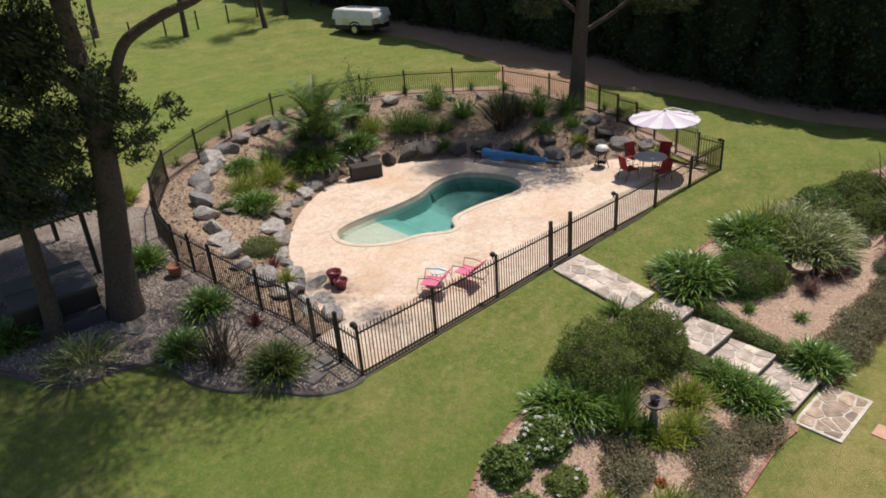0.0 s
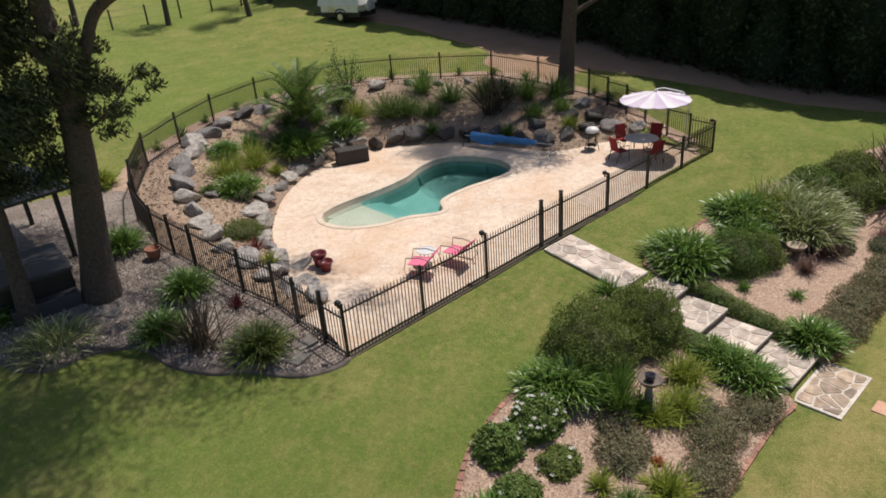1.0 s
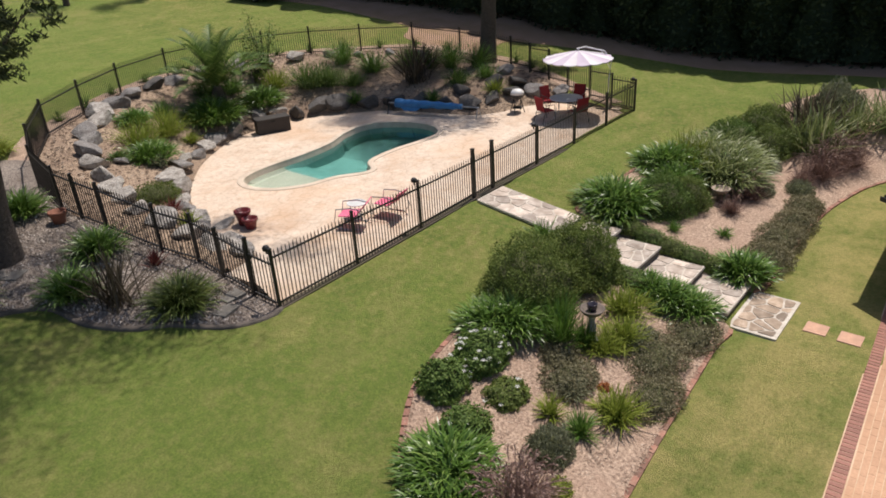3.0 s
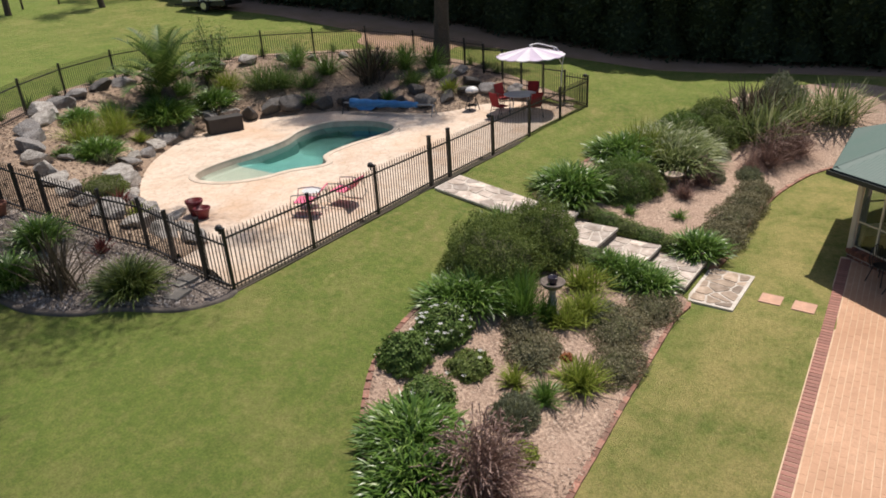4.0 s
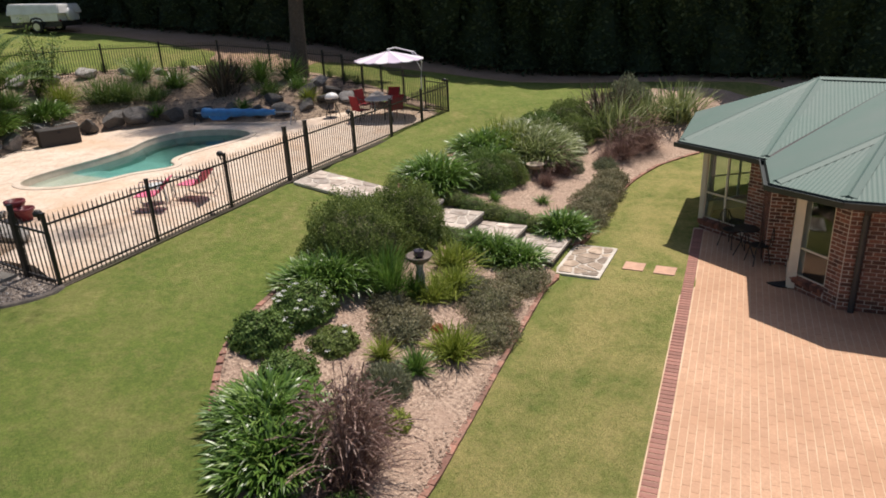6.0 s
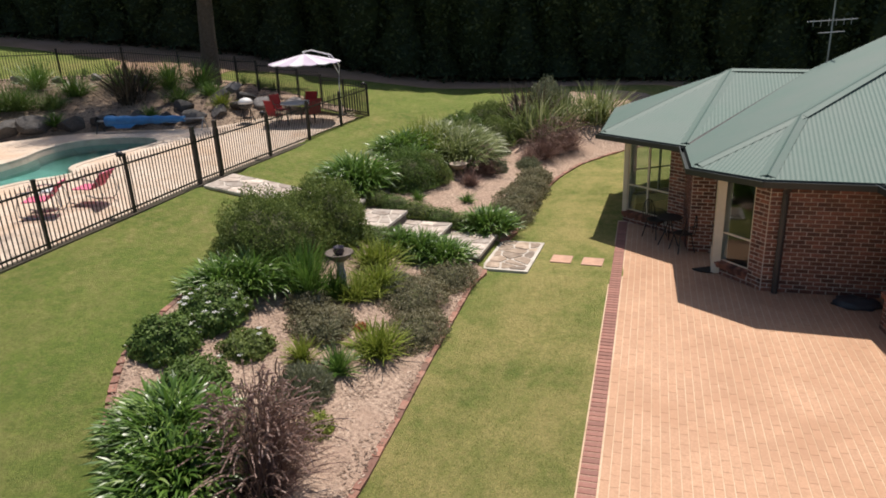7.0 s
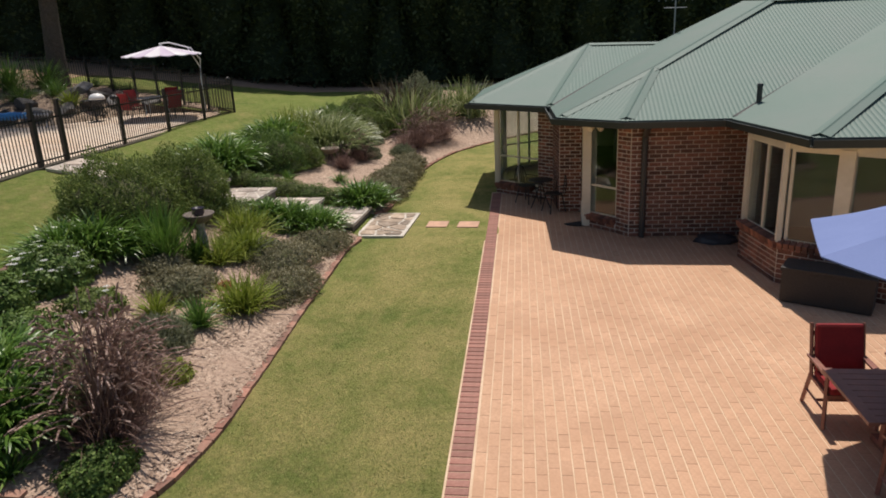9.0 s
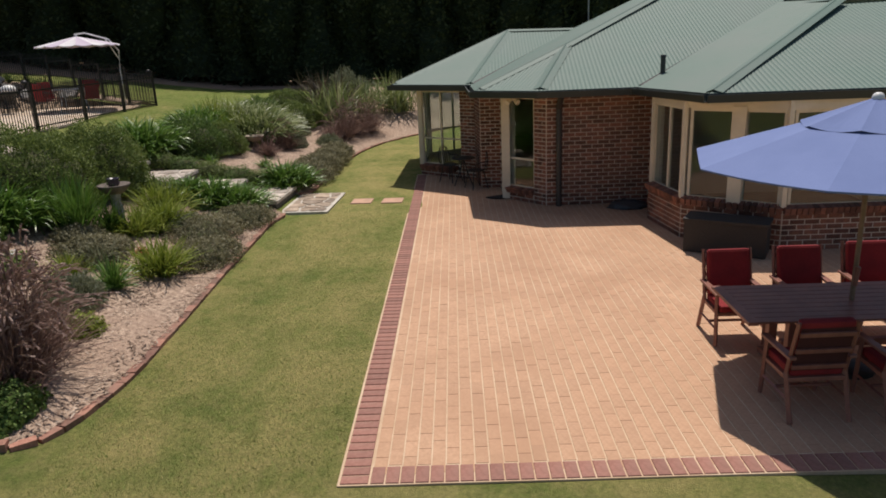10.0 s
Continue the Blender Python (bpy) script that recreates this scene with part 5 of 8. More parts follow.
clump("small_lily", 5.95, 4.55, 0.3, 0.32, 60, 0.03, L_AGAP, "small green lily clump near the bed's end")
fountain_grass(7.05, 4.2, 0.85, 1.0, 620, 330, "large purple fountain grass with mauve plumes")
fountain_grass(7.75, 4.35, 0.5, 0.75, 220, 70, "smaller purple fountain grass with mauve plumes")
fountain_grass(6.65, 4.0, 0.6, 0.75, 250, 90, "arching purple fountain grass beside brick edging")
shrub("small_bush", 6.25, 3.85, 0.42, 0.34, 0.34, 1700, 0.06, L_GREEN, "small dark green bush at the bed's end", 1.8)
shrub("small_bush", 8.2, 4.15, 0.3, 0.26, 0.28, 800, 0.07, L_YEL, "little yellow-green bush on bare mulch", 2.6)
clump("yellow_lily", 12.05, 5.38, 0.5, 0.6, 170, 0.024, L_YEL, "yellow-green lily clump at the birdbath's foot", spread=0.3)
clump("dark_iris", 11.95, 5.75, 0.35, 0.62, 120, 0.024, L_AGAP, "upright dark green iris clump beside the birdbath", stiff=0.5, spread=0.3)
clump("grassy_edge", 12.35, 5.1, 0.4, 0.4, 130, 0.022, L_YEL, "yellow-green lily tuft in front of the birdbath")
clump("green_tuft", 9.65, 5.15, 0.40, 0.46, 150, 0.02, L_YEL, "bright green grassy tuft")
clump("green_tuft", 9.65, 4.5, 0.40, 0.52, 170, 0.02, L_AGAP, "dark green grassy tuft")
shrub("grey_shrub", 8.9, 4.7, 0.48, 0.42, 0.42, 2200, 0.10, L_GREY, "grey-green spiky shrub on mulch", 5.0)
clump("yellow_lily", 10.5, 4.2, 0.62, 0.62, 260, 0.026, L_YEL, "yellow-green fountain of narrow strap leaves", spread=0.28)
shrub("groundcover", 10.75, 5.45, 0.62, 0.52, 0.36, 2600, 0.06, L_DULL, "grey-olive groundcover mound with tiny pale flowers", 3.0)
clump("grassy_edge", 10.45, 5.15, 0.42, 0.35, 150, 0.022, L_GREY, "pale grey-green grassy clump")
shrub("groundcover", 11.25, 5.95, 0.42, 0.38, 0.34, 1700, 0.06, L_DULL, "grey-olive groundcover mound on mulch", 3.0)
shrub("groundcover", 11.55, 3.95, 0.75, 0.5, 0.36, 2600, 0.055, L_DULL, "brownish olive groundcover spilling to the edging", 3.0)
shrub("groundcover", 12.75, 4.45, 0.82, 0.62, 0.38, 3000, 0.055, L_DULL, "brownish olive groundcover mound with pale flowers", 3.0)
shrub("groundcover", 14.1, 4.15, 0.72, 0.52, 0.4, 2600, 0.055, L_DULL, "brownish olive groundcover beside the steps", 3.0)
shrub("groundcover", 13.0, 5.0, 0.5, 0.4, 0.28, 1600, 0.055, L_GREY, "low grey-green creeping mound", 3.0)
shrub("tiny_bush", 11.05, 4.75, 0.14, 0.14, 0.2, 300, 0.06, leafy("copper_leaf", (0.25, 0.08, 0.03), (0.42, 0.15, 0.05)), "tiny copper-orange bush on mulch", 2.5)
clump("yellow_lily", 12.75, 5.2, 0.7, 0.54, 240, 0.026, L_YEL, "yellow-green lily clump beside the birdbath", spread=0.3)
clump("yellow_lily", 13.75, 5.65, 0.72, 0.58, 260, 0.026, L_YEL, "yellow-green lily clump beside the birdbath", spread=0.3)
clump("agapanthus", 14.95, 4.5, 0.62, 0.68, 190, 0.035, L_AGAP, AG)
clump("agapanthus", 14.98, 5.05, 0.62, 0.68, 190, 0.035, L_AGAP, AG)
clump("agapanthus", 15.0, 5.6, 0.5, 0.62, 130, 0.035, L_AGAP, AG)
shrub("tiny_bush", 14.45, 5.15, 0.28, 0.25, 0.25, 700, 0.05, L_GREEN, "small round bright green bush", 2.0)
shrub("creeping_border", 15.0, 6.35, 0.42, 0.95, 0.34, 2600, 0.06, L_GREEN, "low creeping green border along the steps", 3.0)
shrub("creeping_border", 15.05, 7.9, 0.40, 0.8, 0.4, 2200, 0.06, L_GREEN, "low creeping green border along the steps", 3.0)

# ---- long bed on the other side of the steps ----
clump("agapanthus", 18.2, 8.2, 1.04, 1.04, 325, 0.048, L_AGAP, AG, spread=0.35)
clump("agapanthus", 17.65, 7.9, 0.73, 0.85, 200, 0.045, L_AGAP, AG, spread=0.35)
shrub("rounded_shrub", 19.35, 7.2, 1.05, 0.95, 1.0, 7000, 0.075, L_GREEN, "dense dark green shrub beside the steps", 3.2, lumps=2.2)
shrub("rounded_shrub", 20.15, 6.8, 0.75, 0.75, 0.9, 4500, 0.075, L_BUSH, "dense dark green shrub beside a birdbath", 3.2, lumps=2.2)
clump("agapanthus", 21.9, 8.2, 0.98, 1.04, 300, 0.048, L_AGAP, AG, spread=0.35)
clump("yellow_lily", 22.9, 7.9, 1.04, 1.22, 350, 0.035, L_YEL, "tall yellow-green lily clump", spread=0.3)
clump("variegated_lily", 22.6, 6.5, 1.16, 1.10, 375, 0.045, L_STRIPE, "large pale striped lily clump", spread=0.3)
clump("variegated_lily", 23.8, 6.6, 0.98, 1.04, 300, 0.045, L_STRIPE, "large pale striped lily clump", spread=0.3)
shrub("rounded_shrub", 25.6, 7.4, 1.4, 0.9, 0.9, 5000, 0.09, L_GREEN, "broad dark green shrub behind the lilies", 2.6, lumps=2.2)
shrub("rounded_shrub", 27.6, 6.9, 1.3, 0.9, 0.95, 5000, 0.09, L_BUSH, "broad dark green shrub near the upper lawn", 2.6, lumps=2.2)
clump("flax", 27.4, 5.0, 1.40, 1.7, 210, 0.060, L_STRIPE, "large striped flax with upright fans", stiff=0.5, spread=0.3)
clump("flax", 28.6, 5.6, 1.30, 1.8, 150, 0.060, L_FLAX, "large bronze flax with upright fans", stiff=0.6, spread=0.3)
clump("flax", 30.8, 3.0, 1.34, 1.65, 190, 0.060, L_STRIPE, "large striped flax near the house corner", stiff=0.5, spread=0.3)
shrub("grey_shrub", 30.2, 5.0, 1.0, 0.9, 1.5, 3500, 0.12, L_GREY, "tall blue-grey shrub among flaxes", 3.0)
fountain_grass(26.4, 4.1, 0.95, 1.0, 520, 110, "wide purple fountain grass on the sloping bed")
fountain_grass(27.3, 3.7, 0.85, 0.95, 450, 90, "purple fountain grass beside the flax")
fountain_grass(24.5, 4.6, 0.42, 0.7, 260, 12, "small dark purple grass tuft")
fountain_grass(21.9, 5.75, 0.35, 0.5, 200, 6, "small dark purple grass tuft")
shrub("grey_shrub", 24.8, 5.9, 0.55, 0.5, 0.5, 1600, 0.10, L_GREY, "small grey-green shrub on mulch", 4.0)
clump("variegated_lily", 23.3, 7.4, 0.95, 1.1, 300, 0.045, L_STRIPE, "large pale striped lily clump", spread=0.3)
clump("yellow_lily", 22.1, 7.3, 0.8, 1.0, 260, 0.035, L_YEL, "tall yellow-green lily clump", spread=0.3)
fountain_grass(20.75, 5.6, 0.42, 0.62, 240, 20, "small purple grass in front of the birdbath")
fountain_grass(22.2, 5.5, 0.5, 0.75, 280, 30, "small dark purple grass beside the striped lilies")
fountain_grass(25.4, 4.3, 0.8, 0.95, 420, 90, "wide purple fountain grass on the sloping bed")
shrub("grey_shrub", 22.9, 5.4, 0.5, 0.42, 0.4, 1500, 0.08, L_GREY, "low grey-green creeping shrub on mulch", 3.5)
shrub("groundcover", 21.6, 4.0, 0.8, 0.55, 0.5, 2600, 0.06, L_DULL, "grey-olive groundcover mound along the lawn", 3.0)
shrub("rounded_shrub", 26.3, 6.2, 1.1, 0.9, 0.9, 4200, 0.085, L_BUSH, "broad olive shrub among the flaxes", 2.6, lumps=2.2)
clump("flax", 29.6, 4.2, 1.2, 1.5, 170, 0.055, L_STRIPE, "striped flax with upright fans", stiff=0.5, spread=0.3)
shrub("grey_shrub", 23.9, 4.5, 0.55, 0.45, 0.42, 1600, 0.08, L_GREY, "low grey-green shrub on sloping mulch", 3.5)
shrub("groundcover", 22.9, 4.1, 0.7, 0.5, 0.45, 2400, 0.06, L_DULL, "grey-olive groundcover mound along the lawn", 3.0)
clump("agapanthus", 20.9, 7.6, 0.8, 0.85, 260, 0.045, L_AGAP, AG, spread=0.3)
clump("variegated_lily", 24.7, 7.2, 0.85, 0.95, 240, 0.045, L_STRIPE, "pale striped lily clump behind the shrubs", spread=0.3)
clump("agapanthus", 17.55, 4.2, 0.76, 0.76, 250, 0.042, L_AGAP, AG, spread=0.3)
shrub("groundcover", 18.9, 4.0, 0.85, 0.62, 0.5, 3000, 0.06, L_DULL, "grey-olive groundcover mound along the lawn", 3.0)
shrub("groundcover", 20.3, 4.05, 0.95, 0.62, 0.5, 3200, 0.06, L_DULL, "grey-olive groundcover mound along the lawn", 3.0)
clump("small_lily", 19.2, 5.25, 0.28, 0.35, 70, 0.03, L_AGAP, "small green lily clump on bare mulch")
clump("small_lily", 18.3, 6.4, 0.3, 0.35, 70, 0.03, L_AGAP, "small green lily clump beside the shrub")
for k, (x, y) in enumerate(((17.25, 8.0), (17.3, 7.35), (17.3, 6.7), (17.3, 6.05), (17.3, 5.4), (17.3, 4.85))):
    shrub("creeping_border", x, y, 0.36, 0.52, 0.38, 1700, 0.055, L_BUSH if k % 2 else L_GREEN, "low trimmed creeping border along the steps", 3.0, group="creeping borders")


# ---- birdbaths ----
BATH = blotchy("brown_mossy_stone", (0.15, 0.12, 0.10), (0.26, 0.215, 0.185), (0.10, 0.08, 0.065), 25, 4, 0.9, 0.4)
STONE = blotchy("weathered_cast_stone", (0.34, 0.325, 0.30), (0.54, 0.515, 0.47), (0.22, 0.20, 0.175), 25, 4, 0.9, 0.4)
DARK_POT = blotchy("dark_blue_glaze", (0.02, 0.018, 0.03), (0.035, 0.03, 0.05), (0.03, 0.025, 0.03), 20, 3, 0.25, 0.0)
SANDY = blotchy("buff_cast_stone", (0.34, 0.27, 0.21), (0.46, 0.38, 0.30), (0.27, 0.21, 0.155), 25, 4, 0.9, 0.4)


def birdbath(x, y, r, h, material, label, foot=None):
    ob = thing("birdbath", Matrix.Translation((x, y, z_at(x, y) - 0.03)), label, "birdbath")
    part("pedestal", lathe([(0.17, 0), (0.17, 0.06), (0.12, 0.1), (0.09, h * 0.3), (0.105, h * 0.5), (0.07, h * 0.7), (0.09, h * 0.88), (0.13, h - 0.05)]), foot or material, ob, smooth=True)
    part("basin", lathe([(0.14, h - 0.07), (r * 0.8, h - 0.02), (r, h + 0.06), (r + 0.02, h + 0.09), (r - 0.03, h + 0.09), (r * 0.75, h + 0.04), (0.02, h + 0.02)], 32), material, ob, smooth=True)
    return ob


bb = birdbath(12.25, 5.7, 0.26, 0.76, BATH, "grey stone birdbath with a dark pot on it", STONE)
part("pot", lathe([(0.07, 0.785), (0.11, 0.87), (0.10, 0.94), (0.115, 0.96), (0.09, 0.96), (0.06, 0.84)]), DARK_POT, bb, "dark glazed pot", smooth=True)
birdbath(21.15, 6.1, 0.27, 0.42, SANDY, "buff stone birdbath with a shallow pale bowl", blotchy("brown_cast_stone", (0.11, 0.07, 0.05), (0.19, 0.13, 0.095), (0.09, 0.06, 0.045), 25, 4, 0.9, 0.4))

# ---- boulders ----
def boulder_mesh(seed):
    bm = bmesh.new()
    bmesh.ops.create_icosphere(bm, subdivisions=3, radius=1.0)
    rng = random.Random(seed)
    planes = [Vector((rng.uniform(-1, 1), rng.uniform(-1, 1), rng.uniform(-0.6, 1))).normalized() for _ in range(10)]
    for v in bm.verts:
        p = v.co.copy()
        for n in planes:
            d = p.dot(n)
            if d > 0.52:
                p -= n * (d - 0.52) * 0.98
        p *= 1.12 + 0.06 * noise.noise(p * 2.2 + Vector((seed, 0, 0))) + 0.04 * noise.noise(p * 6 + Vector((0, seed, 0)))
        v.co = p
    me = bpy.data.meshes.new("boulder")
    bm.to_mesh(me)
    bm.free()
    return me


BOULDERS = {}
for key, m in (("pale", ROCK_PALE), ("grey", ROCK), ("dark", ROCK_SHADED)):
    BOULDERS[key] = []
    for s in range(4):
        me = boulder_mesh(s * 7 + len(key))
        me.materials.append(m)
        BOULDERS[key].append(me)
rock_rng = random.Random(11)


def boulder(x, y, s, key, flat=0.7, z=None, group="garden boulders"):
    me = rock_rng.choice(BOULDERS[key])
    word = {"pale": "pale weathered garden boulder bedded in mulch", "grey": "grey weathered garden boulder bedded in mulch", "dark": "boulder retaining the planted bank, shade put into its dark colour"}[key]
    ob = obj("boulder", me, None, None, word, "boulder", group)
    ob.location = (x, y, (z_at(x, y) if z is None else z) + s * flat * 0.35)
    ob.scale = (s * rock_rng.uniform(0.9, 1.35), s * rock_rng.uniform(0.75, 1.05), s * flat)
    ob.rotation_euler = (rock_rng.uniform(-0.2, 0.2), rock_rng.uniform(-0.2, 0.2), rock_rng.uniform(0, 6.28))


for x, y, s, k in ((12.4, 26.1, 0.55, "grey"), (13.6, 26.6, 0.5, "grey"), (11.6, 25.3, 0.62, "pale"), (11.0, 24.5, 0.55, "pale"), (10.3, 23.9, 0.55, "grey"), (9.95, 23.1, 0.5, "grey"),
                   (9.55, 22.2, 0.52, "grey"), (9.3, 21.3, 0.5, "pale"), (9.0, 20.4, 0.5, "pale"), (8.9, 19.5, 0.45, "pale"), (8.75, 18.7, 0.48, "pale"), (8.6, 17.7, 0.42, "pale"),
                   (8.6, 16.6, 0.5, "pale"), (8.65, 15.5, 0.5, "pale"), (8.75, 14.4, 0.45, "pale"), (9.0, 13.7, 0.42, "pale"),
                   (9.35, 15.9, 0.42, "grey"), (9.75, 16.7, 0.45, "pale"), (9.9, 17.5, 0.4, "grey"), (10.2, 18.2, 0.38, "pale"), (10.55, 19.1, 0.45, "pale"), (11.0, 20.0, 0.5, "pale"),
                   (11.8, 20.8, 0.38, "grey"), (12.3, 21.35, 0.35, "pale"), (12.9, 21.7, 0.4, "grey"), (13.6, 22.2, 0.38, "pale"), (14.5, 22.7, 0.42, "grey"), (15.6, 23.1, 0.5, "grey"),
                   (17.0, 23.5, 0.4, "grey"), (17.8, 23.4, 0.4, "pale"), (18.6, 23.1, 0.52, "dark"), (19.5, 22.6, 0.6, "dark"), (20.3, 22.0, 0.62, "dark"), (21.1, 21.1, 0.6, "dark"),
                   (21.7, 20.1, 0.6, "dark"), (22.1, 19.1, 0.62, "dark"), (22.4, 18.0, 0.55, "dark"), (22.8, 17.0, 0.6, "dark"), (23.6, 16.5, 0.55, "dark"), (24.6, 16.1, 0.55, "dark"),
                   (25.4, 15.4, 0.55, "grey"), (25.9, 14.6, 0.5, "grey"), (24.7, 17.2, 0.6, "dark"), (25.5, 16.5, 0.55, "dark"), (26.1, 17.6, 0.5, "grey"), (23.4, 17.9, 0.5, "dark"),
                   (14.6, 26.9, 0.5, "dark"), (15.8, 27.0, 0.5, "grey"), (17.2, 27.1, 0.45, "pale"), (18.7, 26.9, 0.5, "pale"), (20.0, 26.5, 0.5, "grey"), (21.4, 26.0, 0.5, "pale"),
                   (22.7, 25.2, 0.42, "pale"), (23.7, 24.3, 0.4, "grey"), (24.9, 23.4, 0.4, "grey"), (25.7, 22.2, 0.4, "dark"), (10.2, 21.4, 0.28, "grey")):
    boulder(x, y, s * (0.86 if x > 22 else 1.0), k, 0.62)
boulder(9.85, 15.8, 0.42, "pale", 0.2)
boulder(9.5, 14.7, 0.42, "pale", 0.2)

# ---- planting on the bank ----
def palm(x, y):
    ob = thing("date_palm", Matrix.Translation((x, y, z_at(x, y) - 0.05)), "young date palm with arching feathery fronds", "palm tree")
    bm = lathe([(0.26, 0), (0.34, 0.2), (0.3, 0.65), (0.22, 0.95), (0.12, 1.08)], 14)
    part("trunk", bm, STEM, ob, "short shaggy trunk")
    rng = random.Random(8)
    for i in range(27):
        a = i * 2.399
        rise = rng.uniform(0.5, 1.15) if i > 9 else rng.uniform(1.15, 1.5)
        ln = rng.uniform(2.5, 3.0)
        verts, faces, pts = [], [], []
        for s in range(13):
            t = s / 12
            el = rise - t ** 1.6 * 1.0
            if s:
                p = pts[-1] + Vector((math.cos(a) * math.cos(el), math.sin(a) * math.cos(el), math.sin(el))) * ln / 12
            else:
                p = Vector((0, 0, 1.0))
            pts.append(p)
        side = Vector((-math.sin(a), math.cos(a), 0))
        for s in range(27):
            t = 0.12 + 0.88 * s / 27
            k = min(int(t * 12), 11)
            c = pts[k].lerp(pts[k + 1], t * 12 - k)
            d = (pts[k + 1] - pts[k]).normalized()
            up = side.cross(d).normalized() * -1
            L = 0.5 * math.sin(math.pi * (0.12 + 0.85 * t)) + 0.06
            for sg in (-1, 1):
                tip = c + (side * sg * 0.85 + d * 0.55 + up * rng.uniform(0.3, 0.6)).normalized() * L + Vector((0, 0, -0.06))
                w = d * 0.045
                q = len(verts)
                verts += [tuple(c - w), tuple(c + w), tuple(tip)]
                faces.append((q, q + 1, q + 2))
        for s in range(12):
            q = len(verts)
            w = side * 0.014 * (1.2 - s / 12)
            verts += [tuple(pts[s] - w), tuple(pts[s] + w), tuple(pts[s + 1] + w), tuple(pts[s + 1] - w)]
            faces.append((q, q + 1, q + 2, q + 3))
        part("frond", mesh_of("frond", verts, faces), L_PALM, ob)
    return ob


palm(16.05, 24.5)
clump("agapanthus", 15.2, 23.85, 1.15, 1.15, 400, 0.045, L_AGAP, AG, spread=0.35)
clump("agapanthus", 17.8, 24.2, 0.91, 0.91, 250, 0.042, L_AGAP, AG, spread=0.3)
clump("agapanthus", 11.2, 21.6, 0.85, 0.8, 250, 0.040, L_AGAP, AG, spread=0.35)
clump("lomandra", 11.5, 22.7, 0.85, 0.95, 300, 0.022, L_YEL, "soft green mat-rush tussock on the bank", spread=0.3)
clump("lomandra", 12.9, 23.2, 0.78, 1.04, 275, 0.022, L_YEL, "soft olive mat-rush tussock on the bank", spread=0.3)
shrub("rosemary", 9.55, 18.5, 0.75, 0.6, 0.5, 2600, 0.07, L_BUSH, "low spreading rosemary bush above the boulders", 4.0)
clump("cycad", 10.15, 21.6, 0.5, 0.35, 90, 0.05, L_PALM, "small dark cycad among pale boulders")
clump("small_lily", 11.1, 20.8, 0.45, 0.45, 100, 0.030, L_GREY, "small grey-green tuft on mulch")
clump("small_lily", 13.4, 22.6, 0.45, 0.45, 100, 0.030, L_YEL, "small green tuft on mulch")
clump("small_lily", 9.3, 16.4, 0.45, 0.45, 87, 0.030, L_YEL, "small light green tuft behind boulders")
clump("cordyline", 9.25, 17.1, 0.3, 0.55, 50, 0.035, leafy("red_cordyline", (0.09, 0.02, 0.018), (0.2, 0.05, 0.04)), "small dark red cordyline beside boulders", stiff=0.5)
clump("lomandra", 20.3, 23.9, 0.95, 1.25, 420, 0.022, L_PALM, "tall feathery green tussock on the bank", spread=0.35)
clump("lomandra", 20.9, 23.3, 0.78, 1.04, 300, 0.022, L_PALM, "green tussock on the bank", spread=0.35)
clump("lomandra", 19.0, 24.7, 0.65, 1.04, 250, 0.022, L_YEL, "yellow-green tussock on the bank", spread=0.35)
clump("lomandra", 22.6, 24.2, 0.59, 1.30, 237, 0.022, L_AGAP, "upright green tussock near the fence", stiff=0.5, spread=0.3)
clump("lomandra", 23.0, 22.7, 0.65, 1.10, 250, 0.026, L_AGAP, "dark green tussock on the bank", spread=0.3)
clump("flax", 23.3, 20.4, 1.45, 1.8, 85, 0.06, L_FLAX, "large dark bronze flax on the bank", stiff=0.7, spread=0.2)
clump("lomandra", 25.2, 19.9, 0.65, 1.37, 237, 0.024, L_AGAP, "upright green tussock beside the gum tree", stiff=0.5)
clump("lomandra", 25.9, 18.9, 0.52, 1.23, 187, 0.024, L_AGAP, "upright green tussock beside the gum tree", stiff=0.5)
clump("lomandra", 24.3, 21.6, 0.65, 1.17, 237, 0.024, L_PALM, "olive tussock on the shaded bank", spread=0.3)
clump("small_lily", 22.3, 18.6, 0.52, 0.65, 125, 0.030, L_AGAP, "dark green tuft between boulders")
clump("small_lily", 24.1, 16.7, 0.52, 0.72, 137, 0.030, L_YEL, "light green tuft between boulders")
clump("small_lily", 20.7, 21.6, 0.45, 0.65, 125, 0.030, L_AGAP, "green tuft between boulders")


clump("lomandra", 17.2, 25.4, 0.7, 1.0, 260, 0.024, L_AGAP, "green tussock beside the palm", spread=0.35)
clump("lomandra", 16.2, 25.6, 0.7, 0.95, 260, 0.024, L_PALM, "olive tussock behind the palm", spread=0.35)
clump("lomandra", 21.6, 22.6, 0.6, 0.8, 220, 0.024, L_PALM, "olive tussock on the shaded bank", spread=0.35)
clump("lomandra", 24.6, 20.6, 0.55, 1.1, 200, 0.024, L_PALM, "upright olive tussock on the shaded bank", stiff=0.4)
clump("lomandra", 24.0, 18.6, 0.6, 0.7, 200, 0.024, L_PALM, "olive tussock above the boulders", spread=0.35)
clump("lomandra", 25.2, 17.9, 0.5, 0.7, 180, 0.024, L_AGAP, "green tussock above the boulders", spread=0.35)
clump("lomandra", 13.6, 24.6, 0.5, 0.7, 180, 0.024, L_AGAP, "green tussock on the bank", spread=0.35)
clump("agapanthus", 12.2, 24.2, 0.6, 0.65, 180, 0.04, L_AGAP, AG, spread=0.3)


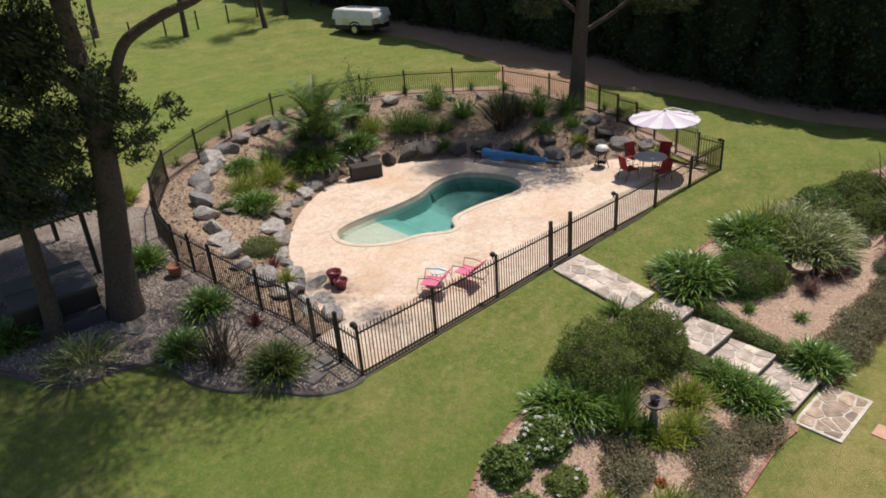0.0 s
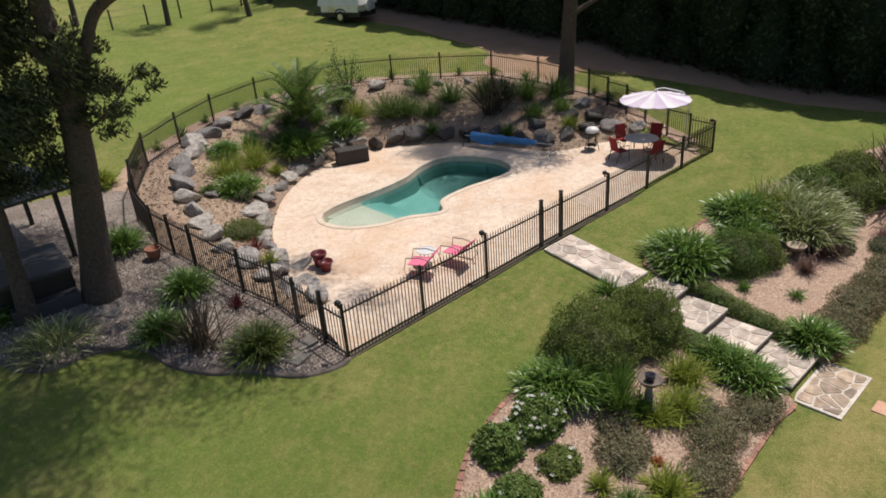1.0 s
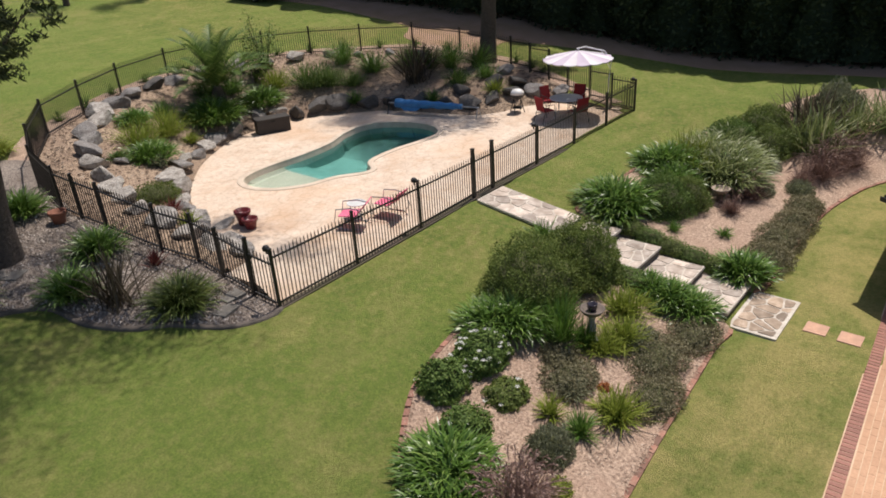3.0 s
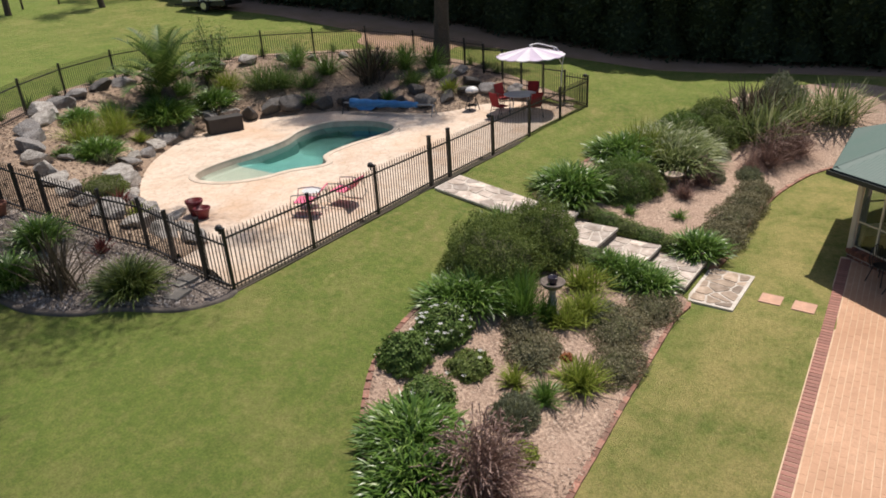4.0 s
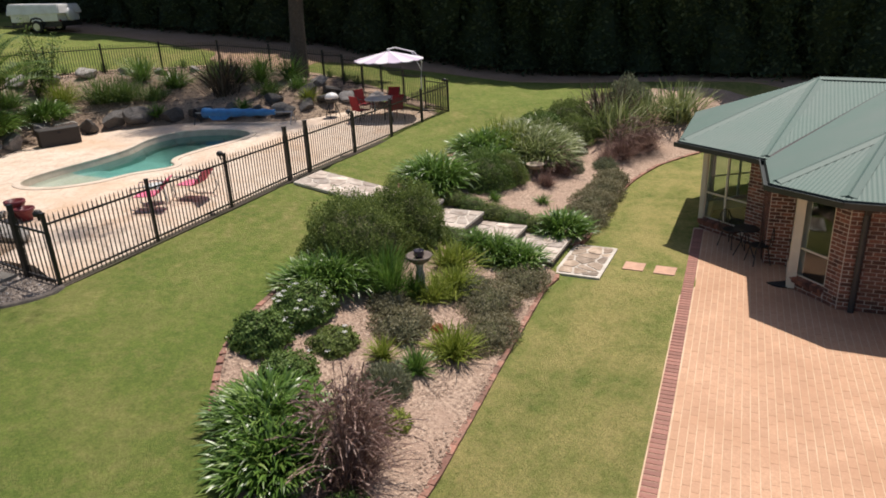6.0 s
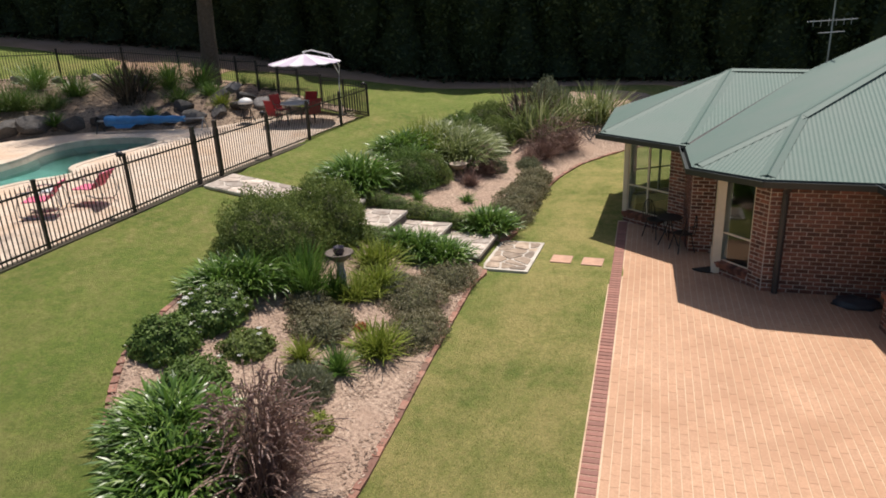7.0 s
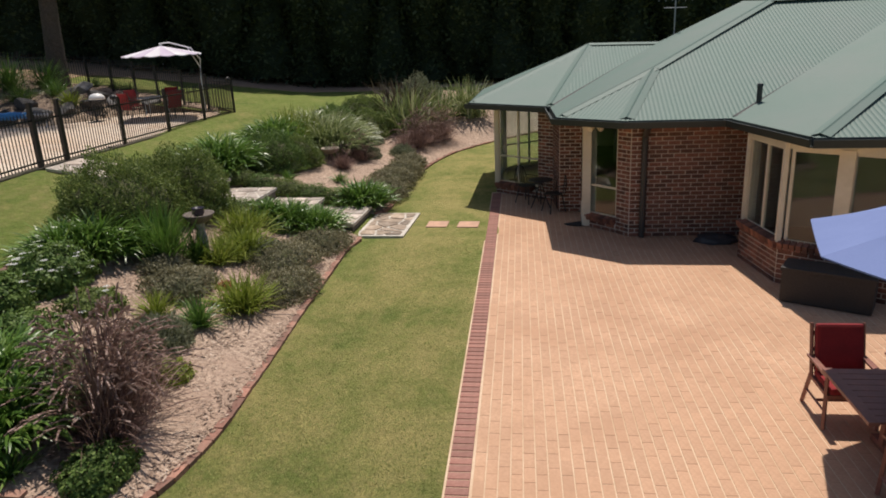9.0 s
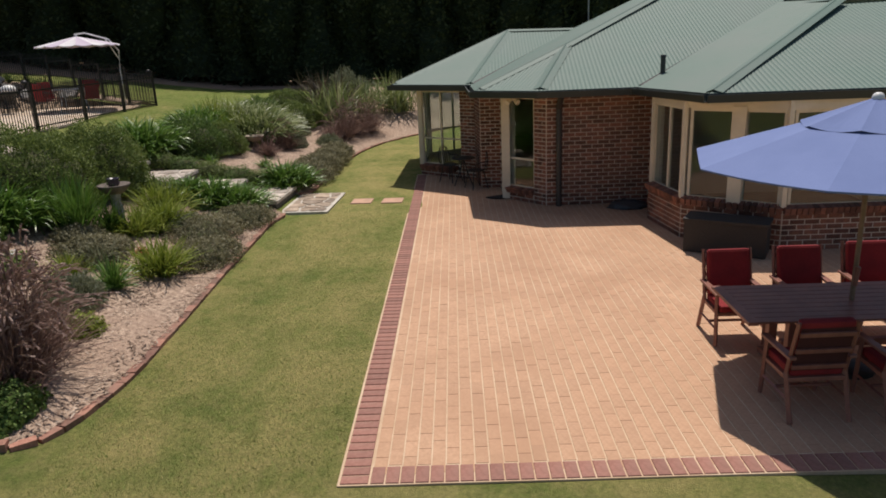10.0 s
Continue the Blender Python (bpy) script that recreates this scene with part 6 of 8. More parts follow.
def airy_shrub(x, y, h, r, label):
    z = z_at(x, y)
    ob = thing("airy_shrub", Matrix.Translation((x, y, z)), label, "shrub")
    rng = random.Random(int(x * 9))
    bm = bmesh.new()
    verts, faces = [], []
    for i in range(9):
        a = rng.uniform(0, 6.28)
        tip = Vector((math.cos(a) * r * rng.uniform(0.3, 1), math.sin(a) * r * rng.uniform(0.3, 1), h * rng.uniform(0.6, 1.05)))
        rod(bm, (0, 0, 0), tip, 0.025, 0.006, 6)
        for k in range(120):
            t = rng.uniform(0.3, 1.05)
            c = tip * t + Vector((rng.gauss(0, 0.16), rng.gauss(0, 0.16), rng.gauss(0, 0.14)))
            d = Vector((rng.uniform(-1, 1), rng.uniform(-1, 1), rng.uniform(-0.8, 0.6))).normalized()
            s = d.cross(Vector((rng.uniform(-1, 1), rng.uniform(-1, 1), 1))).normalized() * 0.025
            q = len(verts)
            verts += [tuple(c), tuple(c + d * 0.06 + s), tuple(c + d * 0.13), tuple(c + d * 0.06 - s)]
            faces.append((q, q + 1, q + 2, q + 3))
    part("stems", bm, STEM, ob)
    part("leaves", mesh_of("leaves", verts, faces), L_GREEN, ob, kind="stuff")


airy_shrub(19.5, 25.9, 2.7, 0.95, "airy open shrub beside the palm")
airy_shrub(18.6, 25.5, 1.6, 0.6, "lower airy shrub beside the palm")

# little hedge plants outside the fence
for k in range(30, 66, 2):
    p = ENCLOSURE[k]
    x, y = p[0] + (p[0] - 17) * 0.045, p[1] + (p[1] - 18) * 0.045
    clump("young_hedge_plant", x, y, 0.28, 0.5, 46, 0.03, L_GREEN, "young green hedge plant along the fence", "plant", group="young hedge plants")

# ---- shaded gravel bed ----
SL = "dark green spiky lily clump standing in gravel"
L_STRAP = leafy("olive_strap_leaf", (0.06, 0.09, 0.018), (0.16, 0.21, 0.05), (0.36, 0.38, 0.13), 0.4, 0.25, 0.45)
clump("variegated_lily", 3.3, 16.05, 0.95, 0.8, 110, 0.045, L_STRIPE, "large pale striped lily on gravel", spread=0.2)
clump("strappy_lily", 5.35, 14.8, 0.78, 0.92, 260, 0.036, L_AGAP, SL, spread=0.35, stiff=0.3)
clump("flax", 5.9, 13.8, 1.05, 1.4, 66, 0.045, L_FLAX, "dark bronze flax on gravel", stiff=0.8, spread=0.2)
clump("strappy_lily", 6.75, 12.65, 0.88, 1.0, 420, 0.034, L_STRAP, SL, spread=0.4, stiff=0.3)
clump("strappy_lily", 6.65, 16.1, 0.8, 0.95, 280, 0.036, L_AGAP, SL, spread=0.35, stiff=0.3)
clump("strappy_lily", 6.4, 19.6, 0.75, 0.95, 260, 0.036, L_AGAP, SL, spread=0.35, stiff=0.3)
clump("agapanthus", 2.3, 18.3, 0.75, 0.75, 240, 0.042, L_AGAP, AG, spread=0.3)
clump("agapanthus", 7.6, 24.6, 0.6, 0.7, 160, 0.04, L_YEL, "light green lily clump outside the fence", spread=0.3)
clump("cordyline", 7.3, 14.7, 0.3, 0.5, 50, 0.03, leafy("maroon_cordyline", (0.06, 0.018, 0.016), (0.14, 0.04, 0.035)), "small maroon cordyline on gravel", stiff=0.5)
for k, (x, y) in enumerate(((7.75, 12.4), (7.3, 12.05), (4.9, 16.75), (4.3, 17.3), (4.6, 17.0), (3.95, 18.0))):
    b = obj("stepping_stone", boxed((-0.26, -0.26, -0.04), (0.26, 0.26, 0.03), 0.015), DARKPAVE, None, "square grey stepping stone in gravel", "paver", "stepping stones")
    b.location, b.rotation_euler = (x, y, ground_z(x, y) + 0.04), (0, 0, 0.3 * k)


def terracotta(name, x, y, r, h, material, label, z=None):
    ob = obj(name, lathe([(r * 0.65, 0), (r * 0.9, h * 0.7), (r * 0.95, h * 0.8), (r * 1.05, h * 0.82), (r * 1.05, h), (r * 0.9, h), (r * 0.85, h * 0.75), (0.02, h * 0.72)]), material, None, label, "pot", smooth=True)
    ob.location = (x, y, z_at(x, y) if z is None else z)
    return ob


TERRA = blotchy("terracotta", (0.22, 0.085, 0.05), (0.32, 0.13, 0.08), (0.26, 0.14, 0.1), 20, 3, 0.85, 0.2)
REDGLAZE = blotchy("dark_red_glaze", (0.15, 0.022, 0.026), (0.21, 0.034, 0.038), (0.11, 0.02, 0.022), 16, 4, 0.4, 0.0)
terracotta("planter_pot", 6.85, 18.5, 0.22, 0.36, TERRA, "terracotta pot on gravel beside the fence")
terracotta("planter_pot", 10.25, 14.95, 0.21, 0.3, REDGLAZE, "dark red glazed pot on the pool deck", DECK_Z)
terracotta("planter_pot", 10.32, 15.35, 0.22, 0.42, REDGLAZE, "tall dark red glazed pot on the pool deck", DECK_Z)


# ---- trees ----
def limb(pts, radii, bm, n=10):
    p = smooth_loop(pts, 4, closed=False)
    r = [lerp(i / (len(p) - 1), [k / (len(radii) - 1) for k in range(len(radii))], radii) for i in range(len(p))]
    return sweep(p, r, n, bm)


def gum_tree(trunks, crown, label, leaf=0.17, seed=1, category="tree"):
    """trunks: list of (points, radii) in world metres; crown: (centre, radius, leaves) sprays."""
    base = trunks[0][0][0]
    ob = thing("gum_tree", Matrix.Translation(base), label, category)
    off = Vector(base)
    for pts, radii in trunks:
        bm = limb([tuple(Vector(p) - off) for p in pts], radii, bmesh.new(), 14)
        for v in bm.verts:
            v.co += Vector((1, 1, 0)) * 0.03 * noise.noise(v.co * 2.0)
        part("trunk" if radii[0] > 0.2 else "branch", bm, BARK, ob, smooth=True)
    rng = random.Random(seed)
    verts, faces = [], []
    for c, r, n in crown:
        v, f = leaf_cloud(rng, n, r, r, r * 1.5, leaf, 4.0, base=0.4, inner=0.9, droop=0.55, seed=rng.uniform(0, 9))
        k = len(verts)
        o = Vector(c) - off - Vector((0, 0, r * 0.6))
        verts += [(a + o.x, b + o.y, z + o.z) for a, b, z in v]
        faces += [tuple(i + k for i in q) for q in f]
    part("crown", mesh_of("crown", verts, faces), L_GUM, ob, "drooping dull green leaves", kind="stuff")
    return ob


rng = random.Random(4)
sprays = [((5.3 + rng.uniform(-1.6, 0.9), 17.4 + rng.uniform(-0.8, 1.2), rng.uniform(6.4, 8.8)), rng.uniform(0.4, 0.75), 300) for _ in range(16)]
sprays += [((4.4 + rng.uniform(-1.6, 0.9), 18.2 + rng.uniform(-0.8, 1.2), rng.uniform(5.4, 10.0)), rng.uniform(0.5, 0.95), 520) for _ in range(52)]
sprays += [((6.0 + rng.uniform(-0.6, 0.6), 16.8 + rng.uniform(-0.5, 0.5), rng.uniform(6.2, 8.6)), rng.uniform(0.3, 0.5), 190) for _ in range(12)]
sprays += [((6.95, 16.0, 7.9), 0.32, 130), ((7.1, 15.9, 7.6), 0.25, 90), ((6.75, 16.15, 7.3), 0.2, 50)]
sprays += [((rng.uniform(2.0, 11.2), rng.uniform(12.6, 23.0), rng.uniform(11.8, 15.5)), rng.uniform(1.0, 1.6), 620) for _ in range(112)]
sprays += [((rng.uniform(0.5, 8.2), rng.uniform(11.6, 19.5), rng.uniform(12.6, 15.8)), rng.uniform(1.0, 1.6), 620) for _ in range(50)]
# unseen sprays added to the crown to shade the gravel bed
sprays += [((rng.uniform(3.5, 9.0), rng.uniform(17.2, 23.5), rng.uniform(12.2, 15.4)), rng.uniform(1.0, 1.5), 600) for _ in range(40)]
sprays += [((rng.uniform(7.0, 12.6), rng.uniform(11.4, 17.6), rng.uniform(12.6, 15.4)), rng.uniform(1.0, 1.5), 600) for _ in range(12)]
# unseen sprays added where no tree stands, to dapple the front of the deck
sprays += [((rng.uniform(12.4, 16.0), rng.uniform(12.2, 17.0), rng.uniform(13.0, 15.4)), rng.uniform(0.6, 1.0), 300) for _ in range(12)]
gum_tree([([(5.02, 17.68, 2.15), (5.15, 17.57, 3.58), (5.42, 17.33, 5.97), (5.52, 17.25, 7.42), (5.55, 17.22, 9.04), (5.45, 17.3, 11.5), (5.3, 17.4, 14.0)], [0.56, 0.39, 0.34, 0.29, 0.23, 0.18, 0.1]),
          ([(5.6, 17.2, 7.2), (5.85, 16.97, 7.85), (6.16, 16.69, 8.85), (6.48, 16.41, 9.46), (7.21, 15.77, 9.95), (7.95, 15.13, 10.31), (8.8, 14.4, 11.2)], [0.17, 0.15, 0.135, 0.13, 0.115, 0.09, 0.04]),
          ([(5.5, 17.25, 8.3), (4.8, 17.9, 9.2), (3.8, 18.8, 10.5)], [0.16, 0.12, 0.04]),
          ([(5.5, 17.3, 6.6), (6.1, 16.7, 7.1), (6.6, 16.3, 7.7), (6.95, 16.0, 8.05)], [0.05, 0.035, 0.02, 0.008]),
          ([(5.45, 17.3, 9.5), (6.2, 18.4, 11.5), (7.0, 19.6, 13.0)], [0.16, 0.11, 0.04])],
         sprays, "large dark-barked gum tree standing in gravel, unseen sprays added for shade", leaf=0.17, seed=2)
sprays = [((3.5 + rng.uniform(-0.9, 0.7), 17.8 + rng.uniform(-0.5, 0.9), rng.uniform(5.2, 9.5)), rng.uniform(0.4, 0.75), 300) for _ in range(15)]
gum_tree([([(3.26, 17.8, 2.1), (3.36, 17.72, 3.95), (3.42, 17.68, 5.49), (3.4, 17.7, 7.2), (3.2, 17.8, 9.5)], [0.27, 0.19, 0.16, 0.13, 0.05])], sprays, "slender leaning gum tree beside a larger one", seed=3)
sprays = [((29.6 + rng.uniform(-1.7, 1.4), 17.0 + rng.uniform(-1.0, 1.0), rng.uniform(7.1, 8.3)), rng.uniform(0.4, 0.75), 420) for _ in range(20)]
sprays += [((30.7, 16.1, 6.95), 0.4, 220), ((31.0, 15.9, 7.2), 0.35, 180), ((30.3, 16.5, 6.9), 0.3, 130)]
sprays += [((25.9 + rng.uniform(-0.8, 0.6), 20.3 + rng.uniform(-0.6, 0.6), rng.uniform(7.2, 8.3)), rng.uniform(0.4, 0.7), 320) for _ in range(12)]
sprays += [((rng.uniform(23.6, 30.8), rng.uniform(16.0, 22.5), rng.uniform(9.6, 14.0)), rng.uniform(0.9, 1.4), 560) for _ in range(36)]
sprays += [((rng.uniform(22.8, 26.8), rng.uniform(15.6, 22.0), rng.uniform(10.4, 13.6)), rng.uniform(0.7, 1.2), 520) for _ in range(56)]
gum_tree([([(27.04, 19.22, 2.4), (27.1, 19.15, 4.0), (27.14, 19.1, 5.4), (27.2, 19.0, 7.6), (27.2, 19.0, 10.0), (27.0, 19.2, 12.5)], [0.46, 0.36, 0.33, 0.29, 0.22, 0.08]),
          ([(27.2, 19.0, 6.3), (28.2, 18.2, 7.0), (29.2, 17.4, 7.9), (30.0, 16.8, 8.6)], [0.12, 0.1, 0.07, 0.03]),
          ([(27.2, 19.0, 7.0), (26.4, 19.8, 8.0), (25.6, 20.5, 9.0)], [0.12, 0.09, 0.03])],
         sprays, "tall straight gum tree on the planted bank", seed=5)
for x, y, h, lean in ((25.3, 44.2, 6.5, -0.5), (28.4, 46.6, 7.5, 0.2), (20.5, 46.3, 6.5, 0.1), (16.0, 50.0, 7.0, 0.2), (31.8, 47.2, 7.5, 0.0), (10.0, 50.0, 8.0, 0.0)):
    z = ground_z(x, y)
    sp = [((x + lean + rng.uniform(-1.5, 1.5), y + rng.uniform(-1.5, 1.5), z + rng.uniform(3.4, h)), rng.uniform(0.6, 1.0), 260) for _ in range(11)]
    gum_tree([([(x, y, z - 0.2), (x + lean * 0.4, y, z + 1.6), (x + lean, y, z + h * 0.75)], [0.21, 0.16, 0.05]),
              ([(x + lean * 0.4, y, z + 1.6), (x + 0.6, y + 0.3, z + 3.4), (x + 1.1, y + 0.5, z + 4.4)], [0.09, 0.06, 0.02])], sp, "slender young tree along the paddock fence", leaf=0.22, seed=int(x))

# ---- hedge of dark conifers ----
def conifer(h, r, seed):
    rng = random.Random(seed)
    verts, faces = [], []

    def prof(t):
        return r * (0.82 + 0.22 * math.sin(t * 9 + seed)) * (1 - max(0.0, t - 0.72) / 0.34) ** 0.8
    for _ in range(6500):
        t = rng.random() ** 0.9
        a = rng.uniform(0, 6.2832)
        lump = 1 + 0.28 * noise.noise((math.cos(a) * 1.8 + seed, math.sin(a) * 1.8, t * h * 0.7)) + 0.14 * noise.noise((math.cos(a) * 5, math.sin(a) * 5 + seed, t * h * 2.2))
        rad = prof(t) * lump * rng.uniform(0.8, 1.05)
        c = Vector((math.cos(a) * rad, math.sin(a) * rad, 0.05 + t * h))
        out = Vector((math.cos(a), math.sin(a), rng.uniform(-0.7, 0.5))).normalized()
        s = out.cross(Vector((rng.uniform(-0.5, 0.5), rng.uniform(-0.5, 0.5), 1))).normalized()
        L, w = rng.uniform(0.16, 0.34), rng.uniform(0.05, 0.10)
        d = (out * 0.5 + Vector((rng.uniform(-0.6, 0.6), rng.uniform(-0.6, 0.6), rng.uniform(-0.5, 0.8)))).normalized()
        k = len(verts)
        verts += [tuple(c - s * w * 0.4), tuple(c + d * L * 0.5 - s * w), tuple(c + d * L), tuple(c + d * L * 0.5 + s * w)]
        faces.append((k, k + 1, k + 2, k + 3))
    n, m, k = 12, 14, len(verts)
    for j in range(m + 1):
        t = j / m
        for i in range(n):
            a = 6.2832 * i / n
            lump = 1 + 0.28 * noise.noise((math.cos(a) * 1.8 + seed, math.sin(a) * 1.8, t * h * 0.7))
            verts.append((math.cos(a) * prof(t) * 0.78 * lump, math.sin(a) * prof(t) * 0.78 * lump, 0.3 + t * (h - 0.6)))
    for j in range(m):
        for i in range(n):
            faces.append((k + j * n + i, k + j * n + (i + 1) % n, k + (j + 1) * n + (i + 1) % n, k + (j + 1) * n + i))
    return mesh_of("crown", verts, faces)


HEDGE_MESH = [conifer(10.5, 1.75, 1), conifer(11.3, 1.85, 5), conifer(9.8, 1.7, 9)]
TRUNK_ME = bpy.data.meshes.new("trunk")
bm = rod(bmesh.new(), (0, 0, -0.3), (0, 0, 6.0), 0.16, 0.06, 8)
bm.to_mesh(TRUNK_ME)
bm.free()
TRUNK_ME.materials.append(BARK)
HEDGE_LINE = [(32.6, 58.0), (33.3, 46.0), (33.8, 36.5), (34.7, 30.0), (35.6, 24.5), (36.2, 18.0), (37.2, 12.7), (38.5, 8.5), (38.6, 2.0), (38.4, -6.0), (38.0, -20.0), (37.0, -40.0)]
hl = smooth_loop(HEDGE_LINE, 8, closed=False)
hd = [0.0]
for p, q in zip(hl, hl[1:]):
    hd.append(hd[-1] + math.dist(p, q))
s, k = 0.0, 0
while s < hd[-1]:
    for row in (0, 1):
        ss = s + 1.05 * row
        x, y = lerp(ss, hd, [p[0] for p in hl]) + 2.2 * row + rng.uniform(-0.25, 0.25), lerp(ss, hd, [p[1] for p in hl]) + rng.uniform(-0.2, 0.2)
        t = thing("conifer", pose(x, y, ground_z(x, y) - 0.05, 0, 0, rng.uniform(0, 360)), "dense dark green conifer in a tall hedge row", "conifer", "tall hedge row")
        obj("trunk", TRUNK_ME, None, t)
        obj("crown", HEDGE_MESH[k % 3], L_HEDGE, t)
        k += 1
    s += 2.1

# ---- thing materials ----
REDCLOTH = blotchy("dark_red_cushion", (0.21, 0.012, 0.016), (0.27, 0.020, 0.024), (0.17, 0.010, 0.014), 60, 3, 0.9, 0.3, 0.004)
REDCLOTH_SHADE = blotchy("shaded_red_cushion", (0.055, 0.012, 0.012), (0.075, 0.018, 0.017), (0.05, 0.012, 0.012), 60, 3, 0.9, 0.3, 0.004)
JARRAH = blotchy("red_brown_timber", (0.235, 0.092, 0.066), (0.32, 0.138, 0.10), (0.19, 0.078, 0.06), 14, 3, 0.45, 0.15, 0.004)
OAK = blotchy("weathered_oak", (0.22, 0.14, 0.085), (0.32, 0.21, 0.135), (0.18, 0.12, 0.08), 18, 3, 0.7, 0.2, 0.004)
BLUECLOTH = blotchy("blue_canvas", (0.155, 0.205, 0.41), (0.175, 0.23, 0.44), (0.14, 0.19, 0.385), 70, 1.5, 0.9, 0.15, 0.003)
BLUECOVER = blotchy("blue_pool_blanket", (0.03, 0.17, 0.42), (0.05, 0.23, 0.50), (0.035, 0.15, 0.36), 20, 4, 0.45, 0.4, 0.01)
WICKER = blotchy("dark_wicker", (0.022, 0.019, 0.017), (0.05, 0.043, 0.038), (0.035, 0.03, 0.027), 40, 5, 0.7, 0.7, 0.01)
IRON = blotchy("black_cast_iron", (0.010, 0.010, 0.010), (0.02, 0.02, 0.02), (0.025, 0.022, 0.02), 20, 3, 0.5, 0.2)
WHITE = blotchy("white_enamel", (0.74, 0.74, 0.73), (0.80, 0.80, 0.79), (0.66, 0.65, 0.62), 12, 2, 0.45, 0.0)
CANVAS_W = blotchy("white_canvas", (0.70, 0.68, 0.70), (0.78, 0.76, 0.78), (0.64, 0.60, 0.64), 50, 2, 0.9, 0.1, 0.003)
CANVAS_L = blotchy("lilac_canvas", (0.56, 0.48, 0.58), (0.62, 0.54, 0.64), (0.52, 0.44, 0.54), 50, 2, 0.9, 0.1, 0.003)
PINK = blotchy("hot_pink_mesh", (0.72, 0.14, 0.24), (0.80, 0.20, 0.31), (0.64, 0.11, 0.2), 60, 3, 0.8, 0.2, 0.003)
STEEL = blotchy("brushed_steel", (0.5, 0.5, 0.5), (0.62, 0.62, 0.61), (0.42, 0.42, 0.41), 20, 4, 0.3, 0.0, metal=0.9)
RUBBER = blotchy("black_rubber", (0.012, 0.012, 0.012), (0.022, 0.021, 0.02), (0.03, 0.028, 0.026), 25, 4, 0.8, 0.2)
VINYL = blotchy("dark_vinyl_cover", (0.045, 0.046, 0.050), (0.065, 0.066, 0.07), (0.05, 0.05, 0.055), 25, 3, 0.5, 0.15)
CHROME_D = blotchy("dark_grey_metal", (0.05, 0.05, 0.05), (0.08, 0.08, 0.08), (0.06, 0.058, 0.055), 20, 3, 0.45, 0.0, metal=0.5)


# ---- patio table, chairs and umbrella ----
TM = pose(7.43, -4.86, 0.024, 0, 0, 2.0)


def patio_table():
    ob = thing("dining_table", TM, "long red-brown slatted timber outdoor table on patio", "table")
    n = 9
    for i in range(n):
        y0 = -0.52 + 1.04 * i / n
        part("slat", boxed((y0 + 0.003, -1.35, 0.725), (y0 + 1.04 / n - 0.003, 1.38, 0.75), 0.004), JARRAH, ob)
    for y in (-1.36, 1.38):
        part("end_board", boxed((-0.53, y - 0.04, 0.715), (0.53, y + 0.06, 0.752), 0.005), JARRAH, ob)
    for y in (-0.85, 0.88):
        for x in (-0.22, 0.22):
            part("leg", boxed((x - 0.045, y - 0.045, 0.06), (x + 0.045, y + 0.045, 0.72), 0.006), JARRAH, ob)
        part("foot", boxed((-0.42, y - 0.05, 0.0), (0.42, y + 0.05, 0.065), 0.01), JARRAH, ob)
        part("apron", boxed((-0.45, y - 0.03, 0.64), (0.45, y + 0.03, 0.722), 0.004), JARRAH, ob)
    part("stretcher", boxed((-0.04, -0.85, 0.25), (0.04, 0.88, 0.32), 0.005), JARRAH, ob)


def dining_chair():
    ob = thing("dining_chair", Matrix(), "red-brown timber armchair with dark red cushions", "chair", "chairs round the patio table")
    for y in (-0.27, 0.27):
        bm = bmesh.new()
        rod(bm, (0.25, y, 0.0), (0.20, y, 0.62), 0.024, n=4)
        part("front_leg", bm, JARRAH, ob)
        bm = bmesh.new()
        rod(bm, (-0.36, y, 0.0), (-0.20, y, 0.44), 0.026, n=4)
        rod(bm, (-0.19, y, 0.40), (-0.34, y, 0.98), 0.022, n=4)
        part("back_leg", bm, JARRAH, ob)
        part("armrest", boxed((-0.30, y - 0.035, 0.60), (0.27, y + 0.035, 0.63), 0.01), JARRAH, ob)
        bm = bmesh.new()
        rod(bm, (-0.28, y, 0.2), (0.235, y, 0.2), 0.016, n=4)
        part("side_stretcher", bm, JARRAH, ob)
    part("seat_frame", boxed((-0.24, -0.27, 0.36), (0.25, 0.27, 0.40), 0.006), JARRAH, ob)
    part("front_stretcher", boxed((-0.03, -0.26, 0.19), (0.0, 0.26, 0.215), 0.004), JARRAH, ob)
    part("seat_cushion", boxed((-0.22, -0.245, 0.40), (0.26, 0.245, 0.485), 0.035), REDCLOTH, ob, "dark red cushion")
    m = Matrix.Translation((-0.19, 0, 0.44)) @ pose(0, 0, 0, 0, -14, 0)
    part("back_cushion", boxed((-0.02, -0.245, 0.02), (0.07, 0.245, 0.56), 0.035, m), REDCLOTH, ob, "dark red cushion")
    # added panel: the shade on the cushion's back is put into its colour
    part("back_panel", boxed((-0.024, -0.24, 0.03), (-0.018, 0.24, 0.5), 0.0, m), REDCLOTH_SHADE, ob, "thin panel coloured like the cushion back in shade")
    for z in (0.06, 0.24, 0.42):
        part("back_slat", boxed((-0.05, -0.25, z), (-0.025, 0.25, z + 0.045), 0.006, m), JARRAH, ob)
    return ob


patio_table()
ch = dining_chair()
SPOTS = [(8.22, -3.77, 182), (8.3, -4.6, 181), (8.42, -5.44, 180), (6.64, -3.9, 4), (6.62, -4.77, 2), (6.64, -5.62, 1)]
ch.matrix_world = pose(SPOTS[0][0], SPOTS[0][1], 0.024, 0, 0, SPOTS[0][2])
for x, y, a in SPOTS[1:]:
    copy_thing(ch, pose(x, y, 0.024, 0, 0, a))


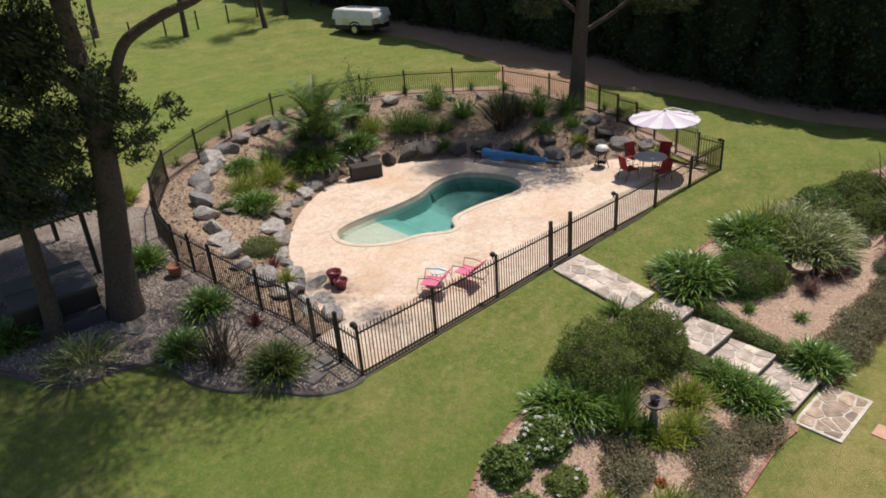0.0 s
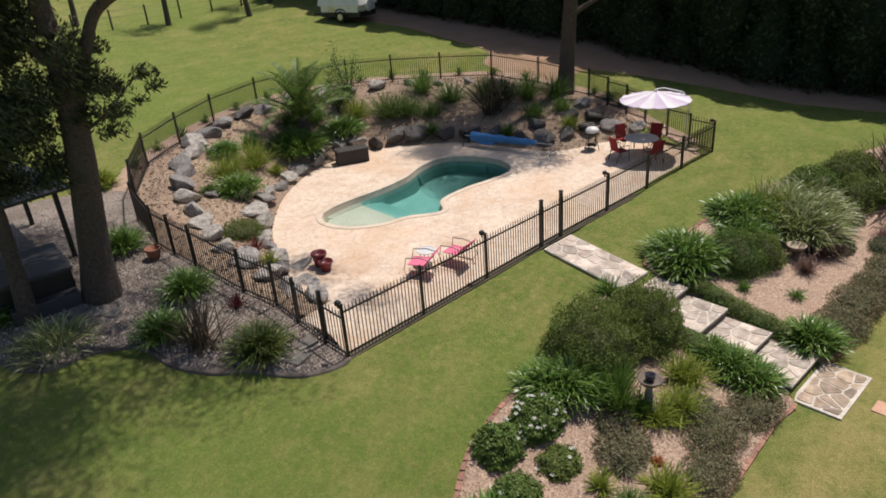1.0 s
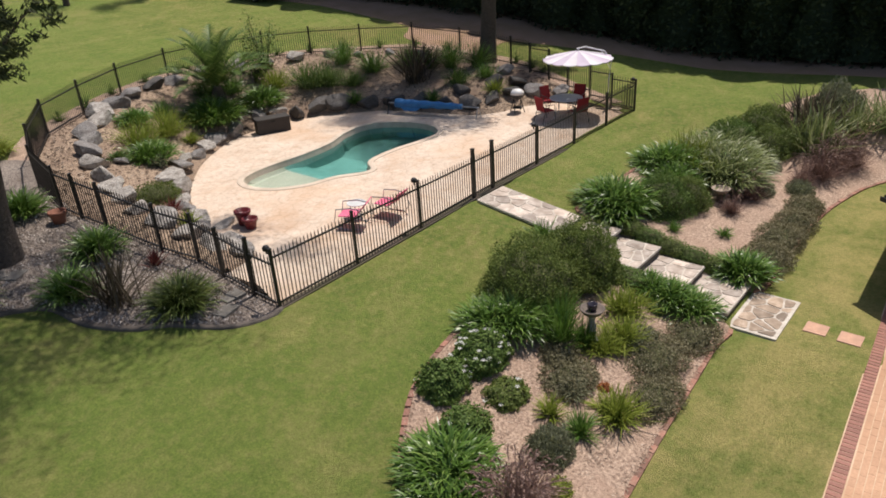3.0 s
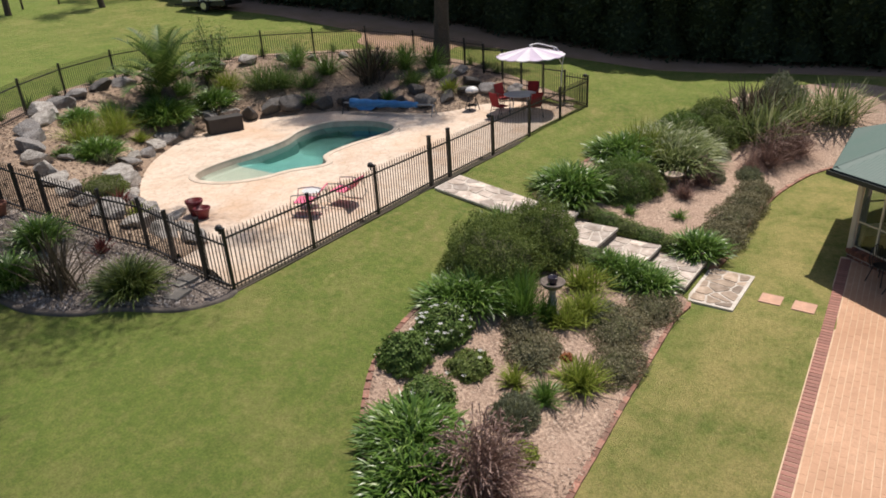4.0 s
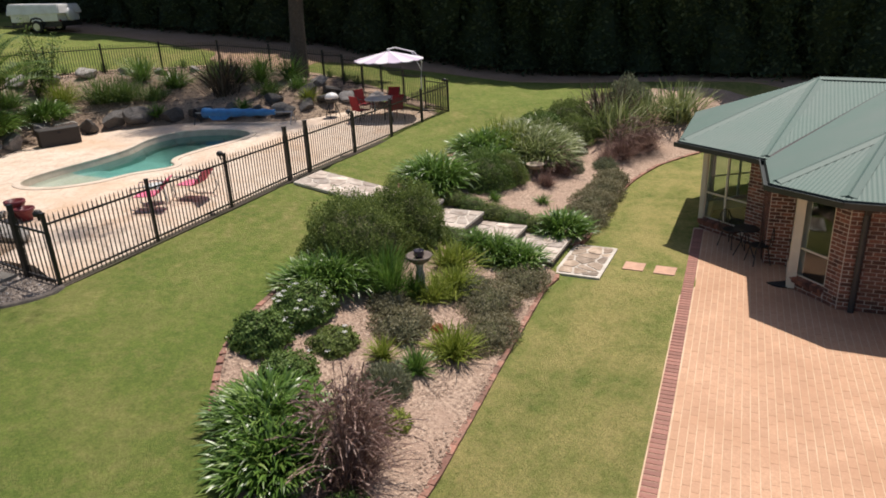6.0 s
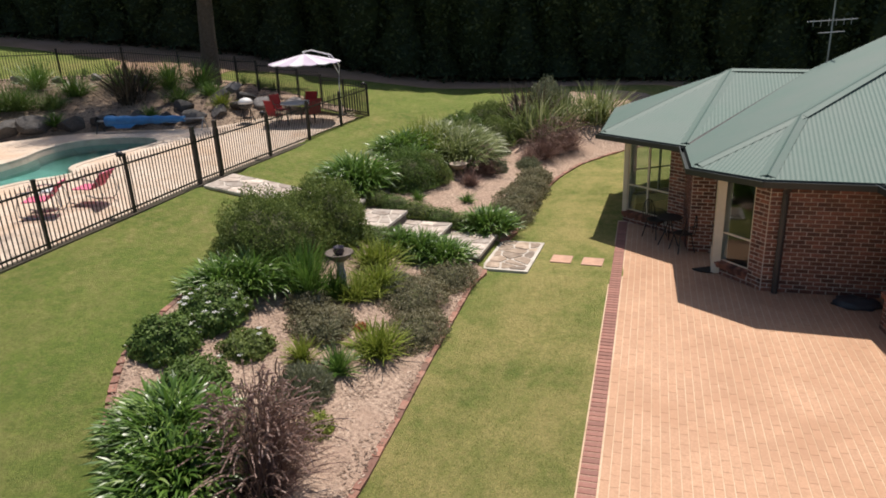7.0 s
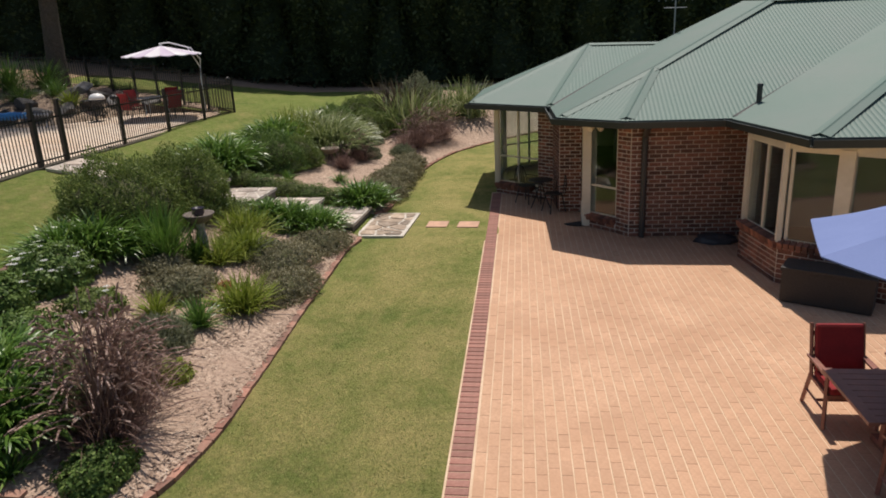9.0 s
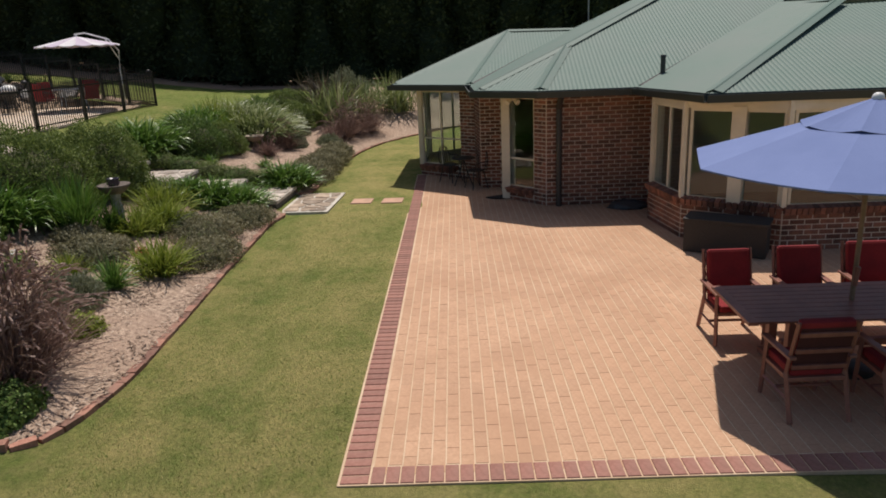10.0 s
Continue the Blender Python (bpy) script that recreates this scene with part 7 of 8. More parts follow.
def canopy(ob, r, z_rim, z_top, materials, sides=8, valance=0.0, turn=0.0, name="canopy_panel", sag=0.025):
    for i in range(sides):
        bm = bmesh.new()
        a0, a1 = turn + 6.2832 * i / sides, turn + 6.2832 * (i + 1) / sides
        grid = []
        for j in range(7):
            t = 0.05 + 0.95 * j / 6
            row = []
            for k in range(7):
                s = k / 6
                p = Vector((math.cos(a0), math.sin(a0), 0)) * (1 - s) + Vector((math.cos(a1), math.sin(a1), 0)) * s
                row.append(bm.verts.new((p.x * r * t, p.y * r * t, z_top + (z_rim - z_top) * t - sag * r * math.sin(math.pi * s) * t)))
            grid.append(row)
        if valance:
            grid.append([bm.verts.new(v.co + Vector((0, 0, -valance))) for v in grid[-1]])
        for a, b in zip(grid, grid[1:]):
            for k in range(6):
                bm.faces.new((a[k], b[k], b[k + 1], a[k + 1]))
        part(name, bm, materials[i % len(materials)], ob)


def market_umbrella():
    ob = thing("patio_umbrella", pose(7.41, -4.66, 0.02, 0, 0, 8.5), "open blue canvas umbrella with timber pole", "umbrella")
    canopy(ob, 1.69, 2.21, 2.74, [BLUECLOTH], valance=0.015, sag=0.012)
    bm = bmesh.new()
    rod(bm, (0, 0, 0.03), (0, 0, 2.78), 0.024, n=12)
    part("pole", bm, OAK, ob, "weathered timber pole")
    bm = lathe([(0.30, 0), (0.30, 0.05), (0.1, 0.08), (0.04, 0.1), (0.04, 0.32)], 24)
    part("base", bm, IRON, ob)
    canopy(ob, 0.66, 2.56, 2.80, [BLUECLOTH], name="vent", sag=0.05)
    part("finial", lathe([(0.05, 2.77), (0.055, 2.80), (0.04, 2.83), (0.02, 2.84)], 12), WHITE, ob, "white cap on the pole", smooth=True)
    for i in range(8):
        a = 6.2832 * i / 8
        bm = bmesh.new()
        rod(bm, (0, 0, 2.68), (math.cos(a) * 1.6, math.sin(a) * 1.6, 2.215), 0.009, n=5)
        part("rib", bm, JARRAH, ob)
    bm = bmesh.new()
    rod(bm, (-0.03, 0, 1.12), (-0.03, 0.01, 0.92), 0.03, 0.022, 8)
    part("crank", bm, JARRAH, ob)


market_umbrella()


def storage_box(name, m, l, d, h, label):
    ob = thing(name, m, label, "storage box")
    part("body", boxed((-l / 2, -d / 2, 0), (l / 2, d / 2, h - 0.06), 0.012), WICKER, ob)
    part("lid", boxed((-l / 2 - 0.02, -d / 2 - 0.02, h - 0.06), (l / 2 + 0.02, d / 2 + 0.02, h), 0.012), WICKER, ob)
    part("handle", boxed((-0.06, -d / 2 - 0.035, h - 0.14), (0.06, -d / 2, h - 0.12), 0.004), IRON, ob)


bang = math.degrees(math.atan2(-1.02, -0.53))
storage_box("storage_box", pose(11.62, -4.78, 0.024, 0, 0, bang + 180), 1.25, 0.5, 0.56, "dark brown wicker storage box against brick bay")
storage_box("storage_box", pose(16.75, 22.25, DECK_Z, 0, 0, -24), 1.3, 0.6, 0.58, "dark brown wicker storage box beside the pool")


def cafe_chair(x, y, a):
    ob = thing("cafe_chair", pose(x, y, 0.024, 0, 0, a), "black cast-iron cafe chair with curved back", "chair", "cafe chairs")
    for i, (px, py) in enumerate(((0.17, 0.17), (0.17, -0.17), (-0.17, 0.17), (-0.17, -0.17))):
        bm = sweep([(px * 0.8, py * 0.8, 0.43), (px, py, 0.22), (px * 1.25, py * 1.25, 0.0)], [0.014, 0.012, 0.014], 6)
        part("leg", bm, IRON, ob)
    part("seat", lathe([(0.19, 0.43), (0.21, 0.44), (0.21, 0.455), (0.02, 0.45)], 20), IRON, ob)
    bm = sweep([(-0.17, -0.2, 0.44), (-0.21, -0.23, 0.66), (-0.24, -0.14, 0.86), (-0.25, 0, 0.92), (-0.24, 0.14, 0.86), (-0.21, 0.23, 0.66), (-0.17, 0.2, 0.44)], [0.013] * 7, 6)
    for yy in (-0.12, -0.04, 0.04, 0.12):
        rod(bm, (-0.185, yy, 0.44), (-0.24, yy * 0.9, 0.88), 0.012, n=5)
    part("backrest", bm, IRON, ob)
    bm = sweep([(-0.2, 0.22, 0.66), (0.0, 0.26, 0.66), (0.12, 0.24, 0.62), (0.14, 0.19, 0.44)], [0.011] * 4, 6)
    part("arm", bm, IRON, ob)


cafe_chair(18.25, 0.05, 235)
cafe_chair(17.3, -0.62, 120)
ob = thing("cafe_table", pose(17.75, -0.3, 0.024), "small round black cast-iron cafe table", "table")
part("top", lathe([(0.02, 0.66), (0.29, 0.665), (0.30, 0.68), (0.29, 0.69), (0.02, 0.69)], 24), IRON, ob)
for i in range(3):
    a = 2.1 * i
    part("leg", sweep([(0.02 * math.cos(a), 0.02 * math.sin(a), 0.66), (0.1 * math.cos(a), 0.1 * math.sin(a), 0.35), (0.27 * math.cos(a), 0.27 * math.sin(a), 0.0)], [0.014] * 3, 6), IRON, ob)
bm = prism([(0.42 * math.cos(3.1416 * k / 14), 0.36 * math.sin(3.1416 * k / 14)) for k in range(15)], 0, 0.018)
mt = obj("door_mat", bm, RUBBER, None, "dark half-round rubber door mat on pavers", "door mat")
mt.matrix_world = pose(16.35, -1.22, 0.03, 0, 0, 120)
# a heap of dark tarpaulin by the wall
bm = bmesh.new()
bmesh.ops.create_uvsphere(bm, u_segments=28, v_segments=14, radius=1.0)
for v in bm.verts:
    k = 1 + 0.3 * noise.noise(v.co * 2.3) + 0.12 * noise.noise(v.co * 6)
    v.co = Vector((v.co.x * 0.28 * k, v.co.y * 0.42 * k, max(0.0, v.co.z * 0.14 * k)))
tp = obj("tarpaulin", bm, VINYL, None, "crumpled dark tarpaulin heap on patio by the wall", "tarpaulin", smooth=True)
tp.location = (14.92, -3.85, 0.02)


# ---- poolside things ----
def pool_chair(x, y, a):
    ob = thing("pool_chair", pose(x, y, DECK_Z, 0, 0, a), "red sling poolside armchair with dark frame", "chair", "chairs round the glass table")
    m = pose(0, 0, 0)
    part("seat", boxed((-0.22, -0.24, 0.40), (0.24, 0.24, 0.425), 0.01), REDCLOTH, ob)
    part("backrest", boxed((-0.02, -0.24, 0.0), (0.01, 0.24, 0.56), 0.01, Matrix.Translation((-0.22, 0, 0.42)) @ pose(0, 0, 0, 0, -14, 0)), REDCLOTH, ob)
    for s in (-0.26, 0.26):
        part("frame_side", sweep([(0.26, s, 0), (0.24, s, 0.42), (0.22, s, 0.63), (-0.2, s, 0.65), (-0.34, s, 0.98)], [0.014] * 5, 6), CHROME_D, ob)
        part("back_leg", sweep([(-0.34, s, 0), (-0.2, s, 0.42), (-0.26, s, 0.62)], [0.014] * 3, 6), CHROME_D, ob)


FROST = blotchy("frosted_glass_top", (0.56, 0.58, 0.57), (0.64, 0.66, 0.65), (0.50, 0.52, 0.51), 30, 2, 0.55, 0.0)


def glass_table(x, y, r, h, label, legs=WHITE, material=None):
    ob = thing("glass_table", pose(x, y, DECK_Z, 0, 0, 20), label, "table")
    part("top", lathe([(0.02, h - 0.01), (r - 0.02, h - 0.01), (r, h), (r - 0.02, h + 0.004), (0.02, h + 0.004)], 28), material or GLASS, ob)
    part("rim", sweep([(math.cos(6.2832 * k / 28) * r, math.sin(6.2832 * k / 28) * r, h) for k in range(29)], [0.014] * 29, 6), legs, ob)
    for i in range(4):
        a = 0.785 + 1.5708 * i
        part("leg", sweep([(math.cos(a) * r * 0.75, math.sin(a) * r * 0.75, h - 0.01), (math.cos(a) * r * 0.7, math.sin(a) * r * 0.7, 0.3), (math.cos(a) * r * 0.85, math.sin(a) * r * 0.85, 0)], [0.018] * 3, 6), legs, ob)


glass_table(23.75, 13.1, 0.62, 0.72, "round frosted-glass table with white legs on deck", WHITE, FROST)
for x, y, a in ((22.85, 13.45, -20), (23.3, 12.3, 60), (24.75, 13.2, 188), (24.1, 14.05, 250)):
    pool_chair(x, y, a)


def cantilever_umbrella():
    ob = thing("cantilever_umbrella", pose(25.3, 12.1, DECK_Z, 0, 0, 140), "cantilever umbrella with white and lilac striped canopy", "umbrella")
    bm = sweep([(0, 0, 0), (0.02, 0, 1.2), (-0.05, 0, 1.9), (0.25, 0, 2.3), (1.0, 0, 2.52), (1.35, 0, 2.48)], [0.024] * 6, 8)
    part("arm", bm, WHITE, ob)
    part("brace", sweep([(-0.02, 0, 1.6), (0.35, 0, 2.3)], [0.018] * 2, 6), WHITE, ob)
    for i in range(2):
        part("foot", boxed((-0.5, -0.03, 0.0), (0.5, 0.03, 0.04), 0.005, pose(0, 0, 0, 0, 0, 45 + 90 * i)), IRON, ob)
    holder = new("canopy")
    holder.parent = ob
    holder.location = (1.3, 0, 0)
    canopy(holder, 1.32, 2.12, 2.42, [CANVAS_W, CANVAS_L], sides=16, valance=0.03)
    part("finial", boxed((1.26, -0.04, 2.4), (1.34, 0.04, 2.5), 0.01), WHITE, ob)


cantilever_umbrella()


def barbecue():
    ob = thing("kettle_barbecue", pose(23.4, 15.1, DECK_Z, 0, 0, 30) @ Matrix.Scale(0.86, 4), "kettle barbecue with pale lid on a dark stand", "barbecue")
    part("lid", lathe([(0.32, 0.86), (0.30, 0.96), (0.22, 1.05), (0.08, 1.1), (0.02, 1.1)], 22), WHITE, ob, smooth=True)
    part("bowl", lathe([(0.1, 0.62), (0.25, 0.68), (0.32, 0.8), (0.32, 0.86)], 22), IRON, ob, smooth=True)
    part("handle", sweep([(-0.06, 0, 1.1), (0, 0, 1.15), (0.06, 0, 1.1)], [0.012] * 3, 6), IRON, ob)
    for i in range(4):
        a = 0.785 + 1.5708 * i
        part("leg", sweep([(math.cos(a) * 0.2, math.sin(a) * 0.2, 0.68), (math.cos(a + 0.5) * 0.36, math.sin(a + 0.5) * 0.36, 0.02)], [0.022] * 2, 6), IRON, ob)
    part("shelf", boxed((-0.22, -0.22, 0.22), (0.22, 0.22, 0.25), 0.005), IRON, ob)
    part("side_table", boxed((0.3, -0.18, 0.78), (0.62, 0.18, 0.8), 0.005), CHROME_D, ob)


barbecue()


def cover_roller():
    p, q = Vector((21.0, 19.9, DECK_Z)), Vector((22.0, 15.95, DECK_Z))
    d = q - p
    ob = thing("pool_cover_roller", Matrix.Translation(p) @ pose(0, 0, 0, 0, 0, math.degrees(math.atan2(d.y, d.x))), "rolled blue pool blanket on a reel", "pool cover")
    ln = d.length
    pts, rad = [], []
    for i in range(25):
        t = i / 24
        pts.append((0.35 + (ln - 1.1) * t, 0.012 * math.sin(t * 14), 0.42))
        rad.append(0.19 - 0.075 * t + 0.018 * math.sin(t * 31))
    part("blanket", sweep(pts, rad, 18), BLUECOVER, ob, smooth=True)
    bm = bmesh.new()
    vs = [bm.verts.new(v) for v in ((0.6, -0.15, 0.32), (1.6, -0.15, 0.34), (1.35, -0.2, 0.18), (0.8, -0.2, 0.17))]
    bm.faces.new(vs)
    part("loose_flap", bm, BLUECOVER, ob)
    bm = bmesh.new()
    rod(bm, (0, 0, 0.42), (ln, 0, 0.42), 0.035, n=10)
    part("tube", bm, ALU, ob)
    for x in (0.05, ln - 0.05):
        part("stand", sweep([(x, -0.28, 0.0), (x, -0.03, 0.42), (x, 0.03, 0.42), (x, 0.28, 0.0)], [0.022] * 4, 6), CHROME_D if x < 1 else ALU, ob)
    part("wheel", lathe([(0.02, -0.01), (0.16, -0.012), (0.18, 0), (0.16, 0.012), (0.02, 0.01)], 20), IRON, ob).matrix_local = pose(0.0, 0, 0.42, 0, 90, 0)


cover_roller()


def lounger(x, y, a):
    ob = thing("pool_lounge_chair", pose(x, y, DECK_Z, 0, 0, a), "low rocking pool chair with hot pink sling", "chair", "pink pool chairs")
    part("seat", boxed((-0.2, -0.27, 0.36), (0.28, 0.27, 0.385), 0.01), PINK, ob)
    part("backrest", boxed((-0.015, -0.27, 0.0), (0.015, 0.27, 0.5), 0.01, Matrix.Translation((-0.2, 0, 0.37)) @ pose(0, 0, 0, 0, -42, 0)), PINK, ob)
    for s in (-0.3, 0.3):
        part("side_loop", sweep([(0.34, s, 0.36), (0.3, s, 0.58), (-0.1, s, 0.62), (-0.42, s, 0.55), (-0.52, s, 0.25), (-0.35, s, 0.03), (0.1, s, 0.015), (0.36, s, 0.08), (0.38, s, 0.25), (0.34, s, 0.36)], [0.016] * 10, 6), STEEL, ob)


lounger(11.85, 12.65, 118)
lounger(12.95, 12.35, 100)
glass_table(12.35, 12.95, 0.26, 0.42, "small white side table between pink chairs", WHITE, FROST)

# small post lamps on the pool fence
for x, y, z in ((8.25, 11.42, 2.93), (13.08, 11.42, 2.93), (18.85, 11.42, 2.93), (25.95, 11.42, 2.93)):
    b = obj("post_lamp", lathe([(0.02, 0), (0.025, 0.08), (0.075, 0.09), (0.085, 0.15), (0.05, 0.2), (0.015, 0.21)], 14), IRON, fence, "small dark garden lamp on the post", smooth=True)
    b.location = (x, y, z - 0.14)


# ---- spa under a small pavilion, in the shade ----
def spa_corner():
    zs = ground_z(3.7, 19.0)
    ob = thing("spa_tub", pose(3.65, 19.1, zs, 0, 0, -5), "square spa tub under a dark vinyl cover", "spa")
    part("cabinet", boxed((-1.02, -1.02, -0.1), (1.02, 1.02, 0.76), 0.04), IRON, ob, "black spa cabinet")
    for k in (-1, 1):
        part("cover_half", boxed((-1.06, 0.01 if k > 0 else -1.06, 0.76), (1.06, 1.06 if k > 0 else -0.01, 0.86), 0.03), VINYL, ob)
    part("step", boxed((-0.6, -1.45, -0.1), (1.0, -1.06, 0.28), 0.02), VINYL, ob)
    zp = ground_z(3.4, 21.6)
    pv = thing("pavilion", pose(3.45, 21.7, zp, 0, 0, 5), "open timber pavilion with dark roof beside a spa", "pavilion")
    for x in (-1.65, 1.65):
        for y in (-1.65, 1.25):
            part("post", boxed((x - 0.06, y - 0.06, -0.3), (x + 0.06, y + 0.06, 1.98), 0.008), IRON, pv)
    for y in (-1.65, 1.25):
        part("beam", boxed((-1.9, y - 0.05, 1.84), (1.9, y + 0.05, 1.98), 0.008), IRON, pv)
    bm = bmesh.new()
    c = [bm.verts.new(v) for v in ((-2.0, -2.2, 1.98), (2.0, -2.2, 1.98), (2.0, 1.7, 1.98), (-2.0, 1.7, 1.98))]
    d = [bm.verts.new(v.co + Vector((0, 0, 0.08))) for v in c]
    t = bm.verts.new((0, -0.2, 2.5))
    for i in range(4):
        bm.faces.new((d[i], d[(i + 1) % 4], t))
        bm.faces.new((c[i], c[(i + 1) % 4], d[(i + 1) % 4], d[i]))
    bm.faces.new(c[::-1])
    part("roof", bm, PIPE_D, pv, "dark weathered roof")


spa_corner()


# ---- camper trailer on the far lawn ----
def camper():
    a = -75.0
    x, y = 29.1, 38.2
    ob = thing("camper_trailer", pose(x, y, ground_z(x, y) - 0.02, 0, 0, a), "white folded camper trailer with covered spare wheel", "camper trailer")
    part("body", boxed((-1.5, -0.95, 0.62), (1.5, 0.95, 1.05), 0.04), WHITE, ob)
    bm = bmesh.new()
    lo = [(-1.75, -1.02, 1.0), (1.7, -1.02, 1.0), (1.7, 1.02, 1.0), (-1.75, 1.02, 1.0)]
    hi = [(-1.6, -0.9, 1.62), (1.6, -0.92, 1.5), (1.6, 0.92, 1.5), (-1.6, 0.9, 1.62)]
    va, vb = [bm.verts.new(v) for v in lo], [bm.verts.new(v) for v in hi]
    bm.faces.new(va[::-1])
    bm.faces.new(vb)
    for i in range(4):
        bm.faces.new((va[i], va[(i + 1) % 4], vb[(i + 1) % 4], vb[i]))
    bmesh.ops.bevel(bm, geom=bm.edges[:], offset=0.05, segments=2, affect="EDGES")
    part("cover", bm, WHITE, ob, "white vinyl tent cover")
    # undercarriage as one black box, with the shade below the body in its colour
    part("chassis", boxed((-1.6, -0.85, 0.32), (1.6, 0.85, 0.62), 0.02), IRON, ob)
    for s in (-0.92, 0.92):
        w = part("wheel", lathe([(0.05, -0.1), (0.3, -0.1), (0.35, -0.06), (0.35, 0.06), (0.3, 0.1), (0.05, 0.1)], 24), RUBBER, ob, smooth=True)
        w.matrix_local = pose(0.1, s, 0.35, 90, 0, 0)
        r = part("rim", lathe([(0.02, -0.11), (0.2, -0.11), (0.2, 0.11), (0.02, 0.11)], 16), STEEL, w)
        part("mudguard", sweep([(-0.38, s, 0.5), (-0.2, s, 0.76), (0.1, s, 0.82), (0.4, s, 0.76), (0.58, s, 0.5)], [0.06] * 5, 6), IRON, ob)
    sp = part("spare_wheel", lathe([(0.02, -0.1), (0.3, -0.1), (0.36, -0.05), (0.36, 0.05), (0.3, 0.1), (0.02, 0.1)], 24), WHITE, ob, "white covered spare wheel", smooth=True)
    sp.matrix_local = pose(1.66, 0.0, 0.95, 0, 90, 0)
    part("drawbar", boxed((-2.9, -0.06, 0.36), (-1.5, 0.06, 0.44), 0.01), IRON, ob)
    part("rear_light", boxed((1.5, -0.85, 0.6), (1.53, -0.7, 0.7), 0.005), REDCLOTH, ob)
    part("door_panel", boxed((-0.9, -0.965, 0.66), (-0.3, -0.952, 0.98), 0.004), STEEL, ob)


camper()

# paddock fence far behind
ob = thing("paddock_fence", Matrix(), "timber post and wire paddock fence", "fence")
prev = None
for k in range(20):
    x, y = -8 + 2.3 * k, 47.6 - 0.02 * k
    z = ground_z(x, y)
    bm = bmesh.new()
    rod(bm, (x, y, z - 0.2), (x, y, z + 1.25), 0.07, 0.06, 8)
    part("post", bm, STEM, ob)
    if prev:
        for h in (0.4, 0.75, 1.1):
            bm = bmesh.new()
            rod(bm, (prev[0], prev[1], prev[2] + h), (x, y, z + h), 0.005, n=4)
            part("wire", bm, CHROME_D, ob)
    prev = (x, y, z)
bm = bmesh.new()
zz = ground_z(31.0, 47.3)
rod(bm, (31.0, 47.3, zz + 1.15), (33.4, 46.6, zz + 0.1), 0.06, n=8)
part("stay", bm, STEM, ob)


# ---- short grass blades on the nearest lawn, and chips on the nearest mulch ----
def lawn_blades():
    r = np.random.RandomState(7)
    n = 130000
    u, v = r.uniform(1.5, 15.0, n), r.uniform(-6.0, 3.6, n)
    keep = ((v > 1.05 + (u - 18.1) * 0.05) & (v < 3.02 + 0.04 * (u - 5))) | (u < 5.2)
    keep &= r.uniform(0, 1, n) < np.clip(1.35 - (u - 3) / 14, 0.2, 1)
    u, v = u[keep], v[keep]
    verts, faces = [], []
    for x, y, a, h, lean in zip(u, v, r.uniform(0, 6.28, len(u)), r.uniform(0.006, 0.02, len(u)), r.uniform(-0.035, 0.035, len(u))):
        z = ground_z(x, y)
        c, s = math.cos(a) * 0.009, math.sin(a) * 0.009
        k = len(verts)
        verts += [(x - c, y - s, z - 0.005), (x + c, y + s, z - 0.005), (x + lean * 1.2, y + lean, z + h)]
        faces.append((k, k + 1, k + 2))
    blade = leafy("lawn_blade", (0.19, 0.24, 0.06), (0.36, 0.36, 0.12), (0.55, 0.47, 0.21), 0.8, 0.35)
    obj("lawn_blades", mesh_of("lawn_blades", verts, faces), blade, None, "short green and straw-coloured lawn blades", "grass", kind="stuff")


def mulch_chips():
    r = np.random.RandomState(9)
    n = 26000
    verts, faces = [], []
    for x, y, a, l, t in zip(r.uniform(5.6, 15.3, n), r.uniform(3.0, 8.6, n), r.uniform(0, 6.28, n), r.uniform(0.02, 0.07, n), r.uniform(-0.5, 0.5, n)):
        if not inside(x, y, BED_1):
            continue
        z = ground_z(x, y) + 0.062 + 0.025 * noise.noise((x * 1.3, y * 1.3, 3.0)) * 2
        c, s, w = math.cos(a) * l / 2, math.sin(a) * l / 2, l * 0.16
        k = len(verts)
        verts += [(x - c + s * 0.3, y - s - c * 0.3, z - t * l * 0.4), (x + c + s * 0.3, y + s - c * 0.3, z + t * l * 0.4), (x + c - s * 0.3, y + s + c * 0.3, z + t * l * 0.4 + w * 0.3), (x - c - s * 0.3, y - s + c * 0.3, z - t * l * 0.4 + w * 0.3)]
        faces.append((k, k + 1, k + 2, k + 3))
    chip = leafy("bark_chip", (0.13, 0.085, 0.06), (0.47, 0.345, 0.255), (0.70, 0.57, 0.455), 0.9, 0.0)
    obj("mulch_chips", mesh_of("mulch_chips", verts, faces), chip, None, "loose pale bark chips on the garden bed", "mulch", kind="stuff")


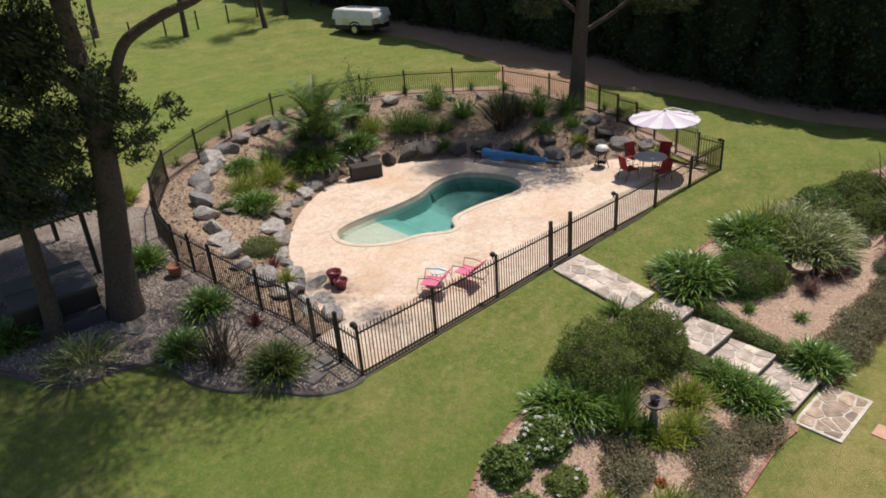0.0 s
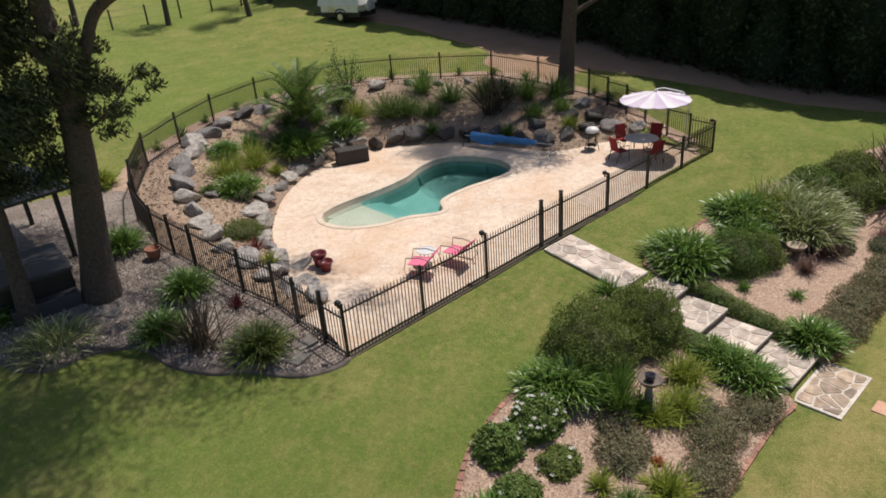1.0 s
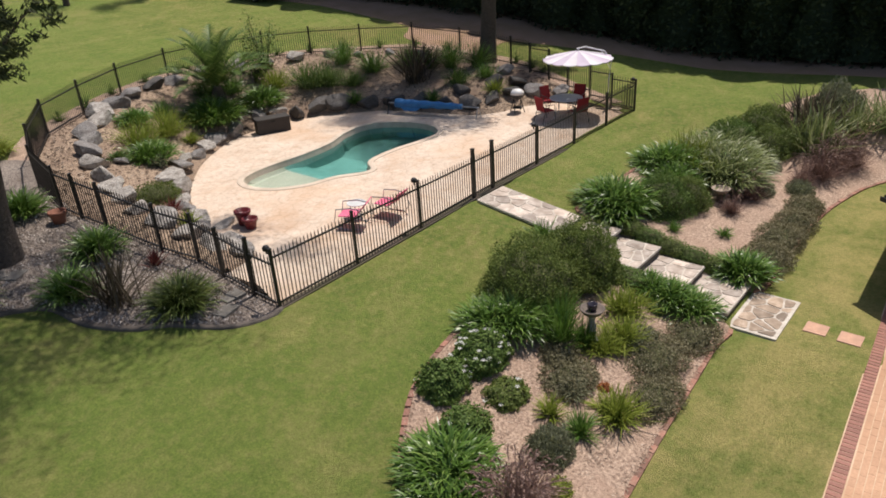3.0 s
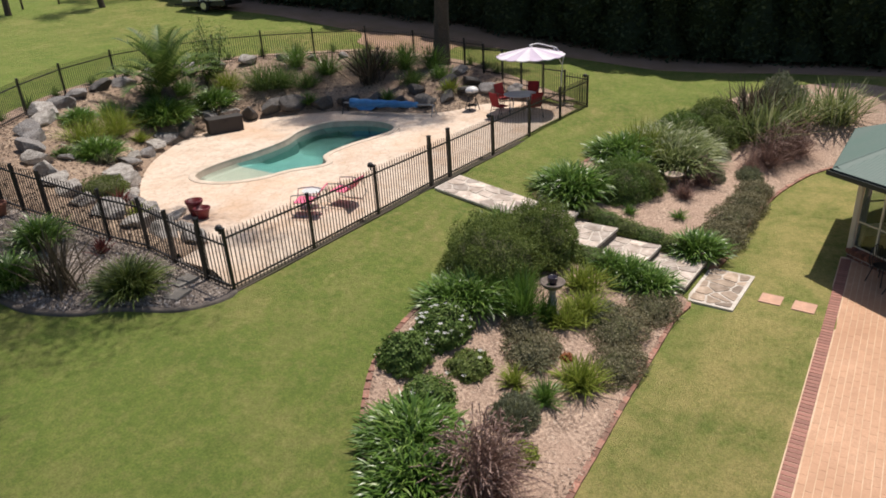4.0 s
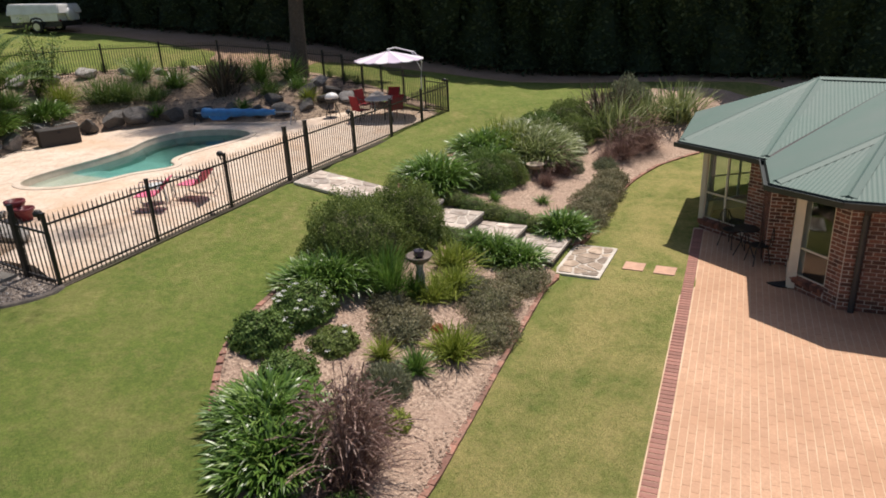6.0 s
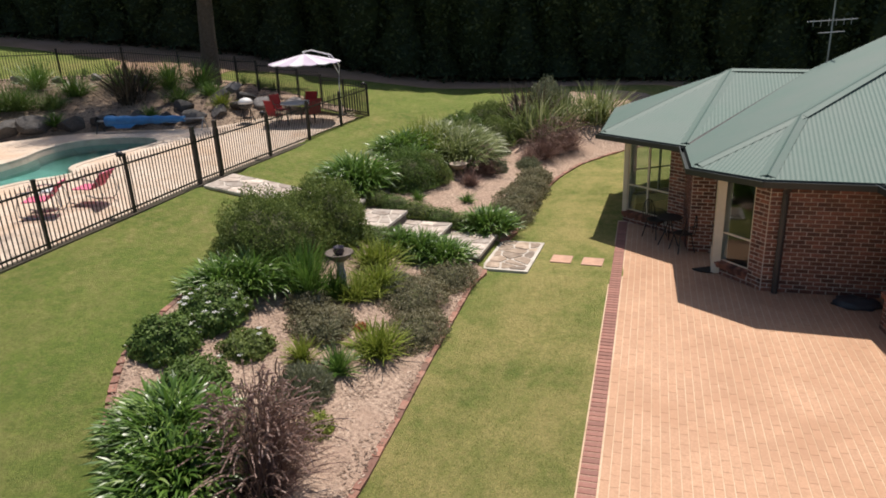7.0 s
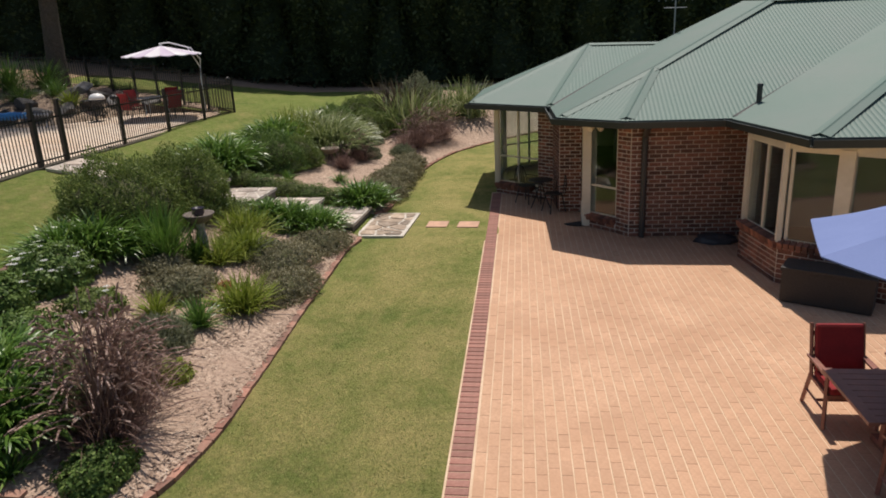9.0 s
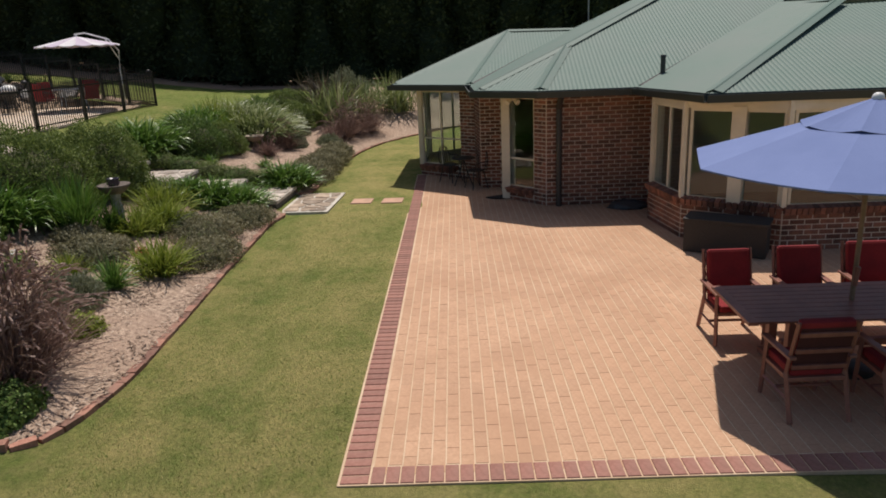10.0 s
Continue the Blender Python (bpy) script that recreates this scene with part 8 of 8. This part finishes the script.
def gravel_pebbles():
    r = np.random.RandomState(15)
    n = 30000
    verts, faces = [], []
    for x, y, a, l, t in zip(r.uniform(1.0, 8.6, n), r.uniform(11.0, 20.5, n), r.uniform(0, 6.28, n), r.uniform(0.02, 0.062, n), r.uniform(-0.4, 0.4, n)):
        if not inside(x, y, BED_3) or inside(x, y, ENCLOSURE):
            continue
        z = ground_z(x, y) + 0.055
        c, s = math.cos(a) * l, math.sin(a) * l
        k = len(verts)
        verts += [(x - c, y - s, z - 0.02), (x + s * 0.7, y - c * 0.7, z - 0.02), (x + c, y + s, z - 0.02), (x - s * 0.7, y + c * 0.7, z - 0.02), (x + t * l * 0.5, y, z + l * 0.5)]
        faces += [(k, k + 1, k + 4), (k + 1, k + 2, k + 4), (k + 2, k + 3, k + 4), (k + 3, k, k + 4)]
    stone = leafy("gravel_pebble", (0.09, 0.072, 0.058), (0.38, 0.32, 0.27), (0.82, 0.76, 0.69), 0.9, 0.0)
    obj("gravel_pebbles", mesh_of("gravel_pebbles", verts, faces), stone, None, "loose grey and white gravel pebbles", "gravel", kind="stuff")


def bank_litter():
    r = np.random.RandomState(21)
    n = 16000
    verts, faces = [], []
    for x, y, a, l, t in zip(r.uniform(7.3, 26.6, n), r.uniform(11.6, 27.6, n), r.uniform(0, 6.28, n), r.uniform(0.05, 0.13, n), r.uniform(-0.4, 0.4, n)):
        if not inside(x, y, ENCLOSURE) or inside(x, y, DECK_POLY) or y < 12.05:
            continue
        z = bank_z(x, y) + 0.02
        c, s = math.cos(a) * l / 2, math.sin(a) * l / 2
        k = len(verts)
        verts += [(x - c + s * 0.35, y - s - c * 0.35, z - t * l * 0.3), (x + c + s * 0.35, y + s - c * 0.35, z + t * l * 0.3), (x + c - s * 0.35, y + s + c * 0.35, z + t * l * 0.3 + 0.02), (x - c - s * 0.35, y - s + c * 0.35, z - t * l * 0.3 + 0.02)]
        faces.append((k, k + 1, k + 2, k + 3))
    litter = leafy("bank_litter", (0.06, 0.043, 0.032), (0.26, 0.19, 0.14), (0.52, 0.43, 0.34), 0.9, 0.0)
    obj("bark_litter", mesh_of("bark_litter", verts, faces), litter, None, "loose bark and leaf litter on the planted bank", "mulch", kind="stuff")


lawn_blades()
mulch_chips()
bank_litter()
gravel_pebbles()

lay_pavers()
